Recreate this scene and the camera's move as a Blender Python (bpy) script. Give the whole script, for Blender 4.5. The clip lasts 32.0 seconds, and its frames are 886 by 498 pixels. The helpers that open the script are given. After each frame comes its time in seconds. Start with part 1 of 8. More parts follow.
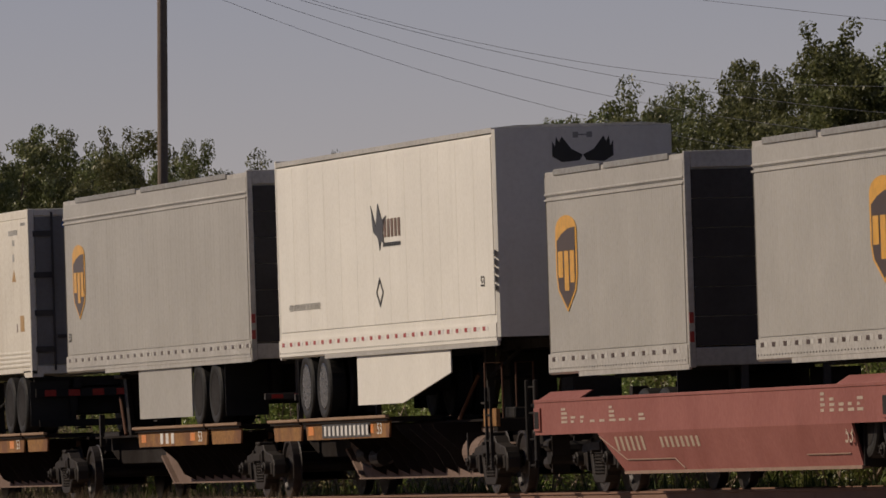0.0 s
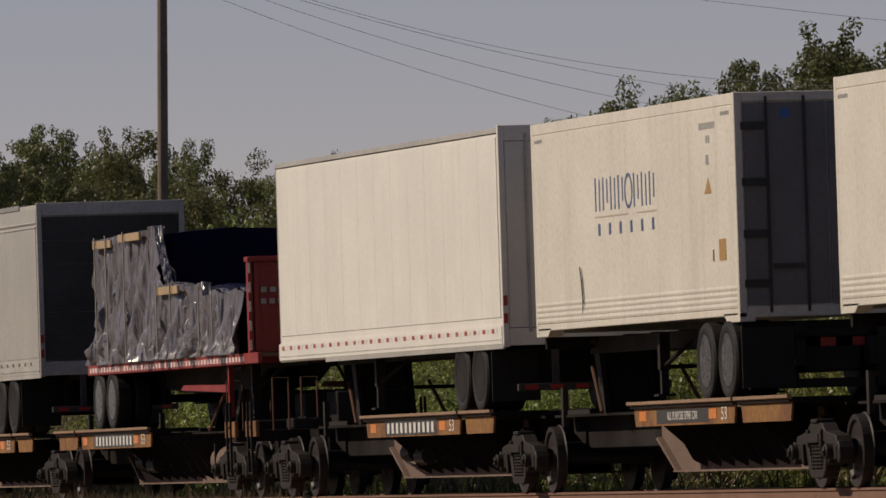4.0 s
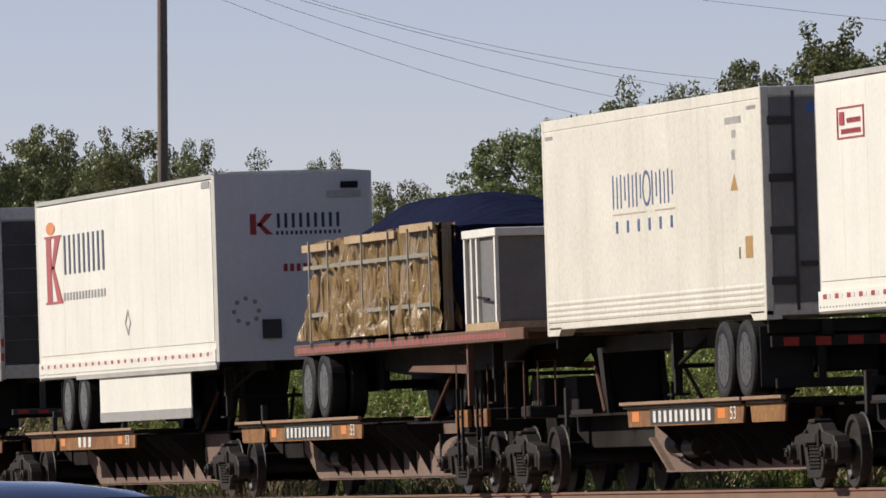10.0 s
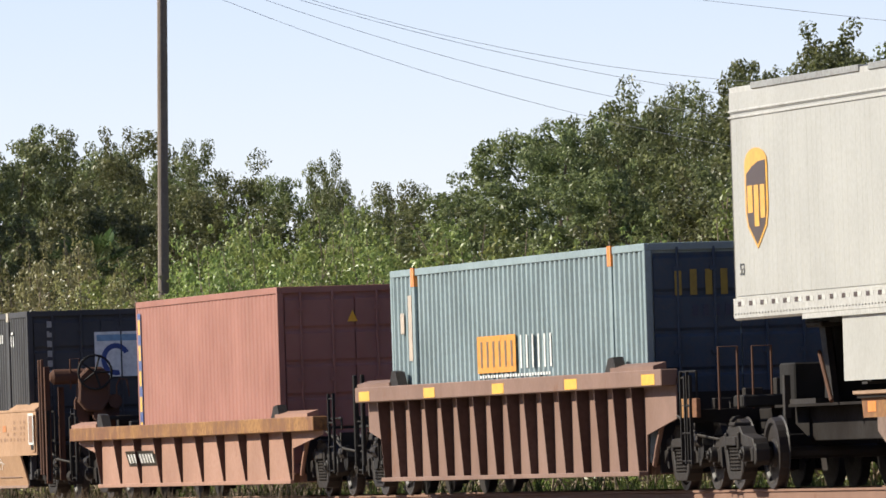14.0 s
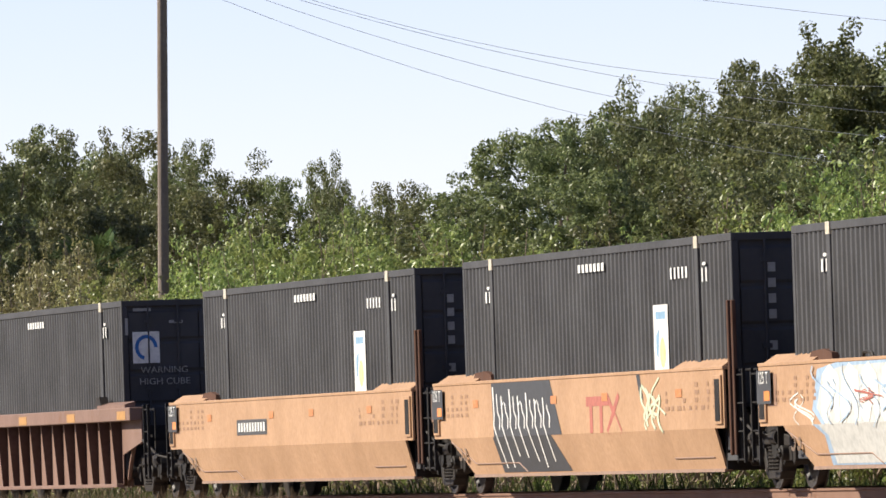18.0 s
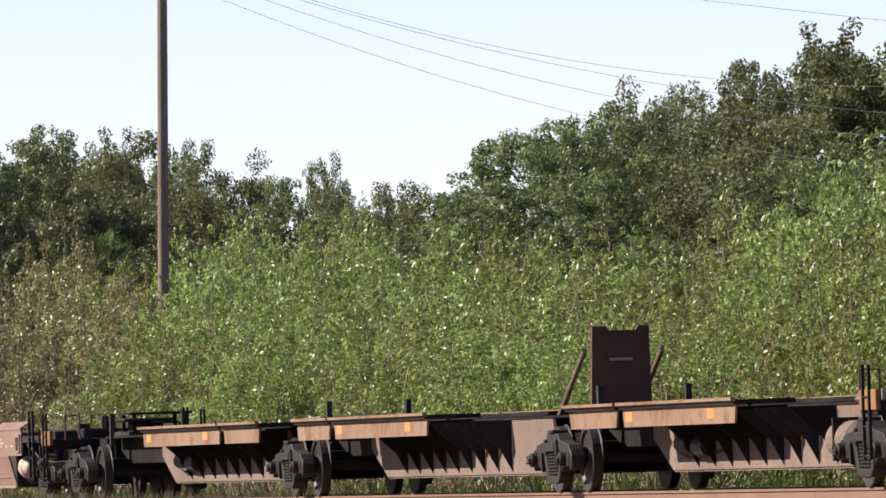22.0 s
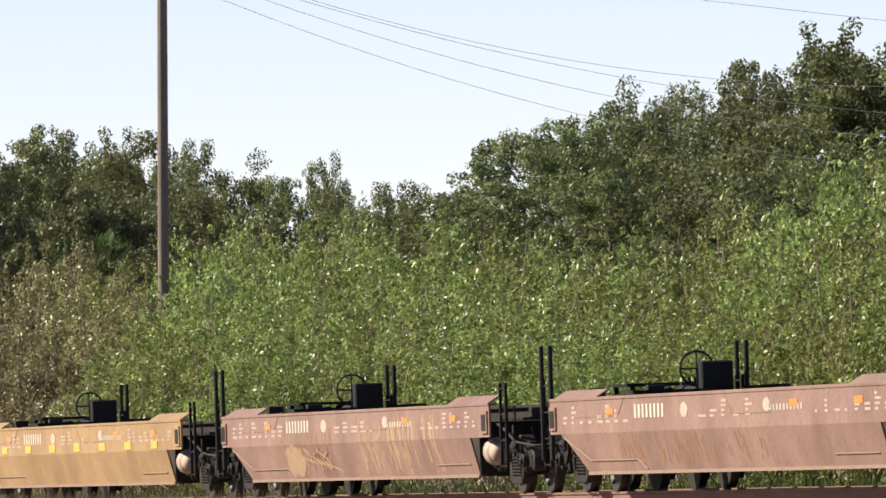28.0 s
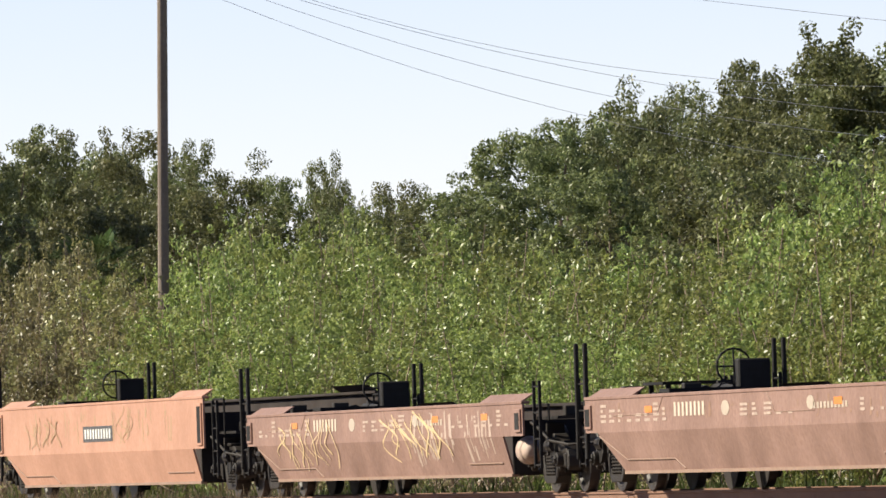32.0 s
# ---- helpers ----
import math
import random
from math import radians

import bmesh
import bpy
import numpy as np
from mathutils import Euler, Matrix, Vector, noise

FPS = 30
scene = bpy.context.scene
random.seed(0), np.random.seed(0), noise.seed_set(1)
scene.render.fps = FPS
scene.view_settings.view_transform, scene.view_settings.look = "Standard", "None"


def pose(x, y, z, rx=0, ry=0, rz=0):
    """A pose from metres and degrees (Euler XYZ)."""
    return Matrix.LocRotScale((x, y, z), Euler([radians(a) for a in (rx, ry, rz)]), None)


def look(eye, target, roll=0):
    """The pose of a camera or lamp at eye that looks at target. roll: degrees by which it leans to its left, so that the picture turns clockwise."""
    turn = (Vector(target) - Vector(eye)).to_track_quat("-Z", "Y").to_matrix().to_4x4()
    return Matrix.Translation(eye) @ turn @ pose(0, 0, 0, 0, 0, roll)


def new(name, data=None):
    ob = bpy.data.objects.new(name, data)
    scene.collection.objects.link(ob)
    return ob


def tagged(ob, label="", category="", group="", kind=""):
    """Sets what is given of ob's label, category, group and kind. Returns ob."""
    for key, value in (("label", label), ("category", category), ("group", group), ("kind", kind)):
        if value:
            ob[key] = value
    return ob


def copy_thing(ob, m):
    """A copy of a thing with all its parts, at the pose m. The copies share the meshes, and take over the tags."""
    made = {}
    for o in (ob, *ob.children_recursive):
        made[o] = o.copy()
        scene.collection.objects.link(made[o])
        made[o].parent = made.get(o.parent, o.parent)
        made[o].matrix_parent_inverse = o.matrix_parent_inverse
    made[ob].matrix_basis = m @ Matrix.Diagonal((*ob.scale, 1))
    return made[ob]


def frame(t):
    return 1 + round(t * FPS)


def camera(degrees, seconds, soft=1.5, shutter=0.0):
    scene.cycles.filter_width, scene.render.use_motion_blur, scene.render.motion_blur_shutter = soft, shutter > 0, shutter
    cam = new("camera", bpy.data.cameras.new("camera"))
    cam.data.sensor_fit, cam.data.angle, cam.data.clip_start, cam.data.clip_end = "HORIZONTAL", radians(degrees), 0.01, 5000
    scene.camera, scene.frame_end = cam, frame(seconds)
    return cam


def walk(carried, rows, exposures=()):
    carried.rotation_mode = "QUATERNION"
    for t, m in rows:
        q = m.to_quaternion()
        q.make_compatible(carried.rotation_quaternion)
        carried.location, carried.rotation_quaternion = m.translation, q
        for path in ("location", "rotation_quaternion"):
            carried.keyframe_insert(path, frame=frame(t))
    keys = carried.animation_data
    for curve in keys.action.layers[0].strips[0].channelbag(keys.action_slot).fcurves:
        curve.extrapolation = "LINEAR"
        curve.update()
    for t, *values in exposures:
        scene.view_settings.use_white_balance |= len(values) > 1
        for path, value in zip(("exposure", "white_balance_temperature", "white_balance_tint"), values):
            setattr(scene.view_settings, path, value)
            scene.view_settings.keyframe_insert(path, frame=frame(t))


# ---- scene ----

# camera: on a tripod beside the road, long lens, looking along the track
EYE = Vector((0.0, -34.945, 0.535))
VIEW = (12.1516, 1.0682, -1.81)          # turn from the track, pitch, roll in degrees
AIM = Vector((-math.cos(radians(VIEW[0])) * math.cos(radians(VIEW[1])),
              math.sin(radians(VIEW[0])) * math.cos(radians(VIEW[1])), math.sin(radians(VIEW[1]))))
cam = camera(4.5369, 32.0, 1.6)
walk(cam, [(0.0, look(EYE, EYE + AIM, VIEW[2])), (32.0, look(EYE, EYE + AIM, VIEW[2]))],
     [(0.0, -0.76, 7350, 15), (3.5, -0.74, 7350, 14), (6.0, -0.29, 6550, 12), (8.0, -0.74, 6700, 11), (8.5, -0.68, 6650, 11), (9.0, -0.68, 6600, 11), (9.4, -0.34, 6500, 10), (10.0, 0.06, 6500, 9), (11.0, 0.12, 6500, 9), (12.3, -0.13, 6450, 9), (13.0, 0.33, 6450, 7), (14.0, 0.74, 6450, 5),
      (16.5, 0.80, 6600, 6), (19.0, 0.86, 6500, 8), (20.0, 0.90, 6500, 8), (22.8, 0.90, 6500, 7), (25.0, 0.86, 6750, 6), (28.0, 0.83, 6750, 5), (32.0, 0.82, 6800, 5)])

# ---- daylight ----
SUN_AZ, SUN_EL = Vector((-0.30, -0.95)).normalized(), 35.0
world = bpy.data.worlds.new("sky")
scene.world = world
world.use_nodes = True
nt = world.node_tree
sky = nt.nodes.new("ShaderNodeTexSky")
sky.sky_type, sky.sun_disc = "NISHITA", False
sky.sun_elevation, sky.sun_rotation = radians(SUN_EL), math.atan2(SUN_AZ.x, SUN_AZ.y)
sky.air_density, sky.dust_density, sky.ozone_density = 0.6, 0.0, 2.2
tint = nt.nodes.new("ShaderNodeMix")
tint.data_type, tint.blend_type = "RGBA", "MULTIPLY"
tint.inputs[0].default_value, tint.inputs[7].default_value = 1.0, (1.17, 0.932, 0.975, 1)
nt.links.new(sky.outputs[0], tint.inputs[6])
nt.links.new(tint.outputs[2], nt.nodes["Background"].inputs[0])
nt.nodes["Background"].inputs[1].default_value = 0.093
sun = new("sun", bpy.data.lights.new("sun", "SUN"))
sun.data.energy, sun.data.angle, sun.data.color = 5.0, radians(0.53), (1.0, 0.92, 0.80)
ce = math.cos(radians(SUN_EL))
sun.matrix_world = look((0, 0, 60), Vector((0, 0, 60)) - Vector((SUN_AZ.x * ce, SUN_AZ.y * ce, math.sin(radians(SUN_EL)))))


# ---- materials ----
def node_mat(name):
    m = bpy.data.materials.new(name)
    m.use_nodes = True
    t = m.node_tree
    return m, t, t.nodes, t.links, t.nodes["Principled BSDF"]


def ramp(ns, ls, src, lo, hi, c0=(0, 0, 0, 1), c1=(1, 1, 1, 1)):
    r = ns.new("ShaderNodeValToRGB")
    r.color_ramp.elements[0].position, r.color_ramp.elements[1].position = lo, hi
    r.color_ramp.elements[0].color, r.color_ramp.elements[1].color = c0, c1
    ls.new(src, r.inputs[0])
    return r.outputs[0]


def mixc(ns, ls, fac, a, b, mode="MIX"):
    mx = ns.new("ShaderNodeMix")
    mx.data_type, mx.blend_type = "RGBA", mode
    for sock, v in ((0, fac), (6, a), (7, b)):
        if isinstance(v, (int, float)):
            mx.inputs[sock].default_value = v
        elif isinstance(v, tuple):
            mx.inputs[sock].default_value = (*v[:3], 1)
        else:
            ls.new(v, mx.inputs[sock])
    return mx.outputs[2]


def noise_out(ns, ls, scale, detail=4.0, stretch=(1, 1, 1), coords="Object", rough=0.6):
    tc, mp, n = ns.new("ShaderNodeTexCoord"), ns.new("ShaderNodeMapping"), ns.new("ShaderNodeTexNoise")
    mp.inputs["Scale"].default_value = stretch
    n.inputs["Scale"].default_value, n.inputs["Detail"].default_value, n.inputs["Roughness"].default_value = scale, detail, rough
    ls.new(tc.outputs[coords], mp.inputs[0])
    ls.new(mp.outputs[0], n.inputs[0])
    return n.outputs[0]


def paint(name, colour, rough=0.45, metal=0.0, dirt=0.25, dirt_colour=(0.12, 0.09, 0.07), rust=0.0, bump=0.15, streak=0.3, fade=0.12, spec=0.3):
    """Painted or bare sheet metal with grime, rain streaks, faded patches and, where asked, rust."""
    m, t, ns, ls, b = node_mat(name)
    big = noise_out(ns, ls, 0.7, 3)
    fine = noise_out(ns, ls, 14.0, 6)
    runs = noise_out(ns, ls, 2.2, 4, (1.6, 1.6, 0.08))
    pale = tuple(min(1, c * (1 + fade) + 0.02) for c in colour)
    deep = tuple(c * (1 - fade) for c in colour)
    col = mixc(ns, ls, ramp(ns, ls, big, 0.3, 0.7), deep, pale)
    col = mixc(ns, ls, mixc(ns, ls, streak, (0, 0, 0), ramp(ns, ls, runs, 0.52, 0.8)), col, tuple(0.5 * a + 0.5 * c for a, c in zip(dirt_colour, colour)))
    col = mixc(ns, ls, mixc(ns, ls, dirt, (0, 0, 0), ramp(ns, ls, fine, 0.42, 0.75)), col, dirt_colour)
    if rust:
        patch = noise_out(ns, ls, 1.7, 8, (1, 1, 0.7), rough=0.72)
        col = mixc(ns, ls, ramp(ns, ls, patch, 0.68 - 0.25 * rust, 0.78 - 0.2 * rust), col, mixc(ns, ls, ramp(ns, ls, fine, 0.3, 0.7), (0.10, 0.045, 0.025), (0.22, 0.10, 0.05)))
    ls.new(col, b.inputs["Base Color"])
    ls.new(ramp(ns, ls, fine, 0.2, 0.9, (max(0, rough - 0.1),) * 3 + (1,), (min(1, rough + 0.2),) * 3 + (1,)), b.inputs["Roughness"])
    b.inputs["Metallic"].default_value, b.inputs["Specular IOR Level"].default_value = metal, spec
    bp = ns.new("ShaderNodeBump")
    bp.inputs["Strength"].default_value, bp.inputs["Distance"].default_value = bump, 0.02
    ls.new(mixc(ns, ls, 0.5, fine, big), bp.inputs["Height"])
    ls.new(bp.outputs[0], b.inputs["Normal"])
    return m


def leaf_mat(name, a, b_, c, rough=0.6, spec=0.2):
    m, t, ns, ls, b = node_mat(name)
    geo = ns.new("ShaderNodeNewGeometry")
    oi = ns.new("ShaderNodeObjectInfo")
    r = ns.new("ShaderNodeValToRGB")
    r.color_ramp.elements[0].color, r.color_ramp.elements[1].color = (*a, 1), (*c, 1)
    e = r.color_ramp.elements.new(0.55)
    e.color = (*b_, 1)
    ls.new(geo.outputs["Random Per Island"], r.inputs[0])
    clump = noise_out(ns, ls, 0.65, 3)
    col = mixc(ns, ls, ramp(ns, ls, clump, 0.35, 0.7), r.outputs[0], tuple(0.55 * x for x in b_))
    hs = ns.new("ShaderNodeHueSaturation")
    ls.new(col, hs.inputs["Color"])
    ls.new(ramp(ns, ls, oi.outputs["Random"], 0.0, 1.0, (0.72, 0.72, 0.72, 1), (1.22, 1.22, 1.22, 1)), hs.inputs["Value"])
    hue = ns.new("ShaderNodeMath")
    hue.operation = "MULTIPLY_ADD"
    hue.inputs[1].default_value, hue.inputs[2].default_value = 0.045, 0.472
    ls.new(oi.outputs["Random"], hue.inputs[0])
    ls.new(hue.outputs[0], hs.inputs["Hue"])
    ls.new(hs.outputs[0], b.inputs["Base Color"])
    b.inputs["Roughness"].default_value = rough
    b.inputs["Specular IOR Level"].default_value = spec
    tr = ns.new("ShaderNodeBsdfTranslucent")
    ls.new(hs.outputs[0], tr.inputs[0])
    mx = ns.new("ShaderNodeMixShader")
    mx.inputs[0].default_value = 0.4
    ls.new(b.outputs[0], mx.inputs[1])
    ls.new(tr.outputs[0], mx.inputs[2])
    ls.new(mx.outputs[0], ns["Material Output"].inputs[0])
    return m


M = {
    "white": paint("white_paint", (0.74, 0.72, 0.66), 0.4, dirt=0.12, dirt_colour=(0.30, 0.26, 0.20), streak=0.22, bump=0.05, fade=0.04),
    "reefer": paint("container_white", (0.67, 0.64, 0.565), 0.45, dirt=0.28, dirt_colour=(0.30, 0.22, 0.15), streak=0.5, bump=0.08, fade=0.06, rust=0.05),
    "silver": paint("aluminium_sheet", (0.44, 0.425, 0.39), 0.42, 0.25, dirt=0.15, dirt_colour=(0.2, 0.17, 0.14), streak=0.25, bump=0.06, fade=0.05),
    "rail": paint("aluminium_rail", (0.52, 0.50, 0.46), 0.4, 0.3, dirt=0.3, streak=0.2),
    # this grey is darkened to stand for shade on the door ends
    "door": paint("door_grey_shaded", (0.06, 0.055, 0.052), 0.6, 0.0, spec=0.15, dirt=0.3, dirt_colour=(0.04, 0.034, 0.03)),
    "dark": paint("dark_steel", (0.014, 0.0125, 0.012), 0.65, 0.0, spec=0.12, dirt=0.5, dirt_colour=(0.026, 0.020, 0.016)),
    "truck": paint("rail_truck_steel", (0.015, 0.012, 0.010), 0.6, 0.0, spec=0.25, dirt=0.5, dirt_colour=(0.042, 0.027, 0.020), bump=0.4),
    "tyre": paint("tyre_rubber", (0.012, 0.0115, 0.011), 0.55, spec=0.25, dirt=0.4, dirt_colour=(0.026, 0.023, 0.020)),
    "rim": paint("wheel_rim", (0.05, 0.048, 0.047), 0.22, 0.6, dirt=0.4, dirt_colour=(0.02, 0.018, 0.016)),
    "tread": paint("rail_wheel_steel", (0.022, 0.017, 0.015), 0.45, 0.0, spec=0.35, dirt=0.5, dirt_colour=(0.035, 0.025, 0.020)),
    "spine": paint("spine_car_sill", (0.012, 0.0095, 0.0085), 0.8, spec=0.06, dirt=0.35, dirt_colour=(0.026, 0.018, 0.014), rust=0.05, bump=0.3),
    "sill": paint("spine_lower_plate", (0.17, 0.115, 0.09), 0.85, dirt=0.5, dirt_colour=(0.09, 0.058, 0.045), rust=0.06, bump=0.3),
    "panel": paint("spine_panel_yellow", (0.29, 0.14, 0.042), 0.7, dirt=0.7, dirt_colour=(0.05, 0.028, 0.016), rust=1.0, bump=0.3),
    "brown": paint("well_brown_paint", (0.235, 0.138, 0.108), 0.6, dirt=0.35, dirt_colour=(0.15, 0.09, 0.07), rust=0.16, streak=0.7, bump=0.12, fade=0.22),
    "oxide": paint("well_red_oxide", (0.26, 0.085, 0.07), 0.6, dirt=0.25, dirt_colour=(0.18, 0.08, 0.06), rust=0.1, streak=0.4, bump=0.12),
    "tan": paint("well_tan_paint", (0.375, 0.222, 0.125), 0.6, dirt=0.3, dirt_colour=(0.24, 0.14, 0.085), rust=0.12, streak=0.5, bump=0.12),
    "salmon": paint("well_salmon_paint", (0.40, 0.215, 0.15), 0.65, dirt=0.3, dirt_colour=(0.28, 0.14, 0.085), rust=0.15, streak=0.5, bump=0.12),
    "ribwell": paint("ribbed_well_brown", (0.185, 0.108, 0.082), 0.65, dirt=0.4, dirt_colour=(0.2, 0.13, 0.09), rust=0.35, bump=0.2),
    # well brown darkened for the fins, so their forward faces look shaded
    "fin": paint("ribbed_well_fin_shaded", (0.075, 0.042, 0.032), 0.75, spec=0.12, dirt=0.4, dirt_colour=(0.04, 0.024, 0.018), rust=0.15, bump=0.2),
    "ribtan": paint("ribbed_well_tan", (0.30, 0.165, 0.115), 0.65, dirt=0.35, dirt_colour=(0.24, 0.12, 0.08), rust=0.2, bump=0.2),
    "black_box": paint("container_charcoal", (0.056, 0.055, 0.058), 0.55, spec=0.12, dirt=0.2, dirt_colour=(0.10, 0.09, 0.08), bump=0.08),
    "blue_box": paint("container_pale_blue", (0.225, 0.285, 0.30), 0.5, dirt=0.2, bump=0.08),
    "red_box": paint("container_dusty_red", (0.29, 0.125, 0.095), 0.6, dirt=0.25, dirt_colour=(0.28, 0.17, 0.13), streak=0.4, bump=0.08),
    "red": paint("flatbed_red", (0.26, 0.022, 0.02), 0.45, dirt=0.25),
    "deck": paint("flatbed_deck_wood", (0.17, 0.10, 0.06), 0.8, dirt=0.5, bump=0.5),
    "panel_rust": paint("spine_panel_rusted", (0.23, 0.135, 0.085), 0.75, dirt=0.5, rust=0.8, bump=0.3),
    "mustard": paint("well_mustard_paint", (0.31, 0.19, 0.092), 0.6, dirt=0.35, dirt_colour=(0.2, 0.12, 0.07), rust=0.16, streak=0.5, bump=0.12, fade=0.2),
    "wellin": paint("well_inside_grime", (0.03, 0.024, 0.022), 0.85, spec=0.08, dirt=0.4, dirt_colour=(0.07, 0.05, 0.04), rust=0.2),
    "ground": None,
}


def tape_mat(name, c, rough=0.3):
    m, t, ns, ls, b = node_mat(name)
    ls.new(mixc(ns, ls, ramp(ns, ls, noise_out(ns, ls, 9, 4), 0.4, 0.7), c, tuple(0.75 * x for x in c)), b.inputs["Base Color"])
    b.inputs["Roughness"].default_value = rough
    return m


M["c_red"] = tape_mat("marking_red", (0.42, 0.035, 0.03))
M["c_white"] = tape_mat("marking_white", (0.78, 0.76, 0.72))
M["c_yellow"] = tape_mat("marking_yellow", (0.80, 0.42, 0.03))
M["c_orange"] = tape_mat("marking_orange", (0.75, 0.23, 0.03))
M["c_blue"] = tape_mat("marking_blue", (0.05, 0.09, 0.22))
M["c_black"] = tape_mat("marking_black", (0.025, 0.022, 0.02))
M["c_brown"] = tape_mat("marking_brown", (0.055, 0.026, 0.014))
M["c_cream"] = tape_mat("marking_cream", (0.50, 0.40, 0.31))
M["c_cocoa"] = tape_mat("marking_cocoa", (0.16, 0.08, 0.04))
M["c_navy"] = tape_mat("marking_navy", (0.035, 0.04, 0.08))
M["c_bright_blue"] = tape_mat("marking_bright_blue", (0.03, 0.14, 0.42))
M["c_deep_blue"] = tape_mat("marking_deep_blue", (0.03, 0.06, 0.22))
M["c_orange2"] = tape_mat("marking_worn_orange", (0.62, 0.27, 0.04), 0.5)
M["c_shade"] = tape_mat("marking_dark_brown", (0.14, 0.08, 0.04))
M["c_mustard"] = tape_mat("marking_mustard", (0.30, 0.20, 0.03))
M["c_umber"] = tape_mat("marking_umber", (0.27, 0.155, 0.10), 0.6)
M["c_spray_white"] = tape_mat("spray_white", (0.66, 0.66, 0.62), 0.6)
M["c_spray_grey"] = tape_mat("spray_dull_white", (0.50, 0.49, 0.46), 0.7)
M["c_spray_blue"] = tape_mat("spray_pale_blue", (0.30, 0.40, 0.52), 0.6)
M["c_spray_green"] = tape_mat("spray_pale_green", (0.52, 0.56, 0.40), 0.6)
M["c_spray_dark"] = tape_mat("spray_charcoal", (0.05, 0.05, 0.055), 0.6)
M["c_spray_red"] = tape_mat("spray_faded_red", (0.38, 0.12, 0.09), 0.7)
M["c_spray_cream"] = tape_mat("spray_cream", (0.62, 0.46, 0.26), 0.6)
M["c_spray_tan"] = tape_mat("spray_tan", (0.37, 0.235, 0.14), 0.7)
M["c_rusty"] = tape_mat("rust_wash", (0.26, 0.13, 0.075), 0.8)
M["c_sienna"] = tape_mat("marking_sienna", (0.29, 0.165, 0.095), 0.7)
M["c_dull_orange"] = tape_mat("reflector_dull_orange", (0.50, 0.20, 0.075), 0.6)
M["c_pale"] = tape_mat("marking_pale", (0.58, 0.50, 0.40), 0.6)
M["c_dusty"] = tape_mat("dusty_cream", (0.44, 0.33, 0.27), 0.7)
M["c_poster_blue"] = tape_mat("poster_faded_blue", (0.22, 0.36, 0.50), 0.5)
M["c_poster_cream"] = tape_mat("poster_faded_yellow", (0.66, 0.56, 0.28), 0.5)
M["c_faded"] = tape_mat("reflector_faded", (0.42, 0.22, 0.07), 0.6)
M["wire"] = tape_mat("wire_aluminium", (0.48, 0.47, 0.46), 0.45)
M["rust_post"] = paint("rusty_post", (0.085, 0.042, 0.028), 0.8, dirt=0.4, dirt_colour=(0.13, 0.06, 0.035), rust=0.4, spec=0.15)
M["polewood"] = paint("weathered_pole", (0.20, 0.16, 0.13), 0.9, dirt=0.5, bump=0.6, streak=0.5)


# ---- mesh helpers ----
def box(bm, x0, x1, y0, y1, z0, z1):
    v = [bm.verts.new((x, y, z)) for x in (x0, x1) for y in (y0, y1) for z in (z0, z1)]
    for f in ((0, 1, 3, 2), (4, 6, 7, 5), (0, 4, 5, 1), (2, 3, 7, 6), (0, 2, 6, 4), (1, 5, 7, 3)):
        bm.faces.new([v[i] for i in f])


def prism(bm, pts, axis, c0, c1):
    """A polygon drawn in the plane across the axis, drawn out from c0 to c1 along it."""
    put = {"x": lambda a, b, c: (c, a, b), "y": lambda a, b, c: (a, c, b), "z": lambda a, b, c: (a, b, c)}[axis]
    lo = [bm.verts.new(put(a, b, c0)) for a, b in pts]
    hi = [bm.verts.new(put(a, b, c1)) for a, b in pts]
    n = len(pts)
    bm.faces.new(lo[::-1])
    bm.faces.new(hi)
    for i in range(n):
        bm.faces.new((lo[i], lo[(i + 1) % n], hi[(i + 1) % n], hi[i]))


def tube(bm, p0, p1, r0, r1=None, seg=8):
    p0, p1 = Vector(p0), Vector(p1)
    r1 = r0 if r1 is None else r1
    d = (p1 - p0).normalized()
    a = d.orthogonal().normalized()
    b = d.cross(a)
    ring = lambda p, r: [bm.verts.new(p + r * (math.cos(2 * math.pi * i / seg) * a + math.sin(2 * math.pi * i / seg) * b)) for i in range(seg)]
    lo, hi = ring(p0, r0), ring(p1, r1)
    bm.faces.new(lo[::-1])
    bm.faces.new(hi)
    for i in range(seg):
        bm.faces.new((lo[i], lo[(i + 1) % seg], hi[(i + 1) % seg], hi[i]))


def lathe(bm, profile, centre, seg=24):
    """A profile of (y, radius) turned round an axis along y."""
    cx, cy, cz = centre
    rows = [[bm.verts.new((cx + r * math.cos(2 * math.pi * i / seg), cy + y, cz + r * math.sin(2 * math.pi * i / seg))) for i in range(seg)] for y, r in profile]
    for a, b in zip(rows, rows[1:]):
        for i in range(seg):
            bm.faces.new((a[i], a[(i + 1) % seg], b[(i + 1) % seg], b[i]))
    bm.faces.new(rows[0][::-1])
    bm.faces.new(rows[-1])


def finish(bm, name, material, bevel=0.0, smooth=False):
    bmesh.ops.recalc_face_normals(bm, faces=bm.faces)
    if bevel:
        bmesh.ops.bevel(bm, geom=list(bm.edges), offset=bevel, segments=1, affect="EDGES", profile=0.5)
    me = bpy.data.meshes.new(name)
    bm.to_mesh(me)
    bm.free()
    if smooth:
        for p in me.polygons:
            p.use_smooth = True
    me.materials.append(material)
    return me


def part(name, bm, material, parent, label="", bevel=0.0, smooth=False, at=None):
    ob = new(name, finish(bm, name, material, bevel, smooth))
    ob.parent = parent
    if at:
        ob.location = at
    if label:
        ob["label"] = label
    if name.endswith(("marking", "lettering", "code", "labels", "tape", "print", "reflector", "patch")):
        ob["kind"] = "stuff"
    return ob


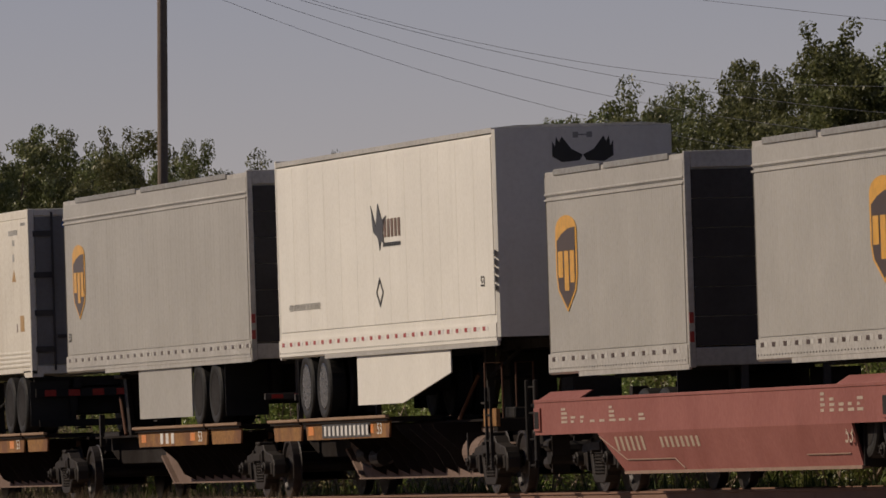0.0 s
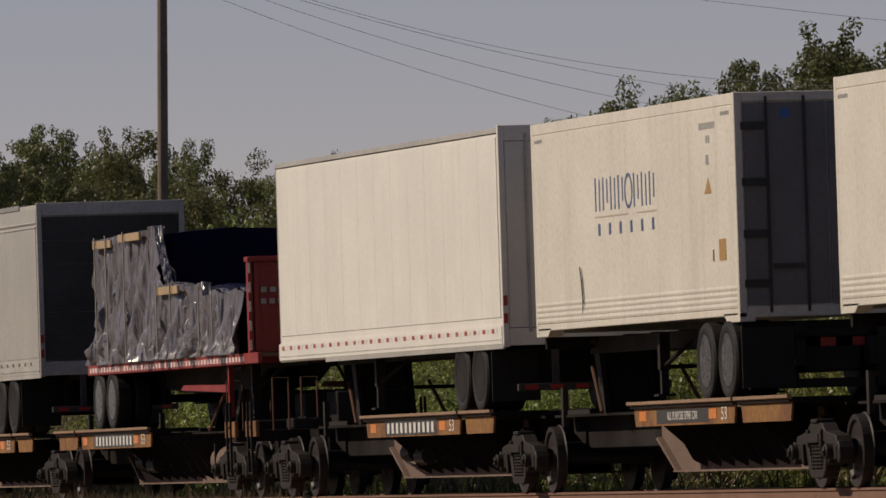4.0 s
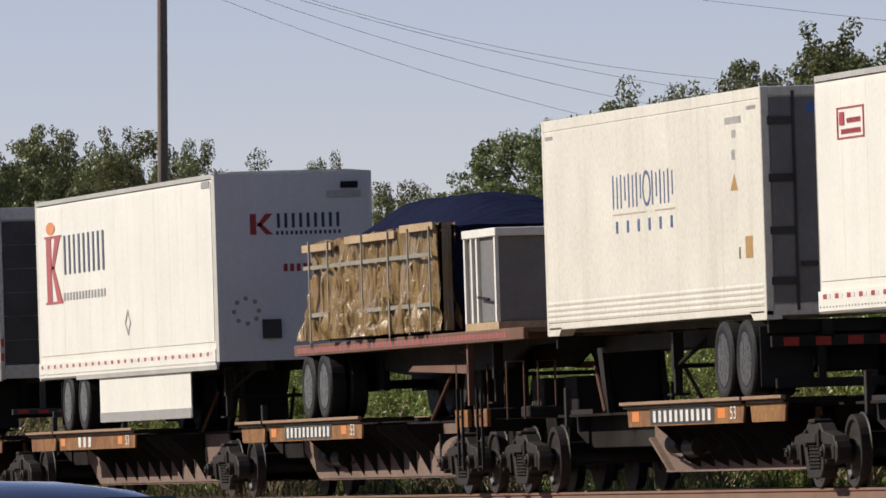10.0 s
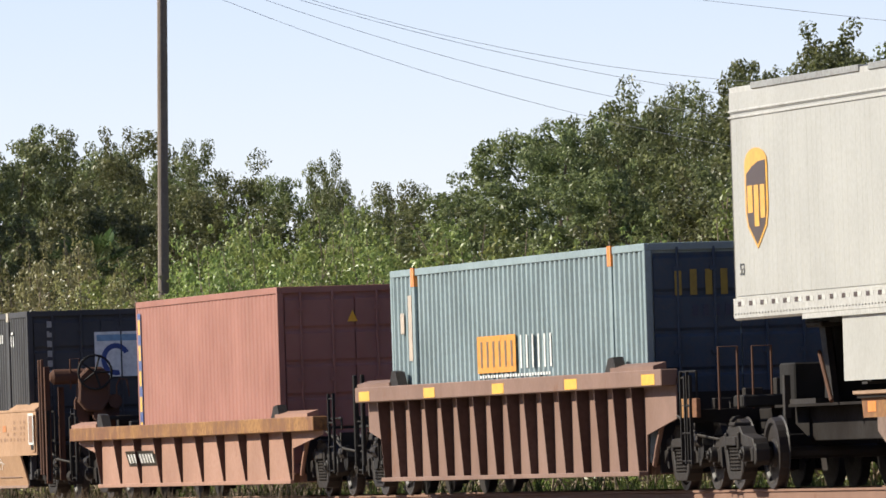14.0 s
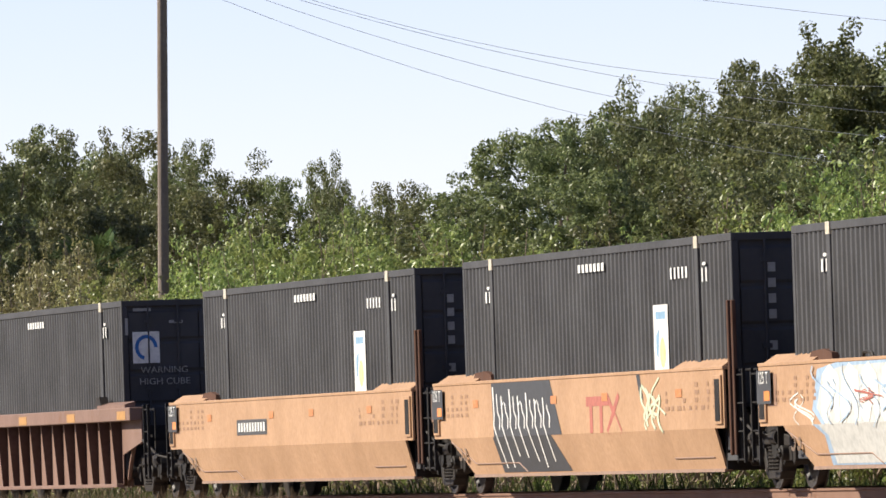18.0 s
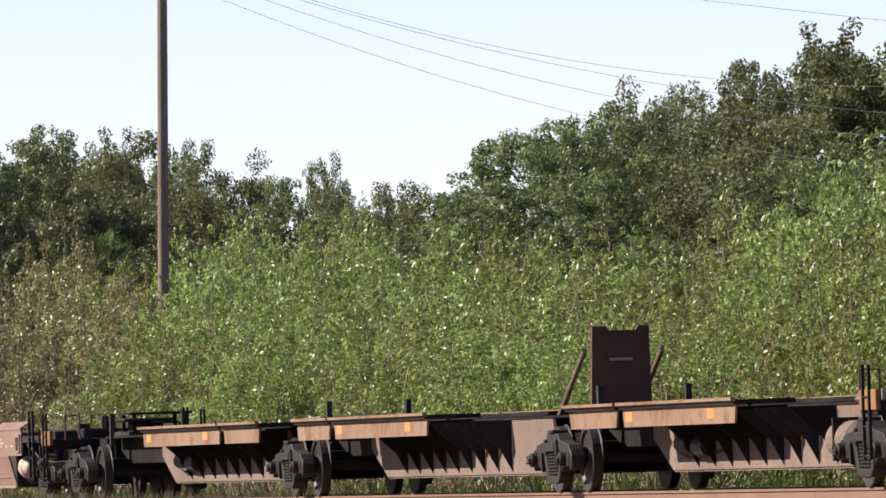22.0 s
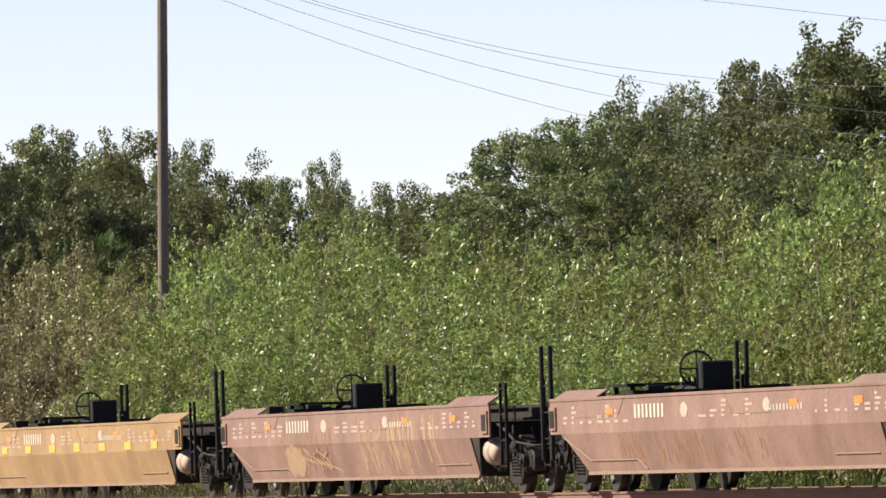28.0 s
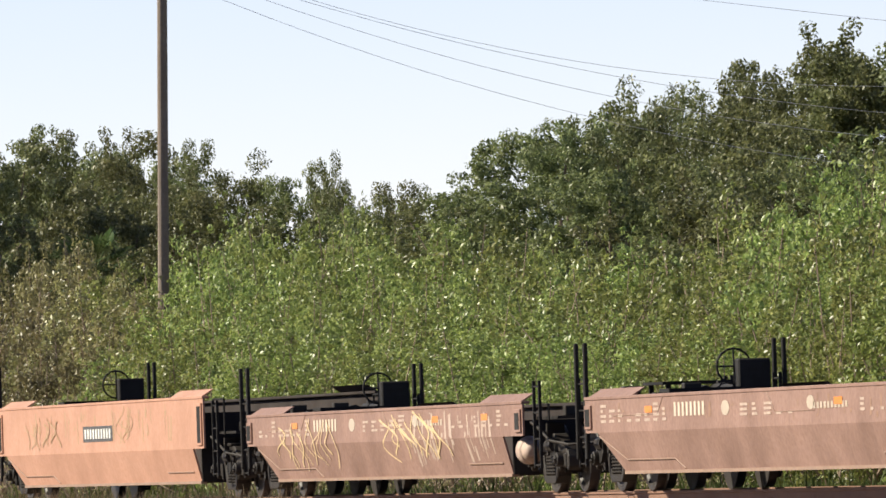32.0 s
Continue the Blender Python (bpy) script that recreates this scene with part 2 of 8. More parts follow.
def share(name, me, parent, at=(0, 0, 0), turn=0.0):
    ob = new(name, me)
    ob.parent, ob.location, ob.rotation_euler = parent, at, (0, 0, radians(turn))
    return ob


def flat(polys, y, out=0.004):
    """Thin markings on a side that faces the road: polygons in (x, z), just proud of the plane y."""
    bm = bmesh.new()
    for p in polys:
        prism(bm, p, "y", y - out, y + 0.001)
    return bm


def end_flat(polys, x, out=0.004):
    """Thin markings on an end wall that faces forward: polygons in (y, z)."""
    bm = bmesh.new()
    for p in polys:
        prism(bm, p, "x", x - 0.001, x + out)
    return bm


def rect(x0, x1, z0, z1):
    return [(x0, z0), (x1, z0), (x1, z1), (x0, z1)]


def bars(x0, x1, z0, z1, n, fill=0.62):
    """A word that stays unreadable: n upright bars."""
    w = (x1 - x0) / n
    return [rect(x0 + w * (i + 0.5 - fill / 2), x0 + w * (i + 0.5 + fill / 2), z0, z1) for i in range(n)]


def ellipse(cx, cz, rx, rz, n=20):
    return [(cx + rx * math.cos(2 * math.pi * i / n), cz + rz * math.sin(2 * math.pi * i / n)) for i in range(n)]


def words(name, text, size, material, parent, at, width=1.0, face="side"):
    """Lettering in the built-in font on a side (facing -y) or an end (facing +x)."""
    cu = bpy.data.curves.new(name, "FONT")
    cu.body, cu.size, cu.extrude, cu.align_x, cu.align_y = text, size, 0.002, "CENTER", "CENTER"
    tmp = new(name, cu)
    bpy.context.view_layer.update()
    me = bpy.data.meshes.new_from_object(tmp)
    bpy.data.objects.remove(tmp)
    me.materials.clear()
    me.materials.append(material)
    ob = new(name, me)
    ob.parent, ob.location, ob.scale = parent, at, (width, 1, 1)
    ob.rotation_euler = (radians(90), 0, 0 if face == "side" else radians(90))
    ob["kind"] = "stuff"
    return ob


def thing(name, label, category, group=""):
    return tagged(new(name), label, category, group)


MOVERS = []          # (thing, place along the train)


def rides(ob, u, y=0.0, z=0.0):
    MOVERS.append((ob, u, y, z))
    return ob


# ---- running gear shared by many vehicles ----
def rail_wheel_mesh():
    bm = bmesh.new()
    lathe(bm, [(-0.07, 0.06), (-0.07, 0.17), (-0.03, 0.19), (-0.03, 0.36), (-0.065, 0.39), (-0.065, 0.455), (0.05, 0.458), (0.065, 0.485), (0.07, 0.47), (0.07, 0.2), (0.05, 0.1)], (0, 0, 0), 28)
    return finish(bm, "rail_wheel", M["tread"], smooth=False)


def sideframe_mesh():
    """Cast side frame: bowed top chord, pedestals over the axle boxes, window with a spring nest."""
    bm = bmesh.new()
    y0, y1 = -0.10, 0.10
    prism(bm, [(-1.12, 0.50), (-0.98, 0.66), (-0.45, 0.72), (-0.30, 0.82), (0.30, 0.82), (0.45, 0.72), (0.98, 0.66), (1.12, 0.50), (0.85, 0.52), (0.42, 0.58), (-0.42, 0.58), (-0.85, 0.52)], "y", y0, y1)
    for s in (-1, 1):
        prism(bm, [(s * 0.44, 0.60), (s * 0.58, 0.60), (s * 0.42, 0.22), (s * 0.28, 0.22)], "y", y0, y1)
        box(bm, min(s * 1.10, s * 0.70), max(s * 1.10, s * 0.70), -0.13, 0.12, 0.36, 0.54)
        tube(bm, (s * 0.89, -0.22, 0.46), (s * 0.89, 0.1, 0.46), 0.10, seg=12)
        tube(bm, (s * 0.89, -0.25, 0.46), (s * 0.89, -0.2, 0.46), 0.065, seg=8)
        for k in range(3):
            tube(bm, (s * 0.89 + 0.05 * math.cos(2.1 * k), -0.27, 0.46 + 0.05 * math.sin(2.1 * k)), (s * 0.89 + 0.05 * math.cos(2.1 * k), -0.24, 0.46 + 0.05 * math.sin(2.1 * k)), 0.016, seg=6)
        prism(bm, [(s * 1.14, 0.60), (s * 1.20, 0.50), (s * 1.20, 0.36), (s * 1.12, 0.30), (s * 1.08, 0.36), (s * 1.08, 0.56)], "y", -0.11, 0.08)
        prism(bm, [(s * 0.66, 0.56), (s * 0.72, 0.56), (s * 0.70, 0.34), (s * 0.62, 0.28)], "y", -0.12, 0.09)
        box(bm, s * 0.33 - 0.035, s * 0.33 + 0.035, -0.14, 0.1, 0.52, 0.74)
    prism(bm, [(-0.44, 0.24), (0.44, 0.24), (0.30, 0.13), (-0.30, 0.13)], "y", y0, y1)
    box(bm, -0.26, 0.26, -0.15, 0.05, 0.57, 0.69)
    box(bm, -0.15, 0.15, -0.13, 0.1, 0.82, 0.87)
    return finish(bm, "side_frame", M["truck"], bevel=0.012)


def spring_mesh():
    """One coil spring of the nest: a stack of rounded turns in one skin."""
    bm = bmesh.new()
    profile = [(0.24, 0.03)]
    for k in range(7):
        profile += [(0.248 + k * 0.045, 0.06), (0.262 + k * 0.045, 0.082), (0.276 + k * 0.045, 0.06)]
    rows_ = [[bm.verts.new((r * math.cos(2 * math.pi * q / 10), r * math.sin(2 * math.pi * q / 10), z)) for q in range(10)] for z, r in profile]
    for u, v in zip(rows_, rows_[1:]):
        for q in range(10):
            bm.faces.new((u[q], u[(q + 1) % 10], v[(q + 1) % 10], v[q]))
    return finish(bm, "spring", M["truck"])


WHEEL, FRAME, SPRING = rail_wheel_mesh(), sideframe_mesh(), spring_mesh()


def axle_mesh():
    bm = bmesh.new()
    tube(bm, (0, -0.95, 0), (0, 0.95, 0), 0.085, seg=10)
    return finish(bm, "axle", M["truck"])


def bolster_mesh():
    bm = bmesh.new()
    box(bm, -0.19, 0.19, -0.95, 0.95, 0.46, 0.70)
    for s in (-1, 1):
        box(bm, s * 0.75 - 0.05, s * 0.75 + 0.05, -0.72, 0.72, 0.38, 0.46)
    return finish(bm, "bolster", M["truck"], bevel=0.01)


AXLE, BOLSTER = axle_mesh(), bolster_mesh()


def rail_truck(parent, x):
    """Two-axle truck under a car: wheels, axles, side frames, springs, bolster."""
    base = share("truck", BOLSTER, parent, (x, 0, 0))
    for s in (-1, 1):
        f = share("side_frame", FRAME, base, (0, s * 1.0, 0), 0 if s < 0 else 180)
        for dx in (-0.17, 0.0, 0.17):
            share("spring", SPRING, base, (dx, s * 1.05, 0))
        for a in (-0.89, 0.89):
            share("wheel", WHEEL, base, (a, s * 0.76, 0.46), 0 if s < 0 else 180)
    for a in (-0.89, 0.89):
        share("axle", AXLE, base, (a, 0, 0.46))
    return base


def tyre_mesh():
    bm = bmesh.new()
    lathe(bm, [(-0.125, 0.345), (-0.14, 0.40), (-0.142, 0.44), (-0.13, 0.485), (-0.10, 0.505), (0.10, 0.505), (0.13, 0.485), (0.14, 0.42), (0.13, 0.345)], (0, 0, 0), 32)
    return finish(bm, "tyre", M["tyre"], smooth=False)


def rim_mesh():
    bm = bmesh.new()
    d = 0.10
    lathe(bm, [(-0.132, 0.35), (-0.135, 0.335), (-0.115, 0.325), (d, 0.30), (d, 0.15), (d - 0.07, 0.12), (d - 0.09, 0.02)], (0, 0, 0), 28)
    return finish(bm, "rim", M["rim"])


TYRE, RIM = tyre_mesh(), rim_mesh()
RIM_DARK = RIM.copy()
RIM_DARK.materials.clear()
RIM_DARK.materials.append(M["dark"])


def road_wheels(parent, xs, z_axle, bright=True, half=1.13):
    """Tandem axles with a dual tyre at each end."""
    for x in xs:
        for s in (-1, 1):
            w = share("wheel", TYRE, parent, (x, s * half, z_axle), 0 if s < 0 else 180)
            share("rim", RIM if bright else RIM_DARK, w)
            share("inner_tyre", TYRE, w, (0, 0.32, 0))
        bm = bmesh.new()
        tube(bm, (x, -half + 0.2, z_axle), (x, half - 0.2, z_axle), 0.065, seg=8)
        part("axle", bm, M["dark"], parent)


def bogie_fittings(parent, wx, zw, deck, z_top, rear):
    """Suspension box between the wheels and the mud flaps behind them."""
    bm = bmesh.new()
    box(bm, min(wx) - 0.55, max(wx) + 0.55, -0.37, 0.37, zw - 0.18, z_top - 0.06)
    part("suspension_box", bm, M["dark"], parent, bevel=0.02)
    xf = max(wx) + 0.72 if rear > 0 else min(wx) - 0.72
    for s in (-1, 1):
        bm = bmesh.new()
        box(bm, xf - 0.012, xf + 0.012, min(s * 0.55, s * 1.24), max(s * 0.55, s * 1.24), deck + 0.14, z_top - 0.03)
        part("mud_flap", bm, M["tyre"], parent, "black rubber mud flap")


def landing_gear(parent, x, z_top, z_foot):
    for s in (-1, 1):
        bm = bmesh.new()
        box(bm, x - 0.07, x + 0.07, s * 0.75 - 0.07, s * 0.75 + 0.07, z_foot + 0.35, z_top)
        box(bm, x - 0.05, x + 0.05, s * 0.75 - 0.05, s * 0.75 + 0.05, z_foot, z_foot + 0.36)
        box(bm, x - 0.14, x + 0.14, s * 0.75 - 0.12, s * 0.75 + 0.12, z_foot, z_foot + 0.03)
        part("landing_leg", bm, M["truck"] if s < 0 else M["dark"], parent)
    bm = bmesh.new()
    tube(bm, (x, -0.72, z_top - 0.45), (x, 0.72, z_top - 0.45), 0.03)
    tube(bm, (x + 0.05, -0.75, z_foot + 0.4), (x + 0.75, -0.4, z_top), 0.03)
    tube(bm, (x + 0.05, 0.75, z_foot + 0.4), (x + 0.75, 0.4, z_top), 0.03)
    part("leg_brace", bm, M["dark"], parent)


M["plate"] = paint("worn_zinc_plate", (0.30, 0.30, 0.29), 0.5, 0.3, dirt=0.5)
DECK = 1.16        # top of a spine car's wheel panel over the rail


def shield(cx, cz, w, h):
    """Outline of a pointed shield."""
    top = [(cx + w / 2 * math.cos(a), cz + h * 0.34 + h * 0.16 * math.sin(a)) for a in [math.pi * k / 10 for k in range(11)]]
    low = [(cx - w / 2, cz - h * 0.12), (cx - w * 0.42, cz - h * 0.28), (cx, cz - h / 2), (cx + w * 0.42, cz - h * 0.28), (cx + w / 2, cz - h * 0.12)]
    return top + low


def parcel_shield(parent, cx, cz, w, h, y):
    part("shield_emblem", flat([shield(cx, cz, w, h)], y, 0.004), M["c_orange_gold"], parent, "gold edge of a shield emblem")
    low = [(cx + w * 0.43, cz - h * 0.14), (cx + w * 0.43, cz + h * 0.37), (cx + w * 0.1, cz + h * 0.36), (cx - w * 0.2, cz + h * 0.31), (cx - w * 0.43, cz + h * 0.24),
           (cx - w * 0.43, cz - h * 0.14), (cx - w * 0.36, cz - h * 0.27), (cx, cz - h * 0.46), (cx + w * 0.36, cz - h * 0.27)]
    part("shield_field", flat([low], y - 0.004, 0.003), M["c_brown"], parent, "brown field of the emblem")
    for a, b, d in ((-0.38, -0.16, -0.14), (-0.09, 0.11, -0.28), (0.18, 0.38, -0.20)):
        part("shield_bar", flat([rect(cx + a * w, cx + b * w, cz + d * h, cz + 0.13 * h)], y - 0.007, 0.003), M["c_orange_gold"], parent, "gold bar on the emblem")


M["c_orange_gold"] = tape_mat("marking_gold", (0.72, 0.36, 0.04))


def van_trailer(u0, u1, z0, z1, style, nose_front, label, wheels, skirt=None, legs=None, bright=True, group="semi-trailers on the train", deck=None):
    """A box trailer on the train from u0 to u1. nose_front: its nose points the way the train goes."""
    L, c = u1 - u0, (u0 + u1) / 2
    h, W = z1 - z0, 1.295
    t = thing("semi_trailer", label, "trailer", group)
    skin = {"silver": M["silver"], "white": M["white"]}[style]
    x0, x1 = -L / 2, L / 2
    bm = bmesh.new()
    box(bm, x0 + 0.05, x1 - 0.05, -W + 0.012, W - 0.012, z0 + 0.28, z1 - 0.12)
    part("body", bm, skin, t)
    # side sheets, each with its own edge
    n = {"silver": 13, "white": 13}[style]
    step = (L - 0.3) / n
    lo, hi = z0 + (0.33 if style == "silver" else 0.42), z1 - (0.42 if style == "silver" else 0.16)
    for i in range(n):
        bm = bmesh.new()
        a = x0 + 0.15 + i * step
        b = a + step - 0.0008
        if style == "white":
            edge = [(a, -W), (b - 0.05, -W), (b - 0.04, -W - 0.004), (b - 0.006, -W - 0.004), (b, -W)]
        else:
            edge = [(a, -W)]
            for k in range(1, 5):
                g = a + step * k / 5
                edge += [(g - 0.012, -W), (g - 0.008, -W - 0.0025), (g + 0.008, -W - 0.0025), (g + 0.012, -W)]
            edge.append((b, -W))
        prism(bm, edge + [(b, -W + 0.014), (a, -W + 0.014)], "z", lo, hi)
        part("side_panel", bm, skin, t)
    if style == "silver":
        bm = bmesh.new()
        box(bm, x0 + 0.06, x1 - 0.06, -W - 0.004, -W + 0.012, z1 - 0.36, z1 - 0.10)
        part("upper_panel", bm, skin, t, "plain upper side band")
        bm = bmesh.new()
        for zz in (0.40, 0.32):
            box(bm, x0 + 0.04, x1 - 0.04, -W - 0.018, -W, z1 - zz - 0.028, z1 - zz)
        part("side_moulding", bm, M["rail"], t, "bright double moulding", bevel=0.004)
        for a, b in ((0.08, 0.42), (0.45, 0.90)):
            bm = bmesh.new()
            box(bm, x0 + a * L, x0 + b * L, -W - 0.02, -W + 0.1, z1 - 0.085, z1 - 0.002)
            part("roof_plate", bm, M["plate"], t, "riveted roof edge plate", bevel=0.006)
    bm = bmesh.new()
    box(bm, x0 + 0.07, x1 - 0.07, -W + 0.003, W - 0.003, z1 - 0.10, z1 - 0.03)
    prism(bm, [(-W + 0.03, z1 - 0.03), (W - 0.03, z1 - 0.03), (W - 0.4, z1), (-W + 0.4, z1)], "x", x0 + 0.07, x1 - 0.07)
    part("roof", bm, M["rail"], t)
    for s in (-1, 1):
        bm = bmesh.new()
        pts = [(s * (W + 0.012), z0 + 0.30), (s * (W + 0.012), z0 + 0.05), (s * (W - 0.02), z0 + 0.02), (s * (W - 0.05), z0 + 0.05), (s * (W - 0.05), z0 + 0.30)]
        prism(bm, pts, "x", x0 + 0.004, x1 - 0.064)
        part("bottom_rail", bm, M["rail"] if style == "silver" else skin, t, "riveted bottom rail")
    bm = bmesh.new()
    box(bm, x0 + L * 0.22, x1 - 0.02, -W - 0.006, -W + 0.03, z0 - 0.02, z0 + 0.05)
    part("lower_rail", bm, M["rail"], t, "perforated lower rail strip")
    bm = bmesh.new()
    for k in range(int(L / 0.16)):
        box(bm, x0 + 0.1 + k * 0.16, x0 + 0.125 + k * 0.16, -W - 0.018, -W - 0.01, z0 + 0.09, z0 + 0.112)
    part("rivet", bm, M["door"], t)["kind"] = "stuff"
    nt_ = int(L / 0.60)
    part("reflective_tape", flat([rect(x0 + 0.25 + k * 0.6, x0 + 0.42 + k * 0.6, z0 + 0.20, z0 + 0.26) for k in range(nt_)], -W - 0.012), M["c_red"] if style == "white" else M["c_brown"], t, "red reflective tape squares")["kind"] = "stuff"
    part("white_tape", flat([rect(x0 + 0.45 + k * 0.6, x0 + 0.62 + k * 0.6, z0 + 0.20, z0 + 0.26) for k in range(nt_)], -W - 0.012), M["c_white"] if style == "white" else M["c_spray_grey"], t, "white reflective tape squares")["kind"] = "stuff"
    bm = bmesh.new()
    box(bm, x0 + 0.3, x1 - 0.3, -0.45, -0.33, z0 - 0.05, z0 + 0.1)
    box(bm, x0 + 0.3, x1 - 0.3, 0.33, 0.45, z0 - 0.05, z0 + 0.1)
    for k in range(int(L / 0.7)):
        box(bm, x0 + 0.2 + k * 0.7, x0 + 0.26 + k * 0.7, -W + 0.05, W - 0.05, z0 + 0.08, z0 + 0.2)
    part("floor_frame", bm, M["dark"], t)
    # the end that faces the way the train goes
    for s, ends in ((1, not nose_front), (-1, nose_front)):
        xe = x1 if s > 0 else x0
        bm = bmesh.new()
        if ends:        # door end
            box(bm, min(xe, xe - s * 0.06), max(xe, xe - s * 0.06), -W, -W + 0.09, z0, z1)
            box(bm, min(xe, xe - s * 0.06), max(xe, xe - s * 0.06), W - 0.09, W, z0, z1)
            box(bm, min(xe, xe - s * 0.06), max(xe, xe - s * 0.06), -W + 0.09, W - 0.09, z1 - 0.22, z1)
            box(bm, min(xe, xe - s * 0.06), max(xe, xe - s * 0.06), -W + 0.09, W - 0.09, z0 + 0.02, z0 + 0.26)
            part("door_frame", bm, M["rail"] if style == "silver" else M["white"], t, bevel=0.008)
            lo_x, hi_x = min(xe - s * 0.05, xe - s * 0.02), max(xe - s * 0.05, xe - s * 0.02)
            if style == "silver":
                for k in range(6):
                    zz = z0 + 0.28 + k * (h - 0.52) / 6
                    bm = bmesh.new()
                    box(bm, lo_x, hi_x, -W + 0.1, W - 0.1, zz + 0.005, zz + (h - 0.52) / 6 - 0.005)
                    part("door_section", bm, M["door"], t, "grey roll-up door section, darkened for end shade")
            else:
                for a, b in ((-W + 0.1, -0.005), (0.005, W - 0.1)):
                    bm = bmesh.new()
                    box(bm, lo_x, hi_x, a, b, z0 + 0.27, z1 - 0.23)
                    part("door_leaf", bm, M["white"], t)
                for yy in (-0.9, -0.25, 0.25, 0.9):
                    bm = bmesh.new()
                    tube(bm, (xe, yy, z0 + 0.2), (xe, yy, z1 - 0.12), 0.022)
                    part("lock_rod", bm, M["rail"], t)
            for yy in (-W + 0.04, W - 0.04):
                for zz in (0.33, 0.58):
                    bm = bmesh.new()
                    box(bm, min(xe - s * 0.005, xe + s * 0.012), max(xe - s * 0.005, xe + s * 0.012), yy - 0.03, yy + 0.03, z0 + zz, z0 + zz + 0.14)
                    part("tail_lamp", bm, M["c_red"], t, "red tail lamp")
            bm = bmesh.new()
            box(bm, min(xe - s * 0.1, xe - s * 0.02), max(xe - s * 0.1, xe - s * 0.02), -1.1, 1.1, z0 - 0.62, z0 - 0.52)
            for yy in (-0.55, 0.55):
                box(bm, min(xe - s * 0.1, xe - s * 0.03), max(xe - s * 0.1, xe - s * 0.03), yy - 0.05, yy + 0.05, z0 - 0.55, z0 + 0.05)
            part("underride_guard", bm, M["door"], t, bevel=0.006)
            bm = bmesh.new()
            for k in range(6):
                box(bm, min(xe, xe - s * 0.012), max(xe, xe - s * 0.012), -1.0 + 0.36 * k, -0.82 + 0.36 * k, z0 - 0.60, z0 - 0.54)
            part("guard_tape", bm, M["c_red"], t)
        else:
            r = 0.12
            prism(bm, [(xe - s * 0.06, -W), (xe - s * 0.01, -W + 0.04), (xe, -W + r), (xe, W - r), (xe - s * 0.01, W - 0.04), (xe - s * 0.06, W)], "z", z0 + 0.1, z1 - 0.05)
            part("nose_panel", bm, skin, t, "plain front wall with rounded corner posts")
            bm = bmesh.new()
            box(bm, min(xe, xe + s * 0.05), max(xe, xe + s * 0.05), -0.55, -0.25, z0 + 0.45, z0 + 0.75)
            part("connector_box", bm, M["door"] if s > 0 else skin, t)
    deck = DECK if deck is None else deck
    zw = deck + 0.505
    bm = bmesh.new()
    wx = [w - c for w in wheels]
    box(bm, min(wx) - 0.9, max(wx) + 0.9, -0.5, -0.38, zw - 0.12, z0)
    box(bm, min(wx) - 0.9, max(wx) + 0.9, 0.38, 0.5, zw - 0.12, z0)
    part("bogie_frame", bm, M["dark"], t)
    road_wheels(t, wx, zw, bright)
    bogie_fittings(t, wx, zw, deck, z0, -1 if nose_front else 1)
    if skirt:
        a, b, zl, zr = skirt
        bm = bmesh.new()
        pts = [(a - c, zl), (b - c - (3.4 if zr > zl else 0), zl), (b - c, zr), (b - c, z0), (a - c, z0)]
        prism(bm, pts, "y", -W + 0.04, -W + 0.06)
        part("side_skirt", bm, skin if style == "silver" else M["white"], t, "plain aerodynamic side skirt")
        if style == "white" and zr == zl:
            bm = bmesh.new()
            box(bm, a - c + 0.02, b - c - 0.02, -W + 0.03, -W + 0.065, zl - 0.02, zl + 0.14)
            part("skirt_edge", bm, M["c_grey"], t, "grey rubber edge of the skirt")
    if legs is not None:
        landing_gear(t, legs - c, z0, deck + 0.12)
    rides(t, c)
    return t, -L / 2


def corrugated(bm, x0, x1, y, z0, z1, pitch, depth, s=-1):
    """A trapezoid wave sheet that stands on a side."""
    n = max(1, round((x1 - x0) / pitch))
    w = (x1 - x0) / n
    prof = []
    for i in range(n):
        a = x0 + i * w
        prof += [(a, 0), (a + 0.35 * w, 0), (a + 0.5 * w, depth), (a + 0.85 * w, depth)]
    prof.append((x1, 0))
    lo = [bm.verts.new((a, y - s * b, z0)) for a, b in prof]
    hi = [bm.verts.new((a, y - s * b, z1)) for a, b in prof]
    for i in range(len(prof) - 1):
        bm.faces.new((lo[i], lo[i + 1], hi[i + 1], hi[i]))


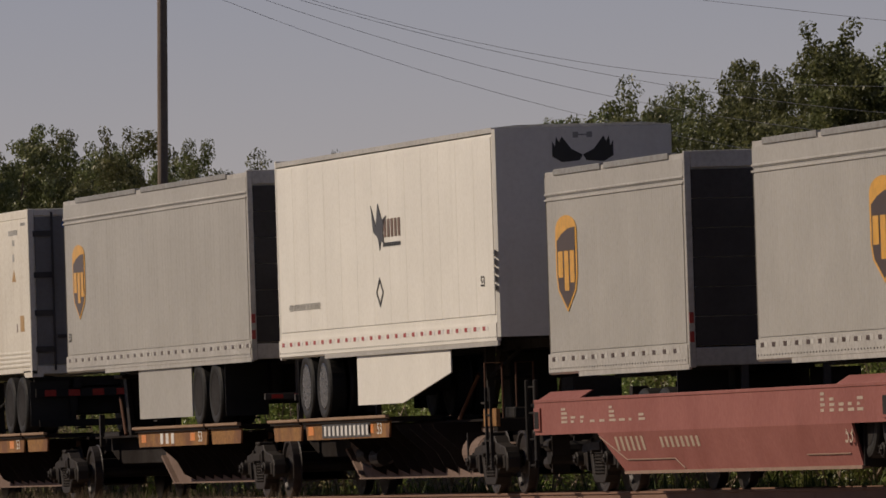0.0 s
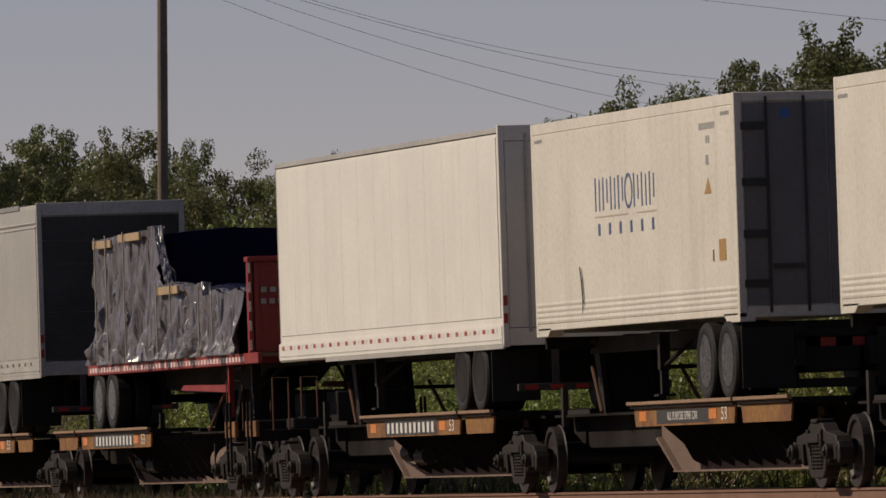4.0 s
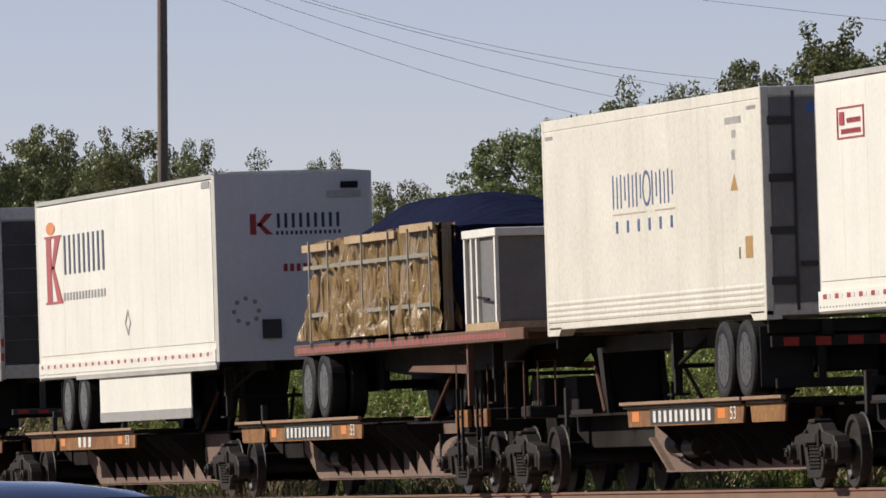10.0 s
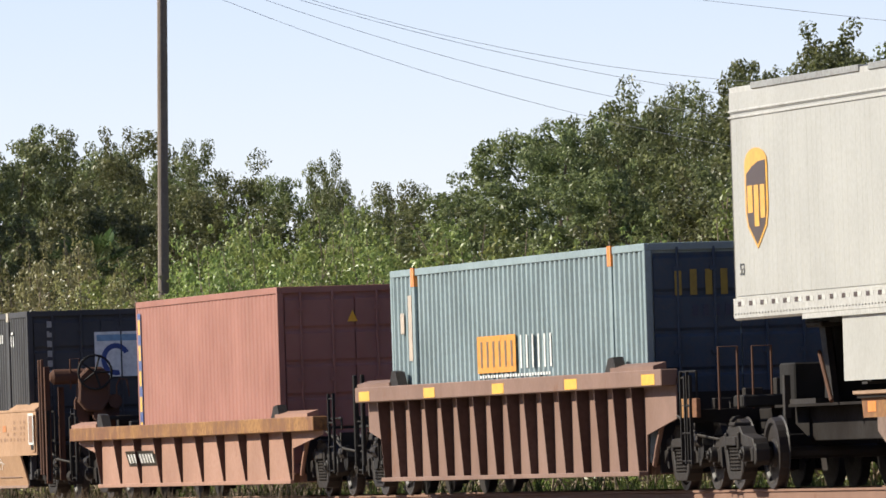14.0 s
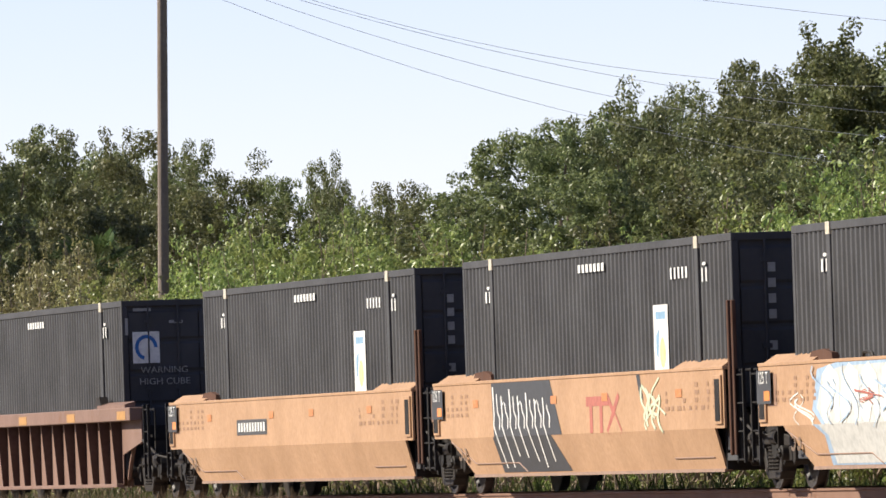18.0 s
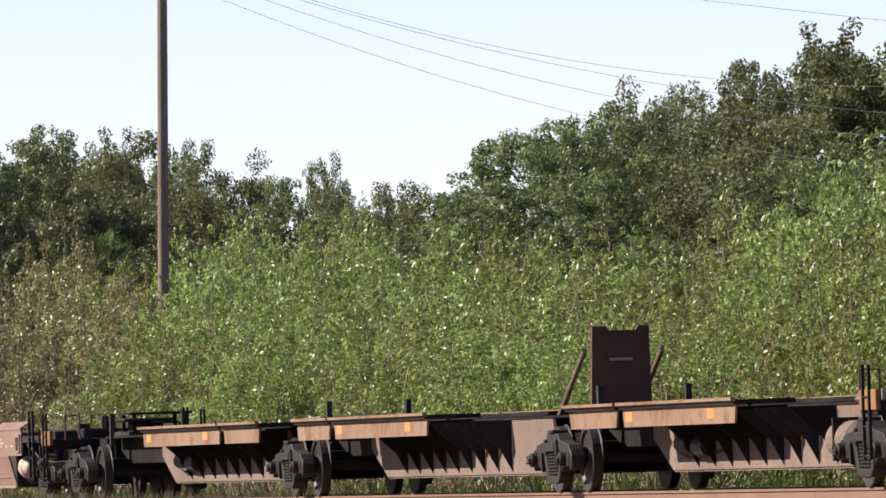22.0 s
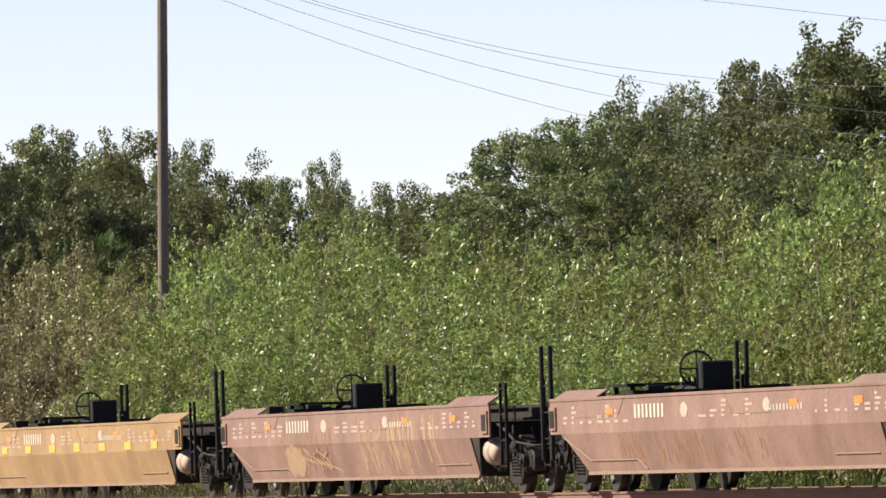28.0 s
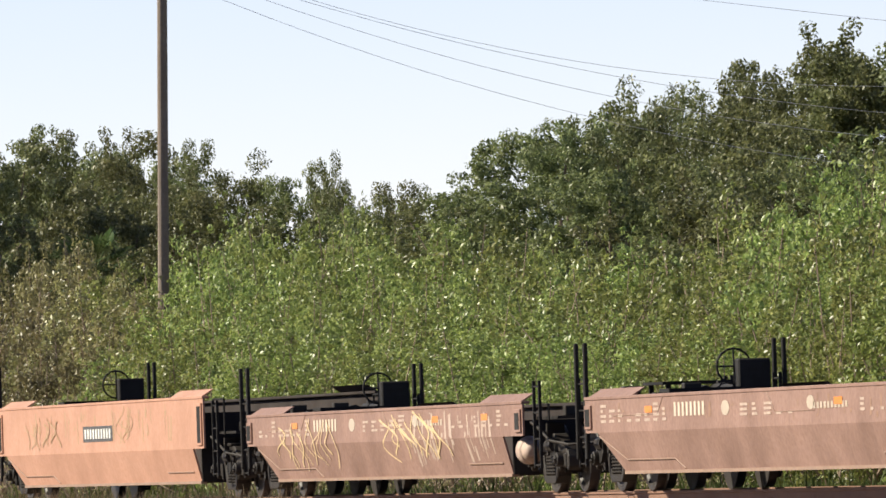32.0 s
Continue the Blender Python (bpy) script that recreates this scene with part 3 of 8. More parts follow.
def steel_container(u0, u1, z0, z1, material, label, frames=(), pitch=0.235, W=1.295, group="containers in the well cars", depth=0.034, end=None):
    L, c = u1 - u0, (u0 + u1) / 2
    t = thing("shipping_container", label, "container", group)
    x0, x1 = -L / 2, L / 2
    bm = bmesh.new()
    box(bm, x0 + 0.05, x1 - 0.05, -W + 0.05, W - 0.05, z0 + 0.05, z1 - 0.03)
    part("body", bm, material, t)
    for s in (-1, 1):
        bm = bmesh.new()
        corrugated(bm, x0 + 0.1, x1 - 0.1, s * (W - 0.012), z0 + 0.14, z1 - 0.09, pitch, depth, s)
        part("side_wall", bm, material, t, "vertically corrugated steel side")
    for zz, name in ((z0, "bottom_rail"), (z1 - 0.10, "top_rail")):
        for s in (-1, 1):
            bm = bmesh.new()
            box(bm, x0, x1, min(s * W, s * (W - 0.06)), max(s * W, s * (W - 0.06)), zz, zz + 0.10)
            part(name, bm, material, t, bevel=0.006)
        for xe in (x0, x1 - 0.06):
            bm = bmesh.new()
            box(bm, xe, xe + 0.06, -W + 0.06, W - 0.06, zz, zz + 0.10)
            part("end_rail", bm, material, t, bevel=0.006)
    for xe in (x0, x1):
        for s in (-1, 1):
            bm = bmesh.new()
            a = xe if xe < 0 else xe - 0.12
            box(bm, a, a + 0.12, min(s * W, s * (W - 0.10)), max(s * W, s * (W - 0.10)), z0 + 0.10, z1 - 0.10)
            part("corner_post", bm, material, t, bevel=0.008)
    for f in frames:
        bm = bmesh.new()
        box(bm, f - c - 0.09, f - c + 0.09, -W - 0.012, -W + 0.03, z0 + 0.1, z1 - 0.1)
        part("lift_post", bm, material, t, "flat lifting post in the side", bevel=0.006)
        bm = bmesh.new()
        box(bm, f - c - 0.1, f - c + 0.1, -W - 0.016, -W + 0.1, z1 - 0.15, z1 + 0.006)
        part("corner_casting", bm, M["c_casting"], t, "painted corner casting")
    # end facing the way the train goes: doors with rods
    for ya, yb in ((-W + 0.12, -0.01), (0.01, W - 0.12)):
        bm = bmesh.new()
        edge = [(x1 - 0.055, z0 + 0.12)]
        for k in range(5):
            zz, dz = z0 + 0.15 + k * (z1 - z0 - 0.3) / 5, (z1 - z0 - 0.3) / 5
            edge += [(x1 - 0.045, zz + 0.02), (x1 - 0.02, zz + 0.06), (x1 - 0.02, zz + dz - 0.06), (x1 - 0.045, zz + dz - 0.02)]
        edge.append((x1 - 0.055, z1 - 0.1))
        prism(bm, edge, "y", ya, yb)
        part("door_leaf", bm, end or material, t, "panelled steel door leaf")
    for yy in (-0.85, -0.35, 0.35, 0.85):
        bm = bmesh.new()
        tube(bm, (x1 - 0.01, yy, z0 + 0.08), (x1 - 0.01, yy, z1 - 0.06), 0.02)
        for zz in (0.12, 0.5, 0.88):
            box(bm, x1 - 0.035, x1 + 0.012, yy - 0.06, yy + 0.06, z0 + zz * (z1 - z0) - 0.03, z0 + zz * (z1 - z0) + 0.03)
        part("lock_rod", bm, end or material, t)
    rides(t, c)
    return t, x0


M["c_casting"] = tape_mat("casting_cream", (0.55, 0.48, 0.36))


def reefer_container(u0, u1, z0, z1, wheels, legs=None, red=False):
    """White refrigerated container with its separate road chassis below."""
    W, L, c = 1.22, u1 - u0, (u0 + u1) / 2
    x0, x1 = -L / 2, L / 2
    t = thing("refrigerated_container", "stained white refrigerated container with blue lettering bars, on a road chassis", "container", "white containers")
    bm = bmesh.new()
    box(bm, x0 + 0.04, x1 - 0.04, -W + 0.01, W - 0.01, z0 + 0.1, z1 - 0.02)
    part("body", bm, M["reefer"], t)
    bm = bmesh.new()
    box(bm, x0 + 0.12, x1 - 0.12, -W - 0.002, -W + 0.02, z0 + 0.42, z1 - 0.17)
    part("side_wall", bm, M["reefer"], t, "smooth white insulated side")
    for k in range(4):
        zz = z0 + 0.13 + k * 0.075
        bm = bmesh.new()
        prism(bm, [(-W - 0.003, zz), (-W - 0.011, zz + 0.03), (-W, zz + 0.07), (-W + 0.03, zz + 0.07), (-W + 0.03, zz)], "x", x0 + 0.1, x1 - 0.1)
        part("kick_rib", bm, M["reefer"], t, "rib of the lower side rail")
    for s in (-1, 1):
        for name, za, zb in (("top_rail", z1 - 0.15, z1), ("bottom_rail", z0 + 0.03, z0 + 0.12)):
            bm = bmesh.new()
            box(bm, x0 + 0.12, x1 - 0.12, min(s * W, s * (W - 0.06)), max(s * W, s * (W - 0.06)), za, zb)
            part(name, bm, M["reefer"], t, bevel=0.008)
    for xe in (x0, x1 - 0.08):
        for name, za, zb in (("header", z1 - 0.12, z1), ("door_sill", z0, z0 + 0.14)):
            bm = bmesh.new()
            box(bm, xe + 0.004, xe + 0.076, -W + 0.10, W - 0.10, za, zb)
            part(name, bm, M["reefer"], t, bevel=0.008)
    for a in (x0, x1 - 0.12):
        for s in (-1, 1):
            bm = bmesh.new()
            box(bm, a, a + 0.12, min(s * (W + 0.004), s * (W - 0.1)), max(s * (W + 0.004), s * (W - 0.1)), z0, z1 + 0.004)
            part("corner_post", bm, M["reefer"], t, bevel=0.01)
    for a, b in ((x0, x0 + 0.9), (x1 - 0.9, x1)):
        bm = bmesh.new()
        pts = [(a, z0 - 0.05), (b - (0.2 if a < 0 else 0), z0 - 0.05), (b, z0 + 0.06), (a, z0 + 0.06)] if a < 0 else [(a + 0.2, z0 - 0.05), (b, z0 - 0.05), (b, z0 + 0.06), (a, z0 + 0.06)]
        prism(bm, pts, "y", -W, -W + 0.2)
        part("fork_end", bm, M["reefer"], t)
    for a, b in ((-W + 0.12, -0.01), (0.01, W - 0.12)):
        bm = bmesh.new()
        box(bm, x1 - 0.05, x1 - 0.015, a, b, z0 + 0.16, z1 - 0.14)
        part("door_leaf", bm, M["door_white_shaded"], t, "white insulated door leaf, darkened as if in shade")
    bm = bmesh.new()
    for yy in (-0.8, -0.3, 0.3, 0.8):
        tube(bm, (x1 + 0.0, yy, z0 + 0.06), (x1 + 0.0, yy, z1 - 0.06), 0.02)
    for zz in (0.15, 0.37, 0.6, 0.85):
        for s in (-1, 1):
            box(bm, x1 - 0.015, x1 + 0.015, s * 0.98 - 0.16, s * 0.98 + 0.16, z0 + zz * (z1 - z0) - 0.05, z0 + zz * (z1 - z0) + 0.05)
    box(bm, x1 - 0.01, x1 + 0.03, -0.75, -0.35, z0 + 0.62, z0 + 0.68)
    box(bm, x1 - 0.01, x1 + 0.03, 0.35, 0.75, z0 + 0.62, z0 + 0.68)
    part("door_gear", bm, M["door"], t)
    yl = -W - 0.002
    hh = z1 - z0
    strokes = []
    for k in range(8):
        a = -2.12 + 0.457 * k
        if k != 4:
            strokes += [rect(a + 0.03, a + 0.10, 3.78, 4.23), rect(a + 0.27, a + 0.33, 3.78 + 0.1 * (k % 2), 4.20)]
    ring = [2 * math.pi * k / 20 for k in range(21)]
    strokes.append([(-0.10 + 0.24 * math.cos(q), 4.005 + 0.24 * math.sin(q)) for q in ring] + [(-0.10 + 0.18 * math.cos(q), 4.005 + 0.19 * math.sin(q)) for q in ring[::-1]])
    part("lettering", flat(strokes, yl), M["c_blue"], t, "dark blue lettering bars and a ring")
    part("door_lettering", end_flat([rect(0.42, 0.60, z1 - 0.45 - 0.2 * k, z1 - 0.33 - 0.2 * k) for k in range(8)], x1 - 0.014), M["c_grey"], t, "pale lettering bars down the door")
    part("door_emblem", end_flat([ellipse(-0.55, z1 - 0.28, 0.08, 0.07, 10)], x1 - 0.014), M["c_bright_blue"], t, "round blue emblem")
    part("lettering_line", flat([rect(-2.1, -0.15, 3.69, 3.71), rect(0.35, 1.5, 3.69, 3.71)], yl), M["c_cream"], t)
    part("small_lettering", flat(bars(-2.2, 1.6, 3.45, 3.61, 6, 0.2), yl), M["c_blue"], t, "small blue lettering bars")
    part("code_marking", flat(bars(x1 - 1.95, x1 - 1.05, z1 - 0.42, z1 - 0.33, 9, 0.6) + bars(x1 - 1.6, x1 - 1.35, z1 - 0.6, z1 - 0.50, 2, 0.6) + [rect(x1 - 1.6, x1 - 1.45, z1 - 0.88, z1 - 0.75)], yl), M["c_grey"], t, "faded code bars")
    part("warning_triangle", flat([[(x1 - 1.72, 3.83), (x1 - 1.32, 3.83), (x1 - 1.5, 4.04)]], yl), M["c_amber"], t, "small amber warning triangle")
    part("caution_label", flat([rect(x1 - 1.0, x1 - 0.62, 2.95, 3.23)], yl), M["c_amber"], t, "faded yellow caution label")
    part("caution_strip", flat([rect(x1 - 1.36, x1 - 1.28, 2.95, 3.1)], yl), M["c_cocoa"], t, "narrow brown caution label")
    part("tare_marking", flat(bars(x0 + 0.2, x0 + 0.7, z1 - 0.27, z1 - 0.22, 6, 0.7) + bars(x1 - 0.75, x1 - 0.25, z1 - 0.27, z1 - 0.22, 6, 0.7), yl), M["c_grey"], t)
    if u0 == 43.9:
        part("scratch", flat([[(-3.1, 3.05), (-3.06, 3.06), (-2.95, 2.85), (-2.90, 2.6), (-2.98, 2.42), (-2.96, 2.62), (-3.02, 2.85)]], yl - 0.02), M["c_black"], t, "curved black scratch")
    rides(t, c)
    ch = thing("container_chassis", "dark steel road chassis under a white container", "chassis", "container chassis")
    bm = bmesh.new()
    for s in (-1, 1):
        box(bm, x0 + 0.1, x1 - 0.05, s * 0.42 - 0.07, s * 0.42 + 0.07, z0 - 0.30, z0 - 0.08)
    part("main_beam", bm, M["dark"], ch)
    for k in range(8):
        a = x0 + 0.2 + k * (L - 0.5) / 7
        bm = bmesh.new()
        box(bm, a, a + 0.1, -1.15 if k in (0, 7) else -0.42, 1.15 if k in (0, 7) else 0.42, z0 - 0.22, z0 - 0.055)
        part("cross_member", bm, M["dark"], ch)
    zw = DECK + 0.505
    wx = [w - c for w in wheels]
    bm = bmesh.new()
    for s in (-1, 1):
        box(bm, min(wx) - 0.8, max(wx) + 0.8, s * 0.48 - 0.06, s * 0.48 + 0.06, zw - 0.1, z0 - 0.28)
    part("bogie_frame", bm, M["dark"], ch)
    road_wheels(ch, wx, zw, bright=red)
    bogie_fittings(ch, wx, zw, DECK, z0 - 0.1, 1)
    landing_gear(ch, (legs if legs is not None else u0 + 3.0) - c, z0 - 0.1, DECK + 0.1)
    bm = bmesh.new()
    box(bm, x1 - 0.15, x1 - 0.05, -1.15, 1.15, z0 - 0.40, z0 - 0.26)
    for s in (-1, 1):
        box(bm, x1 - 0.15, x1 - 0.07, s * 0.5 - 0.05, s * 0.5 + 0.05, z0 - 0.85, z0 - 0.3)
    box(bm, x1 - 0.15, x1 - 0.05, -1.1, 1.1, z0 - 0.92, z0 - 0.8)
    part("rear_bumper", bm, M["dark"], ch)
    bm = bmesh.new()
    for k in range(5):
        box(bm, x1 - 0.052, x1 - 0.044, -1.0 + 0.42 * k, -0.8 + 0.42 * k, z0 - 0.39, z0 - 0.28)
    part("bumper_tape", bm, M["c_red"], ch)
    rides(ch, c)
    return t


M["c_grey"] = tape_mat("marking_grey", (0.33, 0.32, 0.30))
M["c_amber"] = tape_mat("marking_amber", (0.45, 0.25, 0.06))
# white doors painted this grey in place of shade on the forward end
M["door_white_shaded"] = paint("reefer_door_shaded", (0.17, 0.168, 0.168), 0.45, dirt=0.3, streak=0.4)


# ---- rail cars ----
def grab(bm, pts, r=0.014, seg=6):
    """A bent bar or cable: one skin through all the points."""
    pts = [Vector(p) for p in pts]
    rows_ = []
    for i, p in enumerate(pts):
        d = (pts[min(i + 1, len(pts) - 1)] - pts[max(i - 1, 0)]).normalized()
        a = d.cross(Vector((0.13, 0.21, 0.97)) if abs(d.z) < 0.9 else Vector((1, 0.2, 0))).normalized()
        b = d.cross(a)
        rows_.append([bm.verts.new(p + r * (math.cos(2 * math.pi * k / seg) * a + math.sin(2 * math.pi * k / seg) * b)) for k in range(seg)])
    for u, v in zip(rows_, rows_[1:]):
        for k in range(seg):
            bm.faces.new((u[k], u[(k + 1) % seg], v[(k + 1) % seg], v[k]))
    bm.faces.new(rows_[0][::-1])
    bm.faces.new(rows_[-1])


def coupler(parent, x, s, z=0.78, reach=1.5):
    bm = bmesh.new()
    box(bm, min(x, x + s * reach), max(x, x + s * reach), -0.11, 0.11, z - 0.12, z + 0.12)
    xe = x + s * reach
    box(bm, xe - 0.18, xe + 0.18, -0.2, 0.16, z - 0.18, z + 0.18)
    part("coupler", bm, M["truck"], parent, bevel=0.02)
    bm = bmesh.new()
    pts = [(x + s * reach * k / 6, 0.32 + 0.05 * math.sin(k), z - 0.05 - 0.42 * math.sin(math.pi * k / 6)) for k in range(7)]
    grab(bm, pts, 0.03)
    part("brake_hose", bm, M["tyre"], parent)


def ladder(parent, x, y, z0, z1, name="ladder", w=0.42, m="dark"):
    bm = bmesh.new()
    for s in (-0.5, 0.5):
        box(bm, x + s * w - 0.02, x + s * w + 0.02, y - 0.02, y + 0.02, z0, z1)
    k = z0 + 0.04
    while k < z1 - 0.05:
        tube(bm, (x - w / 2, y, k), (x + w / 2, y, k), 0.013, seg=6)
        k += 0.36
    return part(name, bm, M[m], parent)


def spine_unit(ua, ub, p0, p1, split, number=False, end_front=False, end_rear=False, group="spine car units", loaded=True, wording=True, stand=False, lettered=False):
    """One platform of a spine car between the trucks at ub and ua, with its wheel panel from p0 to p1."""
    c = (ua + ub) / 2
    t = thing("spine_car", "rusty brown skeleton rail car with faded yellow wheel panels" + ("" if loaded else ", empty"), "rail car", group)
    x0, x1 = ua - c, ub - c
    q0, q1, sp = p0 - c, p1 - c, split - c
    # centre sill: top plate, web, and lower plate that leans out
    bm = bmesh.new()
    box(bm, x0 + 1.0, x1 - 1.0, -0.33, 0.33, 0.60, 1.04)
    prism(bm, [(x0 + 0.25, 0.82), (x0 + 1.0, 0.62), (x0 + 1.0, 1.04), (x0 + 0.25, 1.04)], "y", -0.34, 0.34)
    prism(bm, [(x1 - 0.25, 0.82), (x1 - 1.0, 0.62), (x1 - 1.0, 1.04), (x1 - 0.25, 1.04)], "y", -0.34, 0.34)
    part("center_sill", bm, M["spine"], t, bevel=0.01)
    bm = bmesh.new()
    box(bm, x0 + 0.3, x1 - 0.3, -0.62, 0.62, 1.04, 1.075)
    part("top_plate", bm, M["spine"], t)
    bm = bmesh.new()
    a, b = max(x0 + 5.2, q0 - 0.7), x1 - 0.95
    yw = 0.46 if ua > -65 else 0.60
    for s in (-1, 1):
        prism(bm, [(a - 1.1, 0.70), (a, 0.27), (b, 0.27), (b, 0.72), (b - 0.9, 0.74), (b - 1.1, 1.03), (a - 1.1, 1.03)], "y", s * yw - 0.02, s * yw + 0.02)
    prism(bm, [(a - 1.15, 0.70), (a - 0.05, 0.25), (a + 0.02, 0.27), (a - 1.05, 0.72)], "y", -0.56, 0.56)
    part("sill_web", bm, M["sill"], t, "dusty upright web of the deep centre sill")
    bm = bmesh.new()
    box(bm, a, b, -0.60, 0.60, 0.245, 0.27)
    part("bottom_flange", bm, M["sill"], t)
    if end_front or end_rear or number:
        for k in range(2):
            bm = bmesh.new()
            tube(bm, (a + 0.9 + 0.95 * k, -0.70, 0.62 - 0.05 * k), (a + 1.5 + 0.95 * k, -0.70, 0.62 - 0.05 * k), 0.13, seg=12)
            box(bm, a + 1.15 + 0.95 * k, a + 1.25 + 0.95 * k, -0.71, -0.52, 0.5, 0.95)
            part("brake_valve", bm, M["truck"], t)
        bm = bmesh.new()
        grab(bm, [(a + 0.3, -0.60, 0.50), (a + 1.0, -0.64, 0.43), (a + 2.2, -0.64, 0.46), (a + 3.2, -0.62, 0.56)], 0.02)
        part("brake_pipe", bm, M["truck"], t)
    n = 9
    for k in range(n):
        g = a + 1.5 + k * (min(b - 1.4, q1 + 2.6) - a - 1.5) / (n - 1)
        for s in (-1, 1):
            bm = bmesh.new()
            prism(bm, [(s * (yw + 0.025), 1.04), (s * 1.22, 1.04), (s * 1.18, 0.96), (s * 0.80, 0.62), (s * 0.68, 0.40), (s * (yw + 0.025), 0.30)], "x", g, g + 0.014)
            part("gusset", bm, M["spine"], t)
    for (m0, m1) in ((q0, sp - 0.12), (sp + 0.12, q1)):
        for s in (-1, 1):
            bm = bmesh.new()
            box(bm, m0, m1, min(s * 0.5, s * 1.33), max(s * 0.5, s * 1.33), 1.10, DECK)
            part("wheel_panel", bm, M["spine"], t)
            bm = bmesh.new()
            prism(bm, [(m0 + 0.12, 0.86), (m1 - 0.12, 0.86), (m1 - 0.04, 1.10), (m0 + 0.04, 1.10)], "y", s * 1.27 - 0.015, s * 1.27 + 0.015)
            part("panel_fascia", bm, M["panel"] if loaded else M["panel_rust"], t, "faded yellow fascia with rust")
            bm = bmesh.new()
            prism(bm, [(s * 1.31, 1.13), (s * 1.37, 1.15), (s * 1.37, 1.19), (s * 1.31, 1.19)], "x", m0 - 0.05, m1 + 0.05)
            part("panel_lip", bm, M["lip"] if loaded else M["panel_rust"], t, "worn outer guide lip")
    yf = -1.27 - 0.015
    lm0, lm1 = (q0, sp) if sp - q0 > q1 - sp else (sp, q1)
    part("reflector", flat([rect(lm0 + 0.35, lm0 + 0.75, 0.93, 1.06), rect(lm1 - 1.6, lm1 - 1.2, 0.93, 1.06)], yf), M["c_orange"], t, "orange reflector patch")
    if wording:
        if number:
            part("number_plate", flat([rect(lm0 + 1.4, lm0 + 5.0, 0.88, 1.09)], yf), M["c_black"], t, "black number plate field")
            part("number_marking", flat(bars(lm0 + 1.5, lm0 + 4.9, 0.91, 1.06, 11, 0.5), yf - 0.004), M["c_white"], t, "white number bars")
        else:
            if lettered:
                part("name_field", flat([rect(lm0 + 1.35, lm0 + 4.3, 0.89, 1.07)], yf), M["c_black"], t, "black name field")
                words("car_name", "ALL PURPOSE SPINE CAR", 0.155, M["c_white"], t, (lm0 + 2.82, yf - 0.006, 0.98), 1.0)
            else:
                part("car_marking", flat(bars(lm0 + 1.9, lm0 + 3.3, 0.90, 1.07, 3, 0.5), yf), M["c_white"], t, "white marking bars")
        words("length_mark", "53", 0.24, M["c_white"], t, (lm1 - 0.75, yf - 0.005, 0.985), 1.5)
    # hitch stand end fittings
    bm = bmesh.new()
    for s in (-1, 1):
        box(bm, x0 + 0.9, x0 + 1.02, s * 0.62 - 0.04, s * 0.62 + 0.04, 0.9, 1.45)
    box(bm, x0 + 1.0, x0 + 2.4, -0.6, 0.6, 1.075, 1.14)
    part("end_bracket", bm, M["truck"], t)
    nose = sp - q0 < q1 - sp
    hx, hs = (x1 - 2.2, -1) if nose else (x0 + 2.2, 1)
    if loaded:
        for s in (-1, 1):
            bm = bmesh.new()
            prism(bm, [(hx - 0.3 + hs * 0.6, 1.075), (hx - 0.1 + hs * 0.6, 1.075), (hx + 0.15, 2.06), (hx - 0.15, 2.06)], "y", s * 0.40 - 0.04, s * 0.40 + 0.04)
            part("hitch_leg", bm, M["truck"], t)
        bm = bmesh.new()
        box(bm, hx - 0.4, hx + 0.4, -0.55, 0.55, 2.04, 2.11)
        part("hitch_plate", bm, M["truck"], t, "raised trailer hitch plate", bevel=0.02)
        bm = bmesh.new()
        prism(bm, [(hx - 0.35, 1.075), (hx + 0.35, 1.075), (hx + 0.2, 2.04), (hx - 0.2, 2.04)], "y", -0.35, 0.35)
        part("hitch_tower", bm, M["dark"], t, bevel=0.02)
        for s in (-1, 1):
            bm = bmesh.new()
            tube(bm, (hx + hs * 1.5, s * 0.72, 1.09), (hx + hs * 0.55, s * 0.62, 1.72), 0.028)
            part("hitch_strut", bm, M["rust_post"], t, "rust-red hitch strut")
    elif stand:
        bm = bmesh.new()
        prism(bm, [(-0.50, 1.075), (0.36, 1.075), (0.34, 2.28), (0.20, 2.28), (0.16, 2.22), (-0.22, 2.22), (-0.26, 2.28), (-0.46, 2.28)], "x", x1 - 0.2, x1 - 0.1)
        part("hitch_stand", bm, M["rust_post"], t, "raised dark brown hitch plate")
        bm = bmesh.new()
        box(bm, x1 - 0.1, x1 - 0.085, -0.22, 0.10, 1.80, 1.84)
        part("hitch_slot", bm, M["c_grey"], t)
        for s in (-1, 1):
            bm = bmesh.new()
            tube(bm, (x1 - 1.9, s * 0.55, 1.075), (x1 - 0.2, s * 0.55, 1.95), 0.04)
            part("hitch_strut", bm, M["sill"], t)
    else:
        bm = bmesh.new()
        prism(bm, [(x1 - 3.0, 1.075), (x1 - 0.6, 1.075), (x1 - 0.6, 1.24), (x1 - 2.8, 1.20)], "y", -0.45, 0.45)
        part("hitch", bm, M["sill"], t, "folded trailer hitch", bevel=0.02)
    rail_truck(t, x0)
    if end_front:
        rail_truck(t, x1)
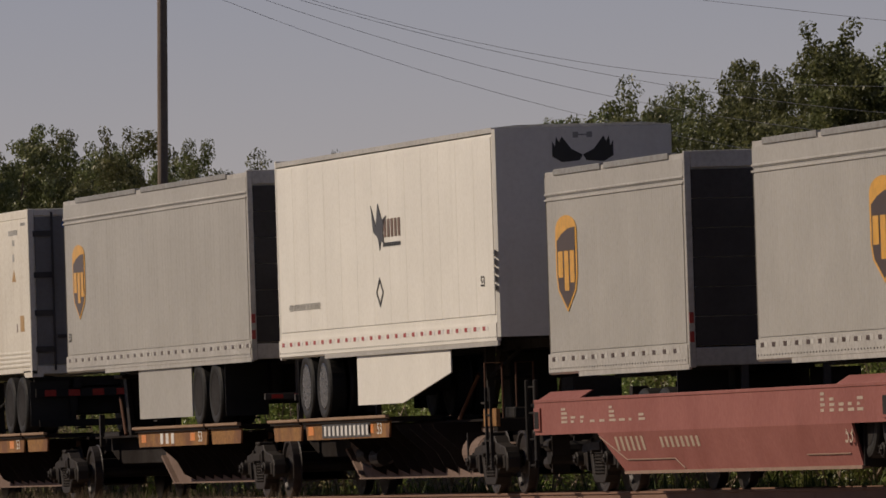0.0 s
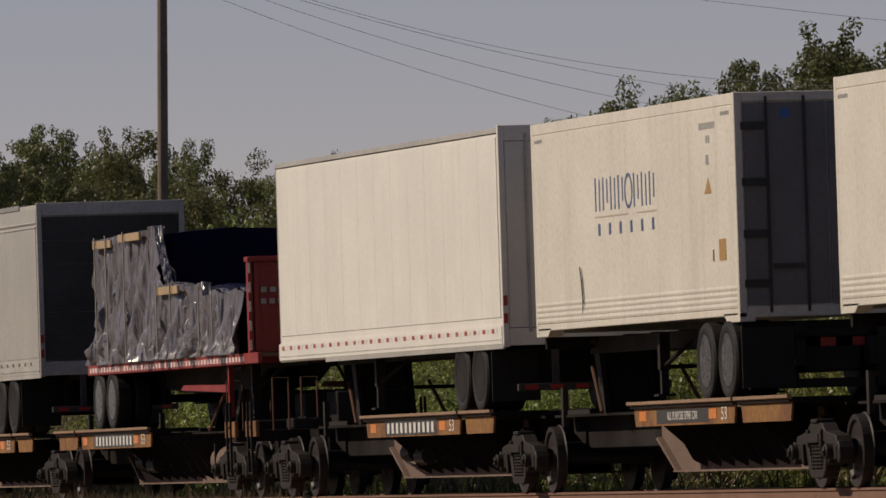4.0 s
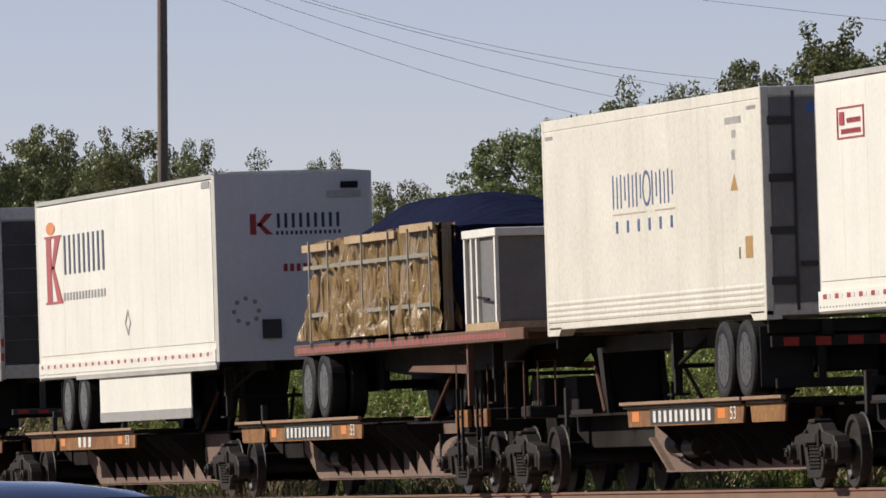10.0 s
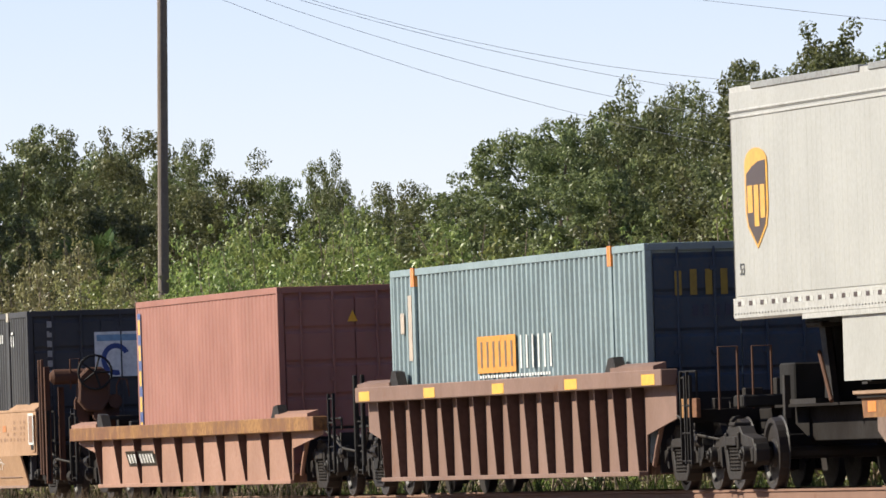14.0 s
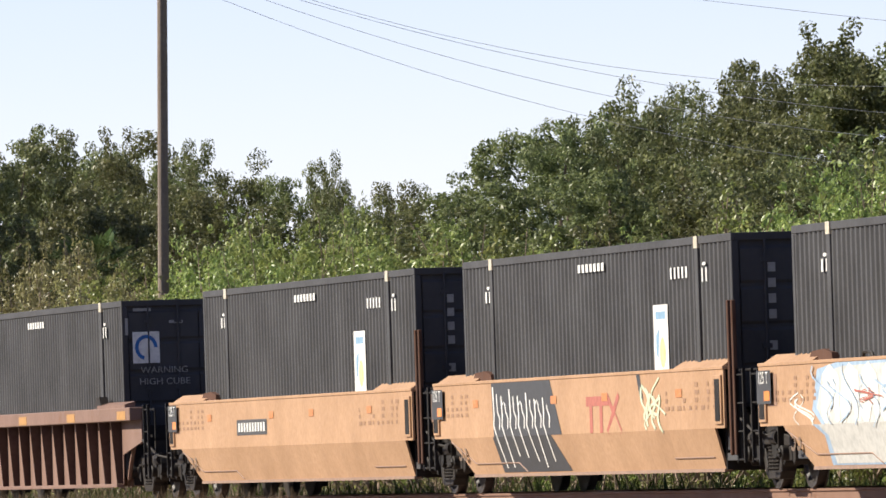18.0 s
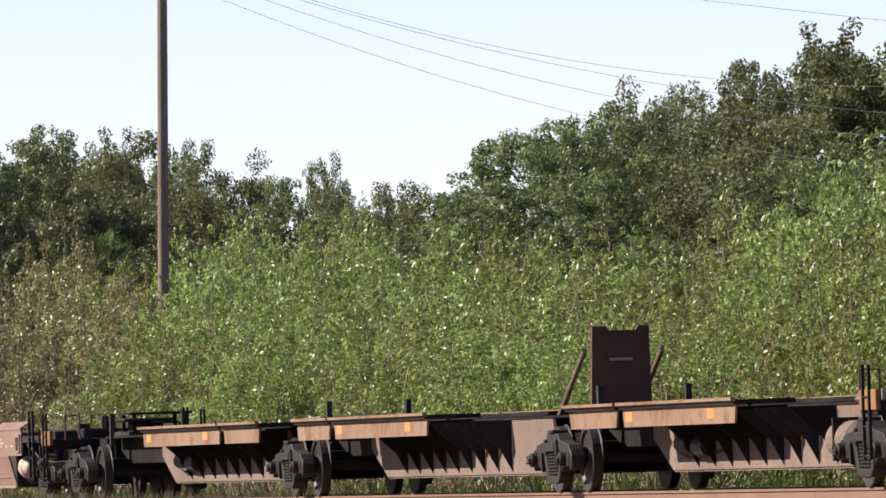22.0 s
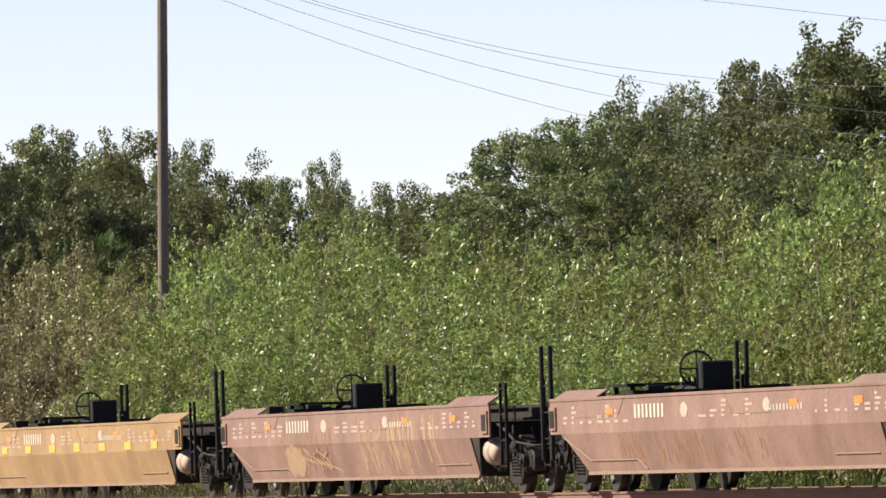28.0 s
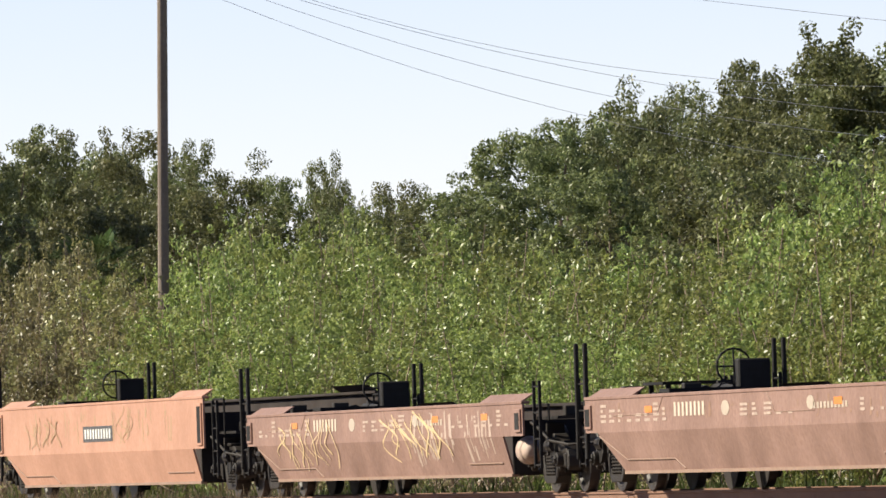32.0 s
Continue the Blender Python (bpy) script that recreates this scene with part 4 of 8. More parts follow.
    for e, s, xe in ((end_front, 1, x1), (end_rear, -1, x0)):
        if e:
            bm = bmesh.new()
            box(bm, min(xe, xe + s * 1.6), max(xe, xe + s * 1.6), -0.4, 0.4, 0.62, 1.04)
            box(bm, min(xe + s * 1.45, xe + s * 1.7), max(xe + s * 1.45, xe + s * 1.7), -1.35, 1.35, 0.88, 1.06)
            part("end_sill", bm, M["spine"], t, bevel=0.01)
            for sy in (-1, 1):
                bm = bmesh.new()
                box(bm, min(xe + s * 0.9, xe + s * 1.72), max(xe + s * 0.9, xe + s * 1.72), sy * 1.34 - 0.03, sy * 1.34 + 0.03, 0.95, 1.2)
                part("end_panel", bm, M["panel"], t, bevel=0.006)
            ladder(t, xe + s * 1.3, -1.38, 0.35, 1.5, w=0.3)
            ladder(t, xe + s * 1.3, 1.38, 0.35, 1.5, w=0.3)
            coupler(t, xe + s * 1.6, s, 0.8, 0.5)
            bm = bmesh.new()
            if loaded:
                box(bm, min(xe + s * 0.5, xe + s * 1.3), max(xe + s * 0.5, xe + s * 1.3), -0.15, 0.55, 1.06, 1.62)
            else:
                box(bm, min(xe + s * 0.3, xe - s * 0.9), max(xe + s * 0.3, xe - s * 0.9), -0.4, 0.4, 1.31, 1.37)
                box(bm, min(xe, xe - s * 0.5), max(xe, xe - s * 0.5), -0.18, 0.18, 1.06, 1.31)
            box(bm, min(xe + s * 0.2, xe + s * 0.8), max(xe + s * 0.2, xe + s * 0.8), -0.9, -0.3, 1.06, 1.22)
            part("brake_housing", bm, M["dark"], t, "dark brake housing on the end platform", bevel=0.02)
            hg = 1.85 if loaded else 1.45
            for sy in (-1.2, -0.75):
                bm = bmesh.new()
                grab(bm, [(xe + s * 0.3, sy, 1.04), (xe + s * 0.3, sy, hg), (xe + s * 0.3, sy + 0.25, hg), (xe + s * 0.3, sy + 0.25, 1.04)], 0.018)
                part("grab_iron", bm, M["rust_post"], t)
            if s > 0:
                bm = bmesh.new()
                tube(bm, (xe - 2.5, -0.72, 0.60), (xe - 1.5, -0.72, 0.60), 0.24, seg=20)
                tube(bm, (xe - 1.5, -0.72, 0.60), (xe - 1.42, -0.72, 0.60), 0.235, 0.17, seg=20)
                part("air_reservoir", bm, M["sill"], t, "dusty cylindrical air reservoir")
                bm = bmesh.new()
                box(bm, xe - 2.1, xe - 2.03, -0.97, -0.40, 0.34, 0.88)
                part("reservoir_strap", bm, M["dark"], t)
    rides(t, c)
    return t


M["lip"] = paint("worn_lip_steel", (0.30, 0.19, 0.12), 0.6, 0.1, dirt=0.4, rust=0.3)


def lathe_ring(bm, centre, r, thick=0.018, n=16):
    c = Vector(centre)
    pts = [c + Vector((0, r * math.cos(2 * math.pi * k / n), r * math.sin(2 * math.pi * k / n))) for k in range(n + 1)]
    grab(bm, pts, thick)
    for k in range(0, n, 4):
        tube(bm, c, pts[k], thick * 0.8, seg=5)


def well_ends(t, x0, x1, zt, mat, stands, front_truck, rear_truck, tr0, tr1, stand_end=-1, stand_at=(0.2, 0.75), box_end=-1, group_posts=False):
    """Platforms, ladders, stand pipes and trucks at the ends of a well car."""
    for s, xe, tx, has in ((-1, x0, tr0, rear_truck), (1, x1, tr1, front_truck)):
        bm = bmesh.new()
        box(bm, min(xe - s * 0.05, tx + s * 0.9), max(xe - s * 0.05, tx + s * 0.9), -0.45, 0.45, 0.72, 1.02)
        box(bm, min(xe - s * 0.2, tx + s * 1.0), max(xe - s * 0.2, tx + s * 1.0), -1.2, 1.2, 1.02, 1.06)
        part("end_platform", bm, M["dark"], t)
        for sy in (-1, 1):
            ladder(t, xe + s * 0.55, sy * 1.36, 0.35, 1.55, w=0.36)
        if stands and s == stand_end:
            for dx in stand_at:
                for sy in (-1, 1):
                    bm = bmesh.new()
                    box(bm, xe + s * dx - 0.03, xe + s * dx + 0.03, sy * 1.38 - 0.03, sy * 1.38 + 0.03, 0.45, zt + stands)
                    part("stand_post", bm, M["rust_post"] if group_posts else M["dark"], t, bevel=0.012)
        if box_end == s:
            bm = bmesh.new()
            box(bm, xe + s * 0.35 - 0.12, xe + s * 0.35 + 0.12, 0.75, 1.2, zt - 0.1, zt + 0.48)
            part("brake_housing", bm, M["dark"], t, "black upright brake housing", bevel=0.02)
            bm = bmesh.new()
            lathe_ring(bm, (xe + s * 0.5, 0.75, zt + 0.38), 0.24)
            part("hand_brake_wheel", bm, M["dark"], t)
            bm = bmesh.new()
            box(bm, xe - s * 0.1, xe + s * 0.5, -0.3, 0.75, zt + 0.02, zt + 0.10) if s > 0 else box(bm, xe - 0.5, xe + 0.1, -0.3, 0.75, zt + 0.02, zt + 0.10)
            part("walkway", bm, M["dark"], t)
        bm = bmesh.new()
        grab(bm, [(xe + s * 0.1, -1.3, 1.0), (xe + s * 0.1, -1.3, zt - 0.05), (xe + s * 1.0, -1.3, zt - 0.05), (xe + s * 1.0, -1.3, 1.0)], 0.018)
        part("end_rail", bm, M["dark"], t)
        bm = bmesh.new()
        grab(bm, [(xe + s * 0.1, 1.3, 1.0), (xe + s * 0.1, 1.3, zt - 0.05), (xe + s * 1.0, 1.3, zt - 0.05), (xe + s * 1.0, 1.3, 1.0)], 0.018)
        part("end_rail", bm, M["dark"], t)
        bm = bmesh.new()
        for k in range(5):
            yy = -0.9 + 0.42 * k
            bv = bmesh.new()
            box(bv, xe + s * 0.15 - 0.05, xe + s * 0.15 + 0.12, yy, yy + 0.24, 1.06, 1.2 + 0.12 * (k % 3))
            part("brake_valve", bv, M["truck"], t, bevel=0.01)
        for k, (yy, zz, dx) in enumerate(((-1.12, 0.66, 0.25), (-0.72, 0.86, 0.6), (-1.0, 0.42, 0.8), (-0.5, 0.52, 0.35))):
            bv = bmesh.new()
            tube(bv, (xe + s * dx, yy, zz), (xe + s * (dx + 0.32), yy, zz), 0.1, seg=10)
            box(bv, xe + s * dx - 0.04, xe + s * dx + 0.04, yy - 0.05, yy + 0.2, zz - 0.14, zz + 0.3)
            part("brake_rigging", bv, M["truck"], t)
        bv = bmesh.new()
        grab(bv, [(xe + s * 0.05, -1.34, 0.98), (xe + s * 0.3, -1.30, 0.9), (xe + s * 0.8, -1.25, 0.72), (xe + s * 1.3, -1.1, 0.66), (xe + s * 1.7, -0.5, 0.7)], 0.02)
        part("brake_pipe", bv, M["truck"], t)
        tube(bm, (xe + s * 0.5, -1.15, 0.55), (xe + s * 0.5, -0.6, 0.55), 0.16, seg=12)
        part("air_tank", bm, M["dark"], t)
        if has:
            rail_truck(t, tx)


def smooth_well(u0, u1, b0, b1, zt, colour, label, tr0, tr1, stands=0.75, front_truck=True, rear_truck=True, group="smooth-sided well cars", flaps=True, stand_end=-1, stand_at=(0.2, 0.75), box_end=-1):
    """Well car with plain folded sides: upright upper band, lower band leaning in, cut away over the trucks."""
    c = (u0 + u1) / 2
    t = thing("well_car", label, "rail car", group)
    x0, x1, q0, q1 = u0 - c, u1 - c, b0 - c, b1 - c
    zm, zb = 0.80, 0.27
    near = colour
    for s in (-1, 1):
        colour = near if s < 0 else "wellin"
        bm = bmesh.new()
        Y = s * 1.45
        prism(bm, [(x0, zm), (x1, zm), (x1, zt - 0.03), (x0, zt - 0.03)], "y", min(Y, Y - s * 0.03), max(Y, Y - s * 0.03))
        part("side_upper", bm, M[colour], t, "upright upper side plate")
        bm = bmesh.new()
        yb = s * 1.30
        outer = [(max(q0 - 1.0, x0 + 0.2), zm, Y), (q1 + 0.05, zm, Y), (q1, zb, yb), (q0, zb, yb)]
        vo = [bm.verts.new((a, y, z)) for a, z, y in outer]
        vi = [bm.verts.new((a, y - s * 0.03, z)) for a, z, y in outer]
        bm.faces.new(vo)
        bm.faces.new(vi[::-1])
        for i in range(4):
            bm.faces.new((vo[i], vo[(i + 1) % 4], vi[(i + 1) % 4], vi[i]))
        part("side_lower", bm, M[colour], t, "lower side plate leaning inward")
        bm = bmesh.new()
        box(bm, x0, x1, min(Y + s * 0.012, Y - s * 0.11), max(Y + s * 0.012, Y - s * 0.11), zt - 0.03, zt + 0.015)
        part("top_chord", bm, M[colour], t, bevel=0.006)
        bm = bmesh.new()
        box(bm, q0, q1, min(yb + s * 0.02, yb - s * 0.08), max(yb + s * 0.02, yb - s * 0.08), zb - 0.03, zb + 0.012)
        part("bottom_edge", bm, M["c_weld"], t)
        if flaps:
            for a, b in ((x0 + 0.15, x0 + 2.7), (x1 - 2.9, x1 - 0.15)):
                bm = bmesh.new()
                prism(bm, [(Y - s * 0.02, zt + 0.01), (Y - s * 0.20, zt + 0.12), (Y - s * 0.23, zt + 0.12), (Y - s * 0.06, zt + 0.01)], "x", a, b)
                part("guide_flap", bm, M[colour], t, "slanting container guide")
                if near == "tan" and a < 0:
                    bm = bmesh.new()
                    prism(bm, [(b - 0.5, zt + 0.01), (b + 0.75, zt + 0.01), (b + 0.7, zt + 0.10), (b + 0.3, zt + 0.15), (b - 0.3, zt + 0.13)], "y", min(Y - s * 0.10, Y - s * 0.22), max(Y - s * 0.10, Y - s * 0.22))
                    part("container_lock", bm, M["rust_post"], t, "dark brown hinged container lock")
        # weld seams and fold lines
        f = lambda z: s * (1.45 - 0.15 * (zm - z) / (zm - zb) + 0.008)
        for line in (((q0 - 0.9, zm - 0.05), (q0 + 0.35, zb + 0.16), (q0 + 3.1, zb + 0.16), (q0 + 3.5, zb + 0.03)), ((q1 - 2.6, zb + 0.16), (q1 - 0.4, zb + 0.16))):
            bm = bmesh.new()
            grab(bm, [(a, f(z), z) for a, z in line], 0.010, 5)
            part("weld_seam", bm, M["c_weld"] if s < 0 else M[colour], t)
        for a in (x0 + 0.06, x1 - 0.42):
            bm = bmesh.new()
            box(bm, a, a + 0.36, min(Y + s * 0.03, Y), max(Y + s * 0.03, Y), zm + 0.05, zt - 0.1)
            part("end_plate", bm, M[colour], t, bevel=0.006)
            bm = bmesh.new()
            box(bm, a + 0.05, a + 0.31, min(Y + s * 0.03, Y + s * 0.036), max(Y + s * 0.03, Y + s * 0.036), zm + 0.09, zt - 0.15)
            part("defect_card_plate", bm, M["dark"], t)
    bm = bmesh.new()
    for k in range(12):
        a = q0 + 0.3 + k * (q1 - q0 - 0.6) / 11
        box(bm, a - 0.1, a + 0.1, -1.28, 1.28, zb - 0.02, zb + 0.1)
    box(bm, q0, q1, -0.25, 0.25, zb - 0.02, zb + 0.06)
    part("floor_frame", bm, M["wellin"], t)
    for s, xe in ((-1, q0), (1, q1)):
        bm = bmesh.new()
        box(bm, min(xe, xe + s * 0.06), max(xe, xe + s * 0.06), -1.3, 1.3, zb, zt - 0.25)
        part("bulkhead", bm, M["dark"], t)
    well_ends(t, x0, x1, zt, colour, stands, front_truck, rear_truck, tr0 - c, tr1 - c, stand_end, stand_at, box_end, near == "tan")
    rides(t, c)
    return t


M["c_weld"] = tape_mat("scraped_edge", (0.28, 0.18, 0.13), 0.6)


def ribbed_well(u0, u1, b0, b1, zt, colour, label, tr0, tr1, ribs, squares="c_yellow", depths=(0.18, 0.10)):
    """Well car whose sides are a plate with deep upright ribs under a heavy top chord."""
    c = (u0 + u1) / 2
    t = thing("ribbed_well_car", label, "rail car", "ribbed well cars")
    x0, x1, q0, q1 = u0 - c + 0.3, u1 - c + 0.3, b0 - c + 0.3, b1 - c + 0.3
    zb = 0.24
    for s in (-1, 1):
        Y = s * 1.54
        yp = s * (1.54 - depths[0] - 0.02)          # the side plate; the fins stand out from it
        bm = bmesh.new()
        pts = [(q0 + 0.05, zb), (q1 - 0.05, zb), (q1, 0.75), (x1, 0.95), (x1, zt - 0.12), (x0, zt - 0.12), (x0, 0.95), (q0, 0.75)]
        prism(bm, pts, "y", min(yp, yp - s * 0.02), max(yp, yp - s * 0.02))
        part("side_web", bm, M[colour], t, "flat side plate between the fins")
        bm = bmesh.new()
        box(bm, x0, x1, min(Y, Y - s * 0.23), max(Y, Y - s * 0.23), zt - 0.22, zt)
        part("top_chord", bm, M[colour if colour == "ribwell" else "panel"], t, "heavy top chord", bevel=0.012)
        bm = bmesh.new()
        box(bm, q0, q1, min(yp, yp + s * (depths[1] + 0.03)), max(yp, yp + s * (depths[1] + 0.03)), zb - 0.03, zb + 0.03)
        part("bottom_chord", bm, M[colour], t, bevel=0.006)
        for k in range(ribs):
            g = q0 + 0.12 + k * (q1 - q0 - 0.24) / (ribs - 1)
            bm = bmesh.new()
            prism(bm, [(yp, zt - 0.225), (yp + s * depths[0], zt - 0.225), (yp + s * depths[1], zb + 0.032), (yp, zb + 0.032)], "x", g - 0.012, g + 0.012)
            part("rib", bm, M["fin"], t, "tapering upright fin, darkened as if in shade")
        if squares and s < 0:
            for k in range(5):
                a = x0 + 0.3 + k * (x1 - x0 - 1.4) / 4
                part("yellow_square", flat([rect(a, a + 0.75, zt - 0.2, zt - 0.06)], -1.54), M[squares], t, "yellow reflector patch")
        for a, b in ((x0 + 0.1, x0 + 2.4), (x1 - 3.0, x1 - 0.5)):
            bm = bmesh.new()
            prism(bm, [(Y - s * 0.02, zt), (Y - s * 0.02, zt + 0.05), (Y - s * 0.2, zt + 0.10), (Y - s * 0.2, zt)], "x", a, b)
            part("guide_ledge", bm, M[colour], t)
            bm = bmesh.new()
            prism(bm, [(b - 0.1, zt), (b + 0.1, zt + 0.22), (b + 0.35, zt + 0.2), (b + 0.55, zt)] if a < 0 else [(a - 0.4, zt), (a - 0.2, zt + 0.18), (a + 0.1, zt + 0.2), (a + 0.3, zt)], "y", min(Y - s * 0.04, Y - s * 0.18), max(Y - s * 0.04, Y - s * 0.18))
            part("container_lock", bm, M["truck"], t, "dark hinged container guide")
    bm = bmesh.new()
    for k in range(10):
        a = q0 + 0.3 + k * (q1 - q0 - 0.6) / 9
        box(bm, a - 0.12, a + 0.12, -1.2, 1.2, zb - 0.02, zb + 0.1)
    part("floor_frame", bm, M[colour], t)
    for s, xe in ((-1, q0), (1, q1)):
        bm = bmesh.new()
        box(bm, min(xe, xe + s * 0.06), max(xe, xe + s * 0.06), -1.18, 1.18, zb, zt - 0.3)
        part("bulkhead", bm, M["dark"], t)
        bm = bmesh.new()
        grab(bm, [(xe - s * 0.0, -1.25, zb + 0.1), (xe + s * 0.2, -1.25, 0.6), (xe + s * 0.55, -1.25, 0.92), (xe + s * 1.2, -1.25, 0.95)], 0.035)
        part("wheel_arch", bm, M[colour], t)
    well_ends(t, x0, x1, zt, colour, 0.2, True, True, tr0 - c, tr1 - c)
    rides(t, c)
    return t


# ---- the train, from its front to its rear ----
SPINES = [  # truck behind, truck ahead, wheel panel from, to, its gap, number plate, front end, rear end
    (93.5, 110.3, 95.6, 104.4, 98.0, True, True, False), (76.4, 93.5, 84.2, 93.1, 90.4, False, False, False),
    (59.1, 76.4, 66.9, 75.8, 73.6, False, False, False), (41.9, 59.1, 49.9, 58.7, 55.8, False, False, False),
    (25.3, 41.9, 32.4, 41.3, 39.2, True, False, True),
    (5.1, 21.0, 6.6, 15.2, 8.6, True, True, False), (-12.1, 5.1, -4.2, 4.1, 2.4, False, False, False),
    (-29.2, -12.1, -21.9, -12.9, -14.9, False, False, False), (-46.8, -29.2, -39.1, -30.1, -32.1, False, False, False),
    (-63.7, -46.8, -56.3, -47.4, -49.5, True, False, True)]
for k, (a, b, p0, p1, sp, num, ef, er) in enumerate(SPINES):
    spine_unit(a, b, p0, p1, sp, num, ef, er, lettered=k in (3, 7))
for a, b, p0, p1, sp, num, ef, er in ((-85.4, -67.6, -83.0, -73.6, -80.9, True, True, False), (-104.2, -85.4, -101.9, -92.0, -99.3, False, False, False),
                                      (-122.0, -104.2, -114.6, -104.8, -108.0, True, False, True)):
    spine_unit(a, b, p0, p1, sp, num, ef, er, lettered=k in (3, 7))
for a, b, p0, p1, sp, ef, er in ((-275.5, -258.1, -273.6, -263.9, -270.5, True, False), (-294.1, -275.5, -292.4, -282.8, -289.7, False, False), (-312.5, -294.1, -305.2, -295.3, -298.4, False, True)):
    spine_unit(a, b, p0, p1, sp, False, ef, er, loaded=False, wording=False, stand=(b == -275.5))

# trailers and containers on the spine cars
raven, xr = van_trailer(96.4, 112.0, 2.10, 5.16, "white", True, "white sheet-sided semi-trailer with a black bird emblem and a white skirt", (98.2, 99.5), (102.0, 108.6, 1.35, 1.75), 108.9)
ups_a, xa = van_trailer(77.95, 94.15, 2.14, 5.10, "silver", False, "dull grey semi-trailer with a brown and gold shield emblem", (89.5, 90.9), (84.3, 88.9, 1.32, 1.32), 83.6, bright=False)
white_a, xw = van_trailer(26.15, 42.1, 2.05, 5.15, "white", False, "plain white sheet-sided semi-trailer", (39.1, 40.3), None, 31.0, bright=False)
ups_b, xb = van_trailer(-11.05, 5.13, 2.14, 5.13, "silver", False, "grey semi-trailer with a shield emblem and plain side skirt", (0.8, 2.1), (-5.4, 0.25, 1.32, 1.32), -6.0, bright=False)
white_b, xv = van_trailer(-45.5, -28.96, 2.14, 5.13, "white", False, "white sheet-sided semi-trailer with a small red boxed emblem", (-33.5, -32.4), None, -41.0)
knight, xk = van_trailer(-100.75, -84.72, 2.06, 5.16, "white", True, "bright white semi-trailer with a red and dark blue emblem", (-98.3, -96.8), (-95.3, -87.2, 1.32, 1.32), -86.6)
ups_c, xc = van_trailer(-120.93, -104.68, 2.14, 5.16, "silver", False, "grey semi-trailer with a shield emblem on ribbed sides", (-109.2, -108.0), (-115.5, -109.7, 1.32, 1.32), -116.0, bright=False)
reefer_container(61.05, 74.08, 2.20, 5.06, (72.0, 73.2), 68.0)
reefer_container(43.9, 55.8, 2.20, 5.08, (54.0, 55.2), 49.5, red=True)
reefer_container(-27.7, -14.9, 2.20, 5.08, (-17.3, -16.1), -21.0)
reefer_container(-61.2, -48.55, 2.20, 5.10, (-50.8, -49.6), -55.5, red=True)

# well cars
WELL_A = smooth_well(114.86, 134.6, 119.66, 132.5, 1.27, "oxide", "dull red oxide smooth-sided well car carrying two short trailers", 117.2, 134.0, stands=0.3, box_end=0)
RW1 = ribbed_well(-144.15, -124.43, -142.76, -126.15, 1.60, "ribwell", "brown ribbed well car carrying a pale blue container", -144.4, -125.0, 16)
RW2 = ribbed_well(-167.98, -147.35, -166.0, -149.7, 1.22, "ribtan", "tan ribbed well car carrying a dusty red container", -167.0, -148.6, 10, "", (0.14, 0.03))
T1 = smooth_well(-190.4, -171.4, -188.2, -173.1, 1.58, "tan", "tan smooth-sided well car with white spray-painted lettering", -191.2, -171.9, stands=0.85, stand_end=1, stand_at=(0.12, 0.36), box_end=0)
# brake machinery on a tall bracket at the head of the articulated set
bm = bmesh.new()
tube(bm, (10.5, -1.30, 2.12), (10.5, -0.78, 2.12), 0.13, seg=16)
tube(bm, (10.5, -1.36, 2.12), (10.5, -1.299, 2.12), 0.07, 0.125, 16)
part("air_cylinder", bm, M["rust_post"], T1, "brown brake cylinder on a bracket")
bm = bmesh.new()
prism(bm, [(-0.92, 1.10), (-0.66, 1.10), (-0.62, 1.95), (-0.80, 1.95), (-0.95, 1.7)], "x", 10.45, 10.55)
part("cylinder_bracket", bm, M["rust_post"], T1)
bm = bmesh.new()
prism(bm, [(-0.92, 1.70), (-0.78, 1.52), (-0.54, 1.50), (-0.38, 1.70), (-0.36, 2.12), (-0.5, 2.27), (-0.74, 2.27), (-0.9, 2.12)], "x", 10.5, 10.8)
part("hand_brake_housing", bm, M["rust_post"], T1, "dark brown hand brake housing", bevel=0.03)
bm = bmesh.new()
lathe_ring(bm, (10.86, -0.64, 2.18), 0.29, 0.022, 20)
part("brake_wheel", bm, M["dark"], T1, "spoked hand brake wheel")
for y0_, z0_, z1_ in ((-1.36, 0.3, 2.30), (-1.12, 0.35, 1.95), (-0.92, 0.4, 1.4)):
    bm = bmesh.new()
    box(bm, 10.15, 10.22, y0_ - 0.05, y0_ + 0.05, z0_, z1_)
    box(bm, 10.22, 10.25, y0_ - 0.05, y0_ - 0.035, z0_ + 0.1, z1_)
    part("tall_post", bm, M["rust_post"], T1, bevel=0.008)
for pts in ([(10.6, -1.02, 1.9), (10.6, -1.02, 2.42), (10.6, -0.86, 2.42), (10.6, -0.86, 2.0)], [(10.9, -0.28, 1.75), (10.9, -0.28, 1.95), (10.9, -0.22, 2.06), (10.9, -0.1, 2.04), (10.9, -0.06, 1.75)], [(10.2, -0.85, 0.5), (10.2, -0.85, 1.55), (10.2, -0.66, 1.55), (10.2, -0.66, 0.5)]):
    bm = bmesh.new()
    grab(bm, pts, 0.016)
    part("grab_iron", bm, M["rust_post"], T1)
for yy, zz in ((-0.55, 1.45), (-0.28, 1.68), (-0.4, 1.3)):
    bm = bmesh.new()
    tube(bm, (10.5, yy, zz), (10.75, yy, zz), 0.12, seg=12)
    box(bm, 10.45, 10.55, yy - 0.16, yy + 0.1, zz - 0.25, zz)
    part("brake_rigging", bm, M["rust_post"], T1)
bm = bmesh.new()
box(bm, 9.9, 11.0, -0.5, 0.9, 1.36, 1.42)
part("walkway", bm, M["dark"], T1)
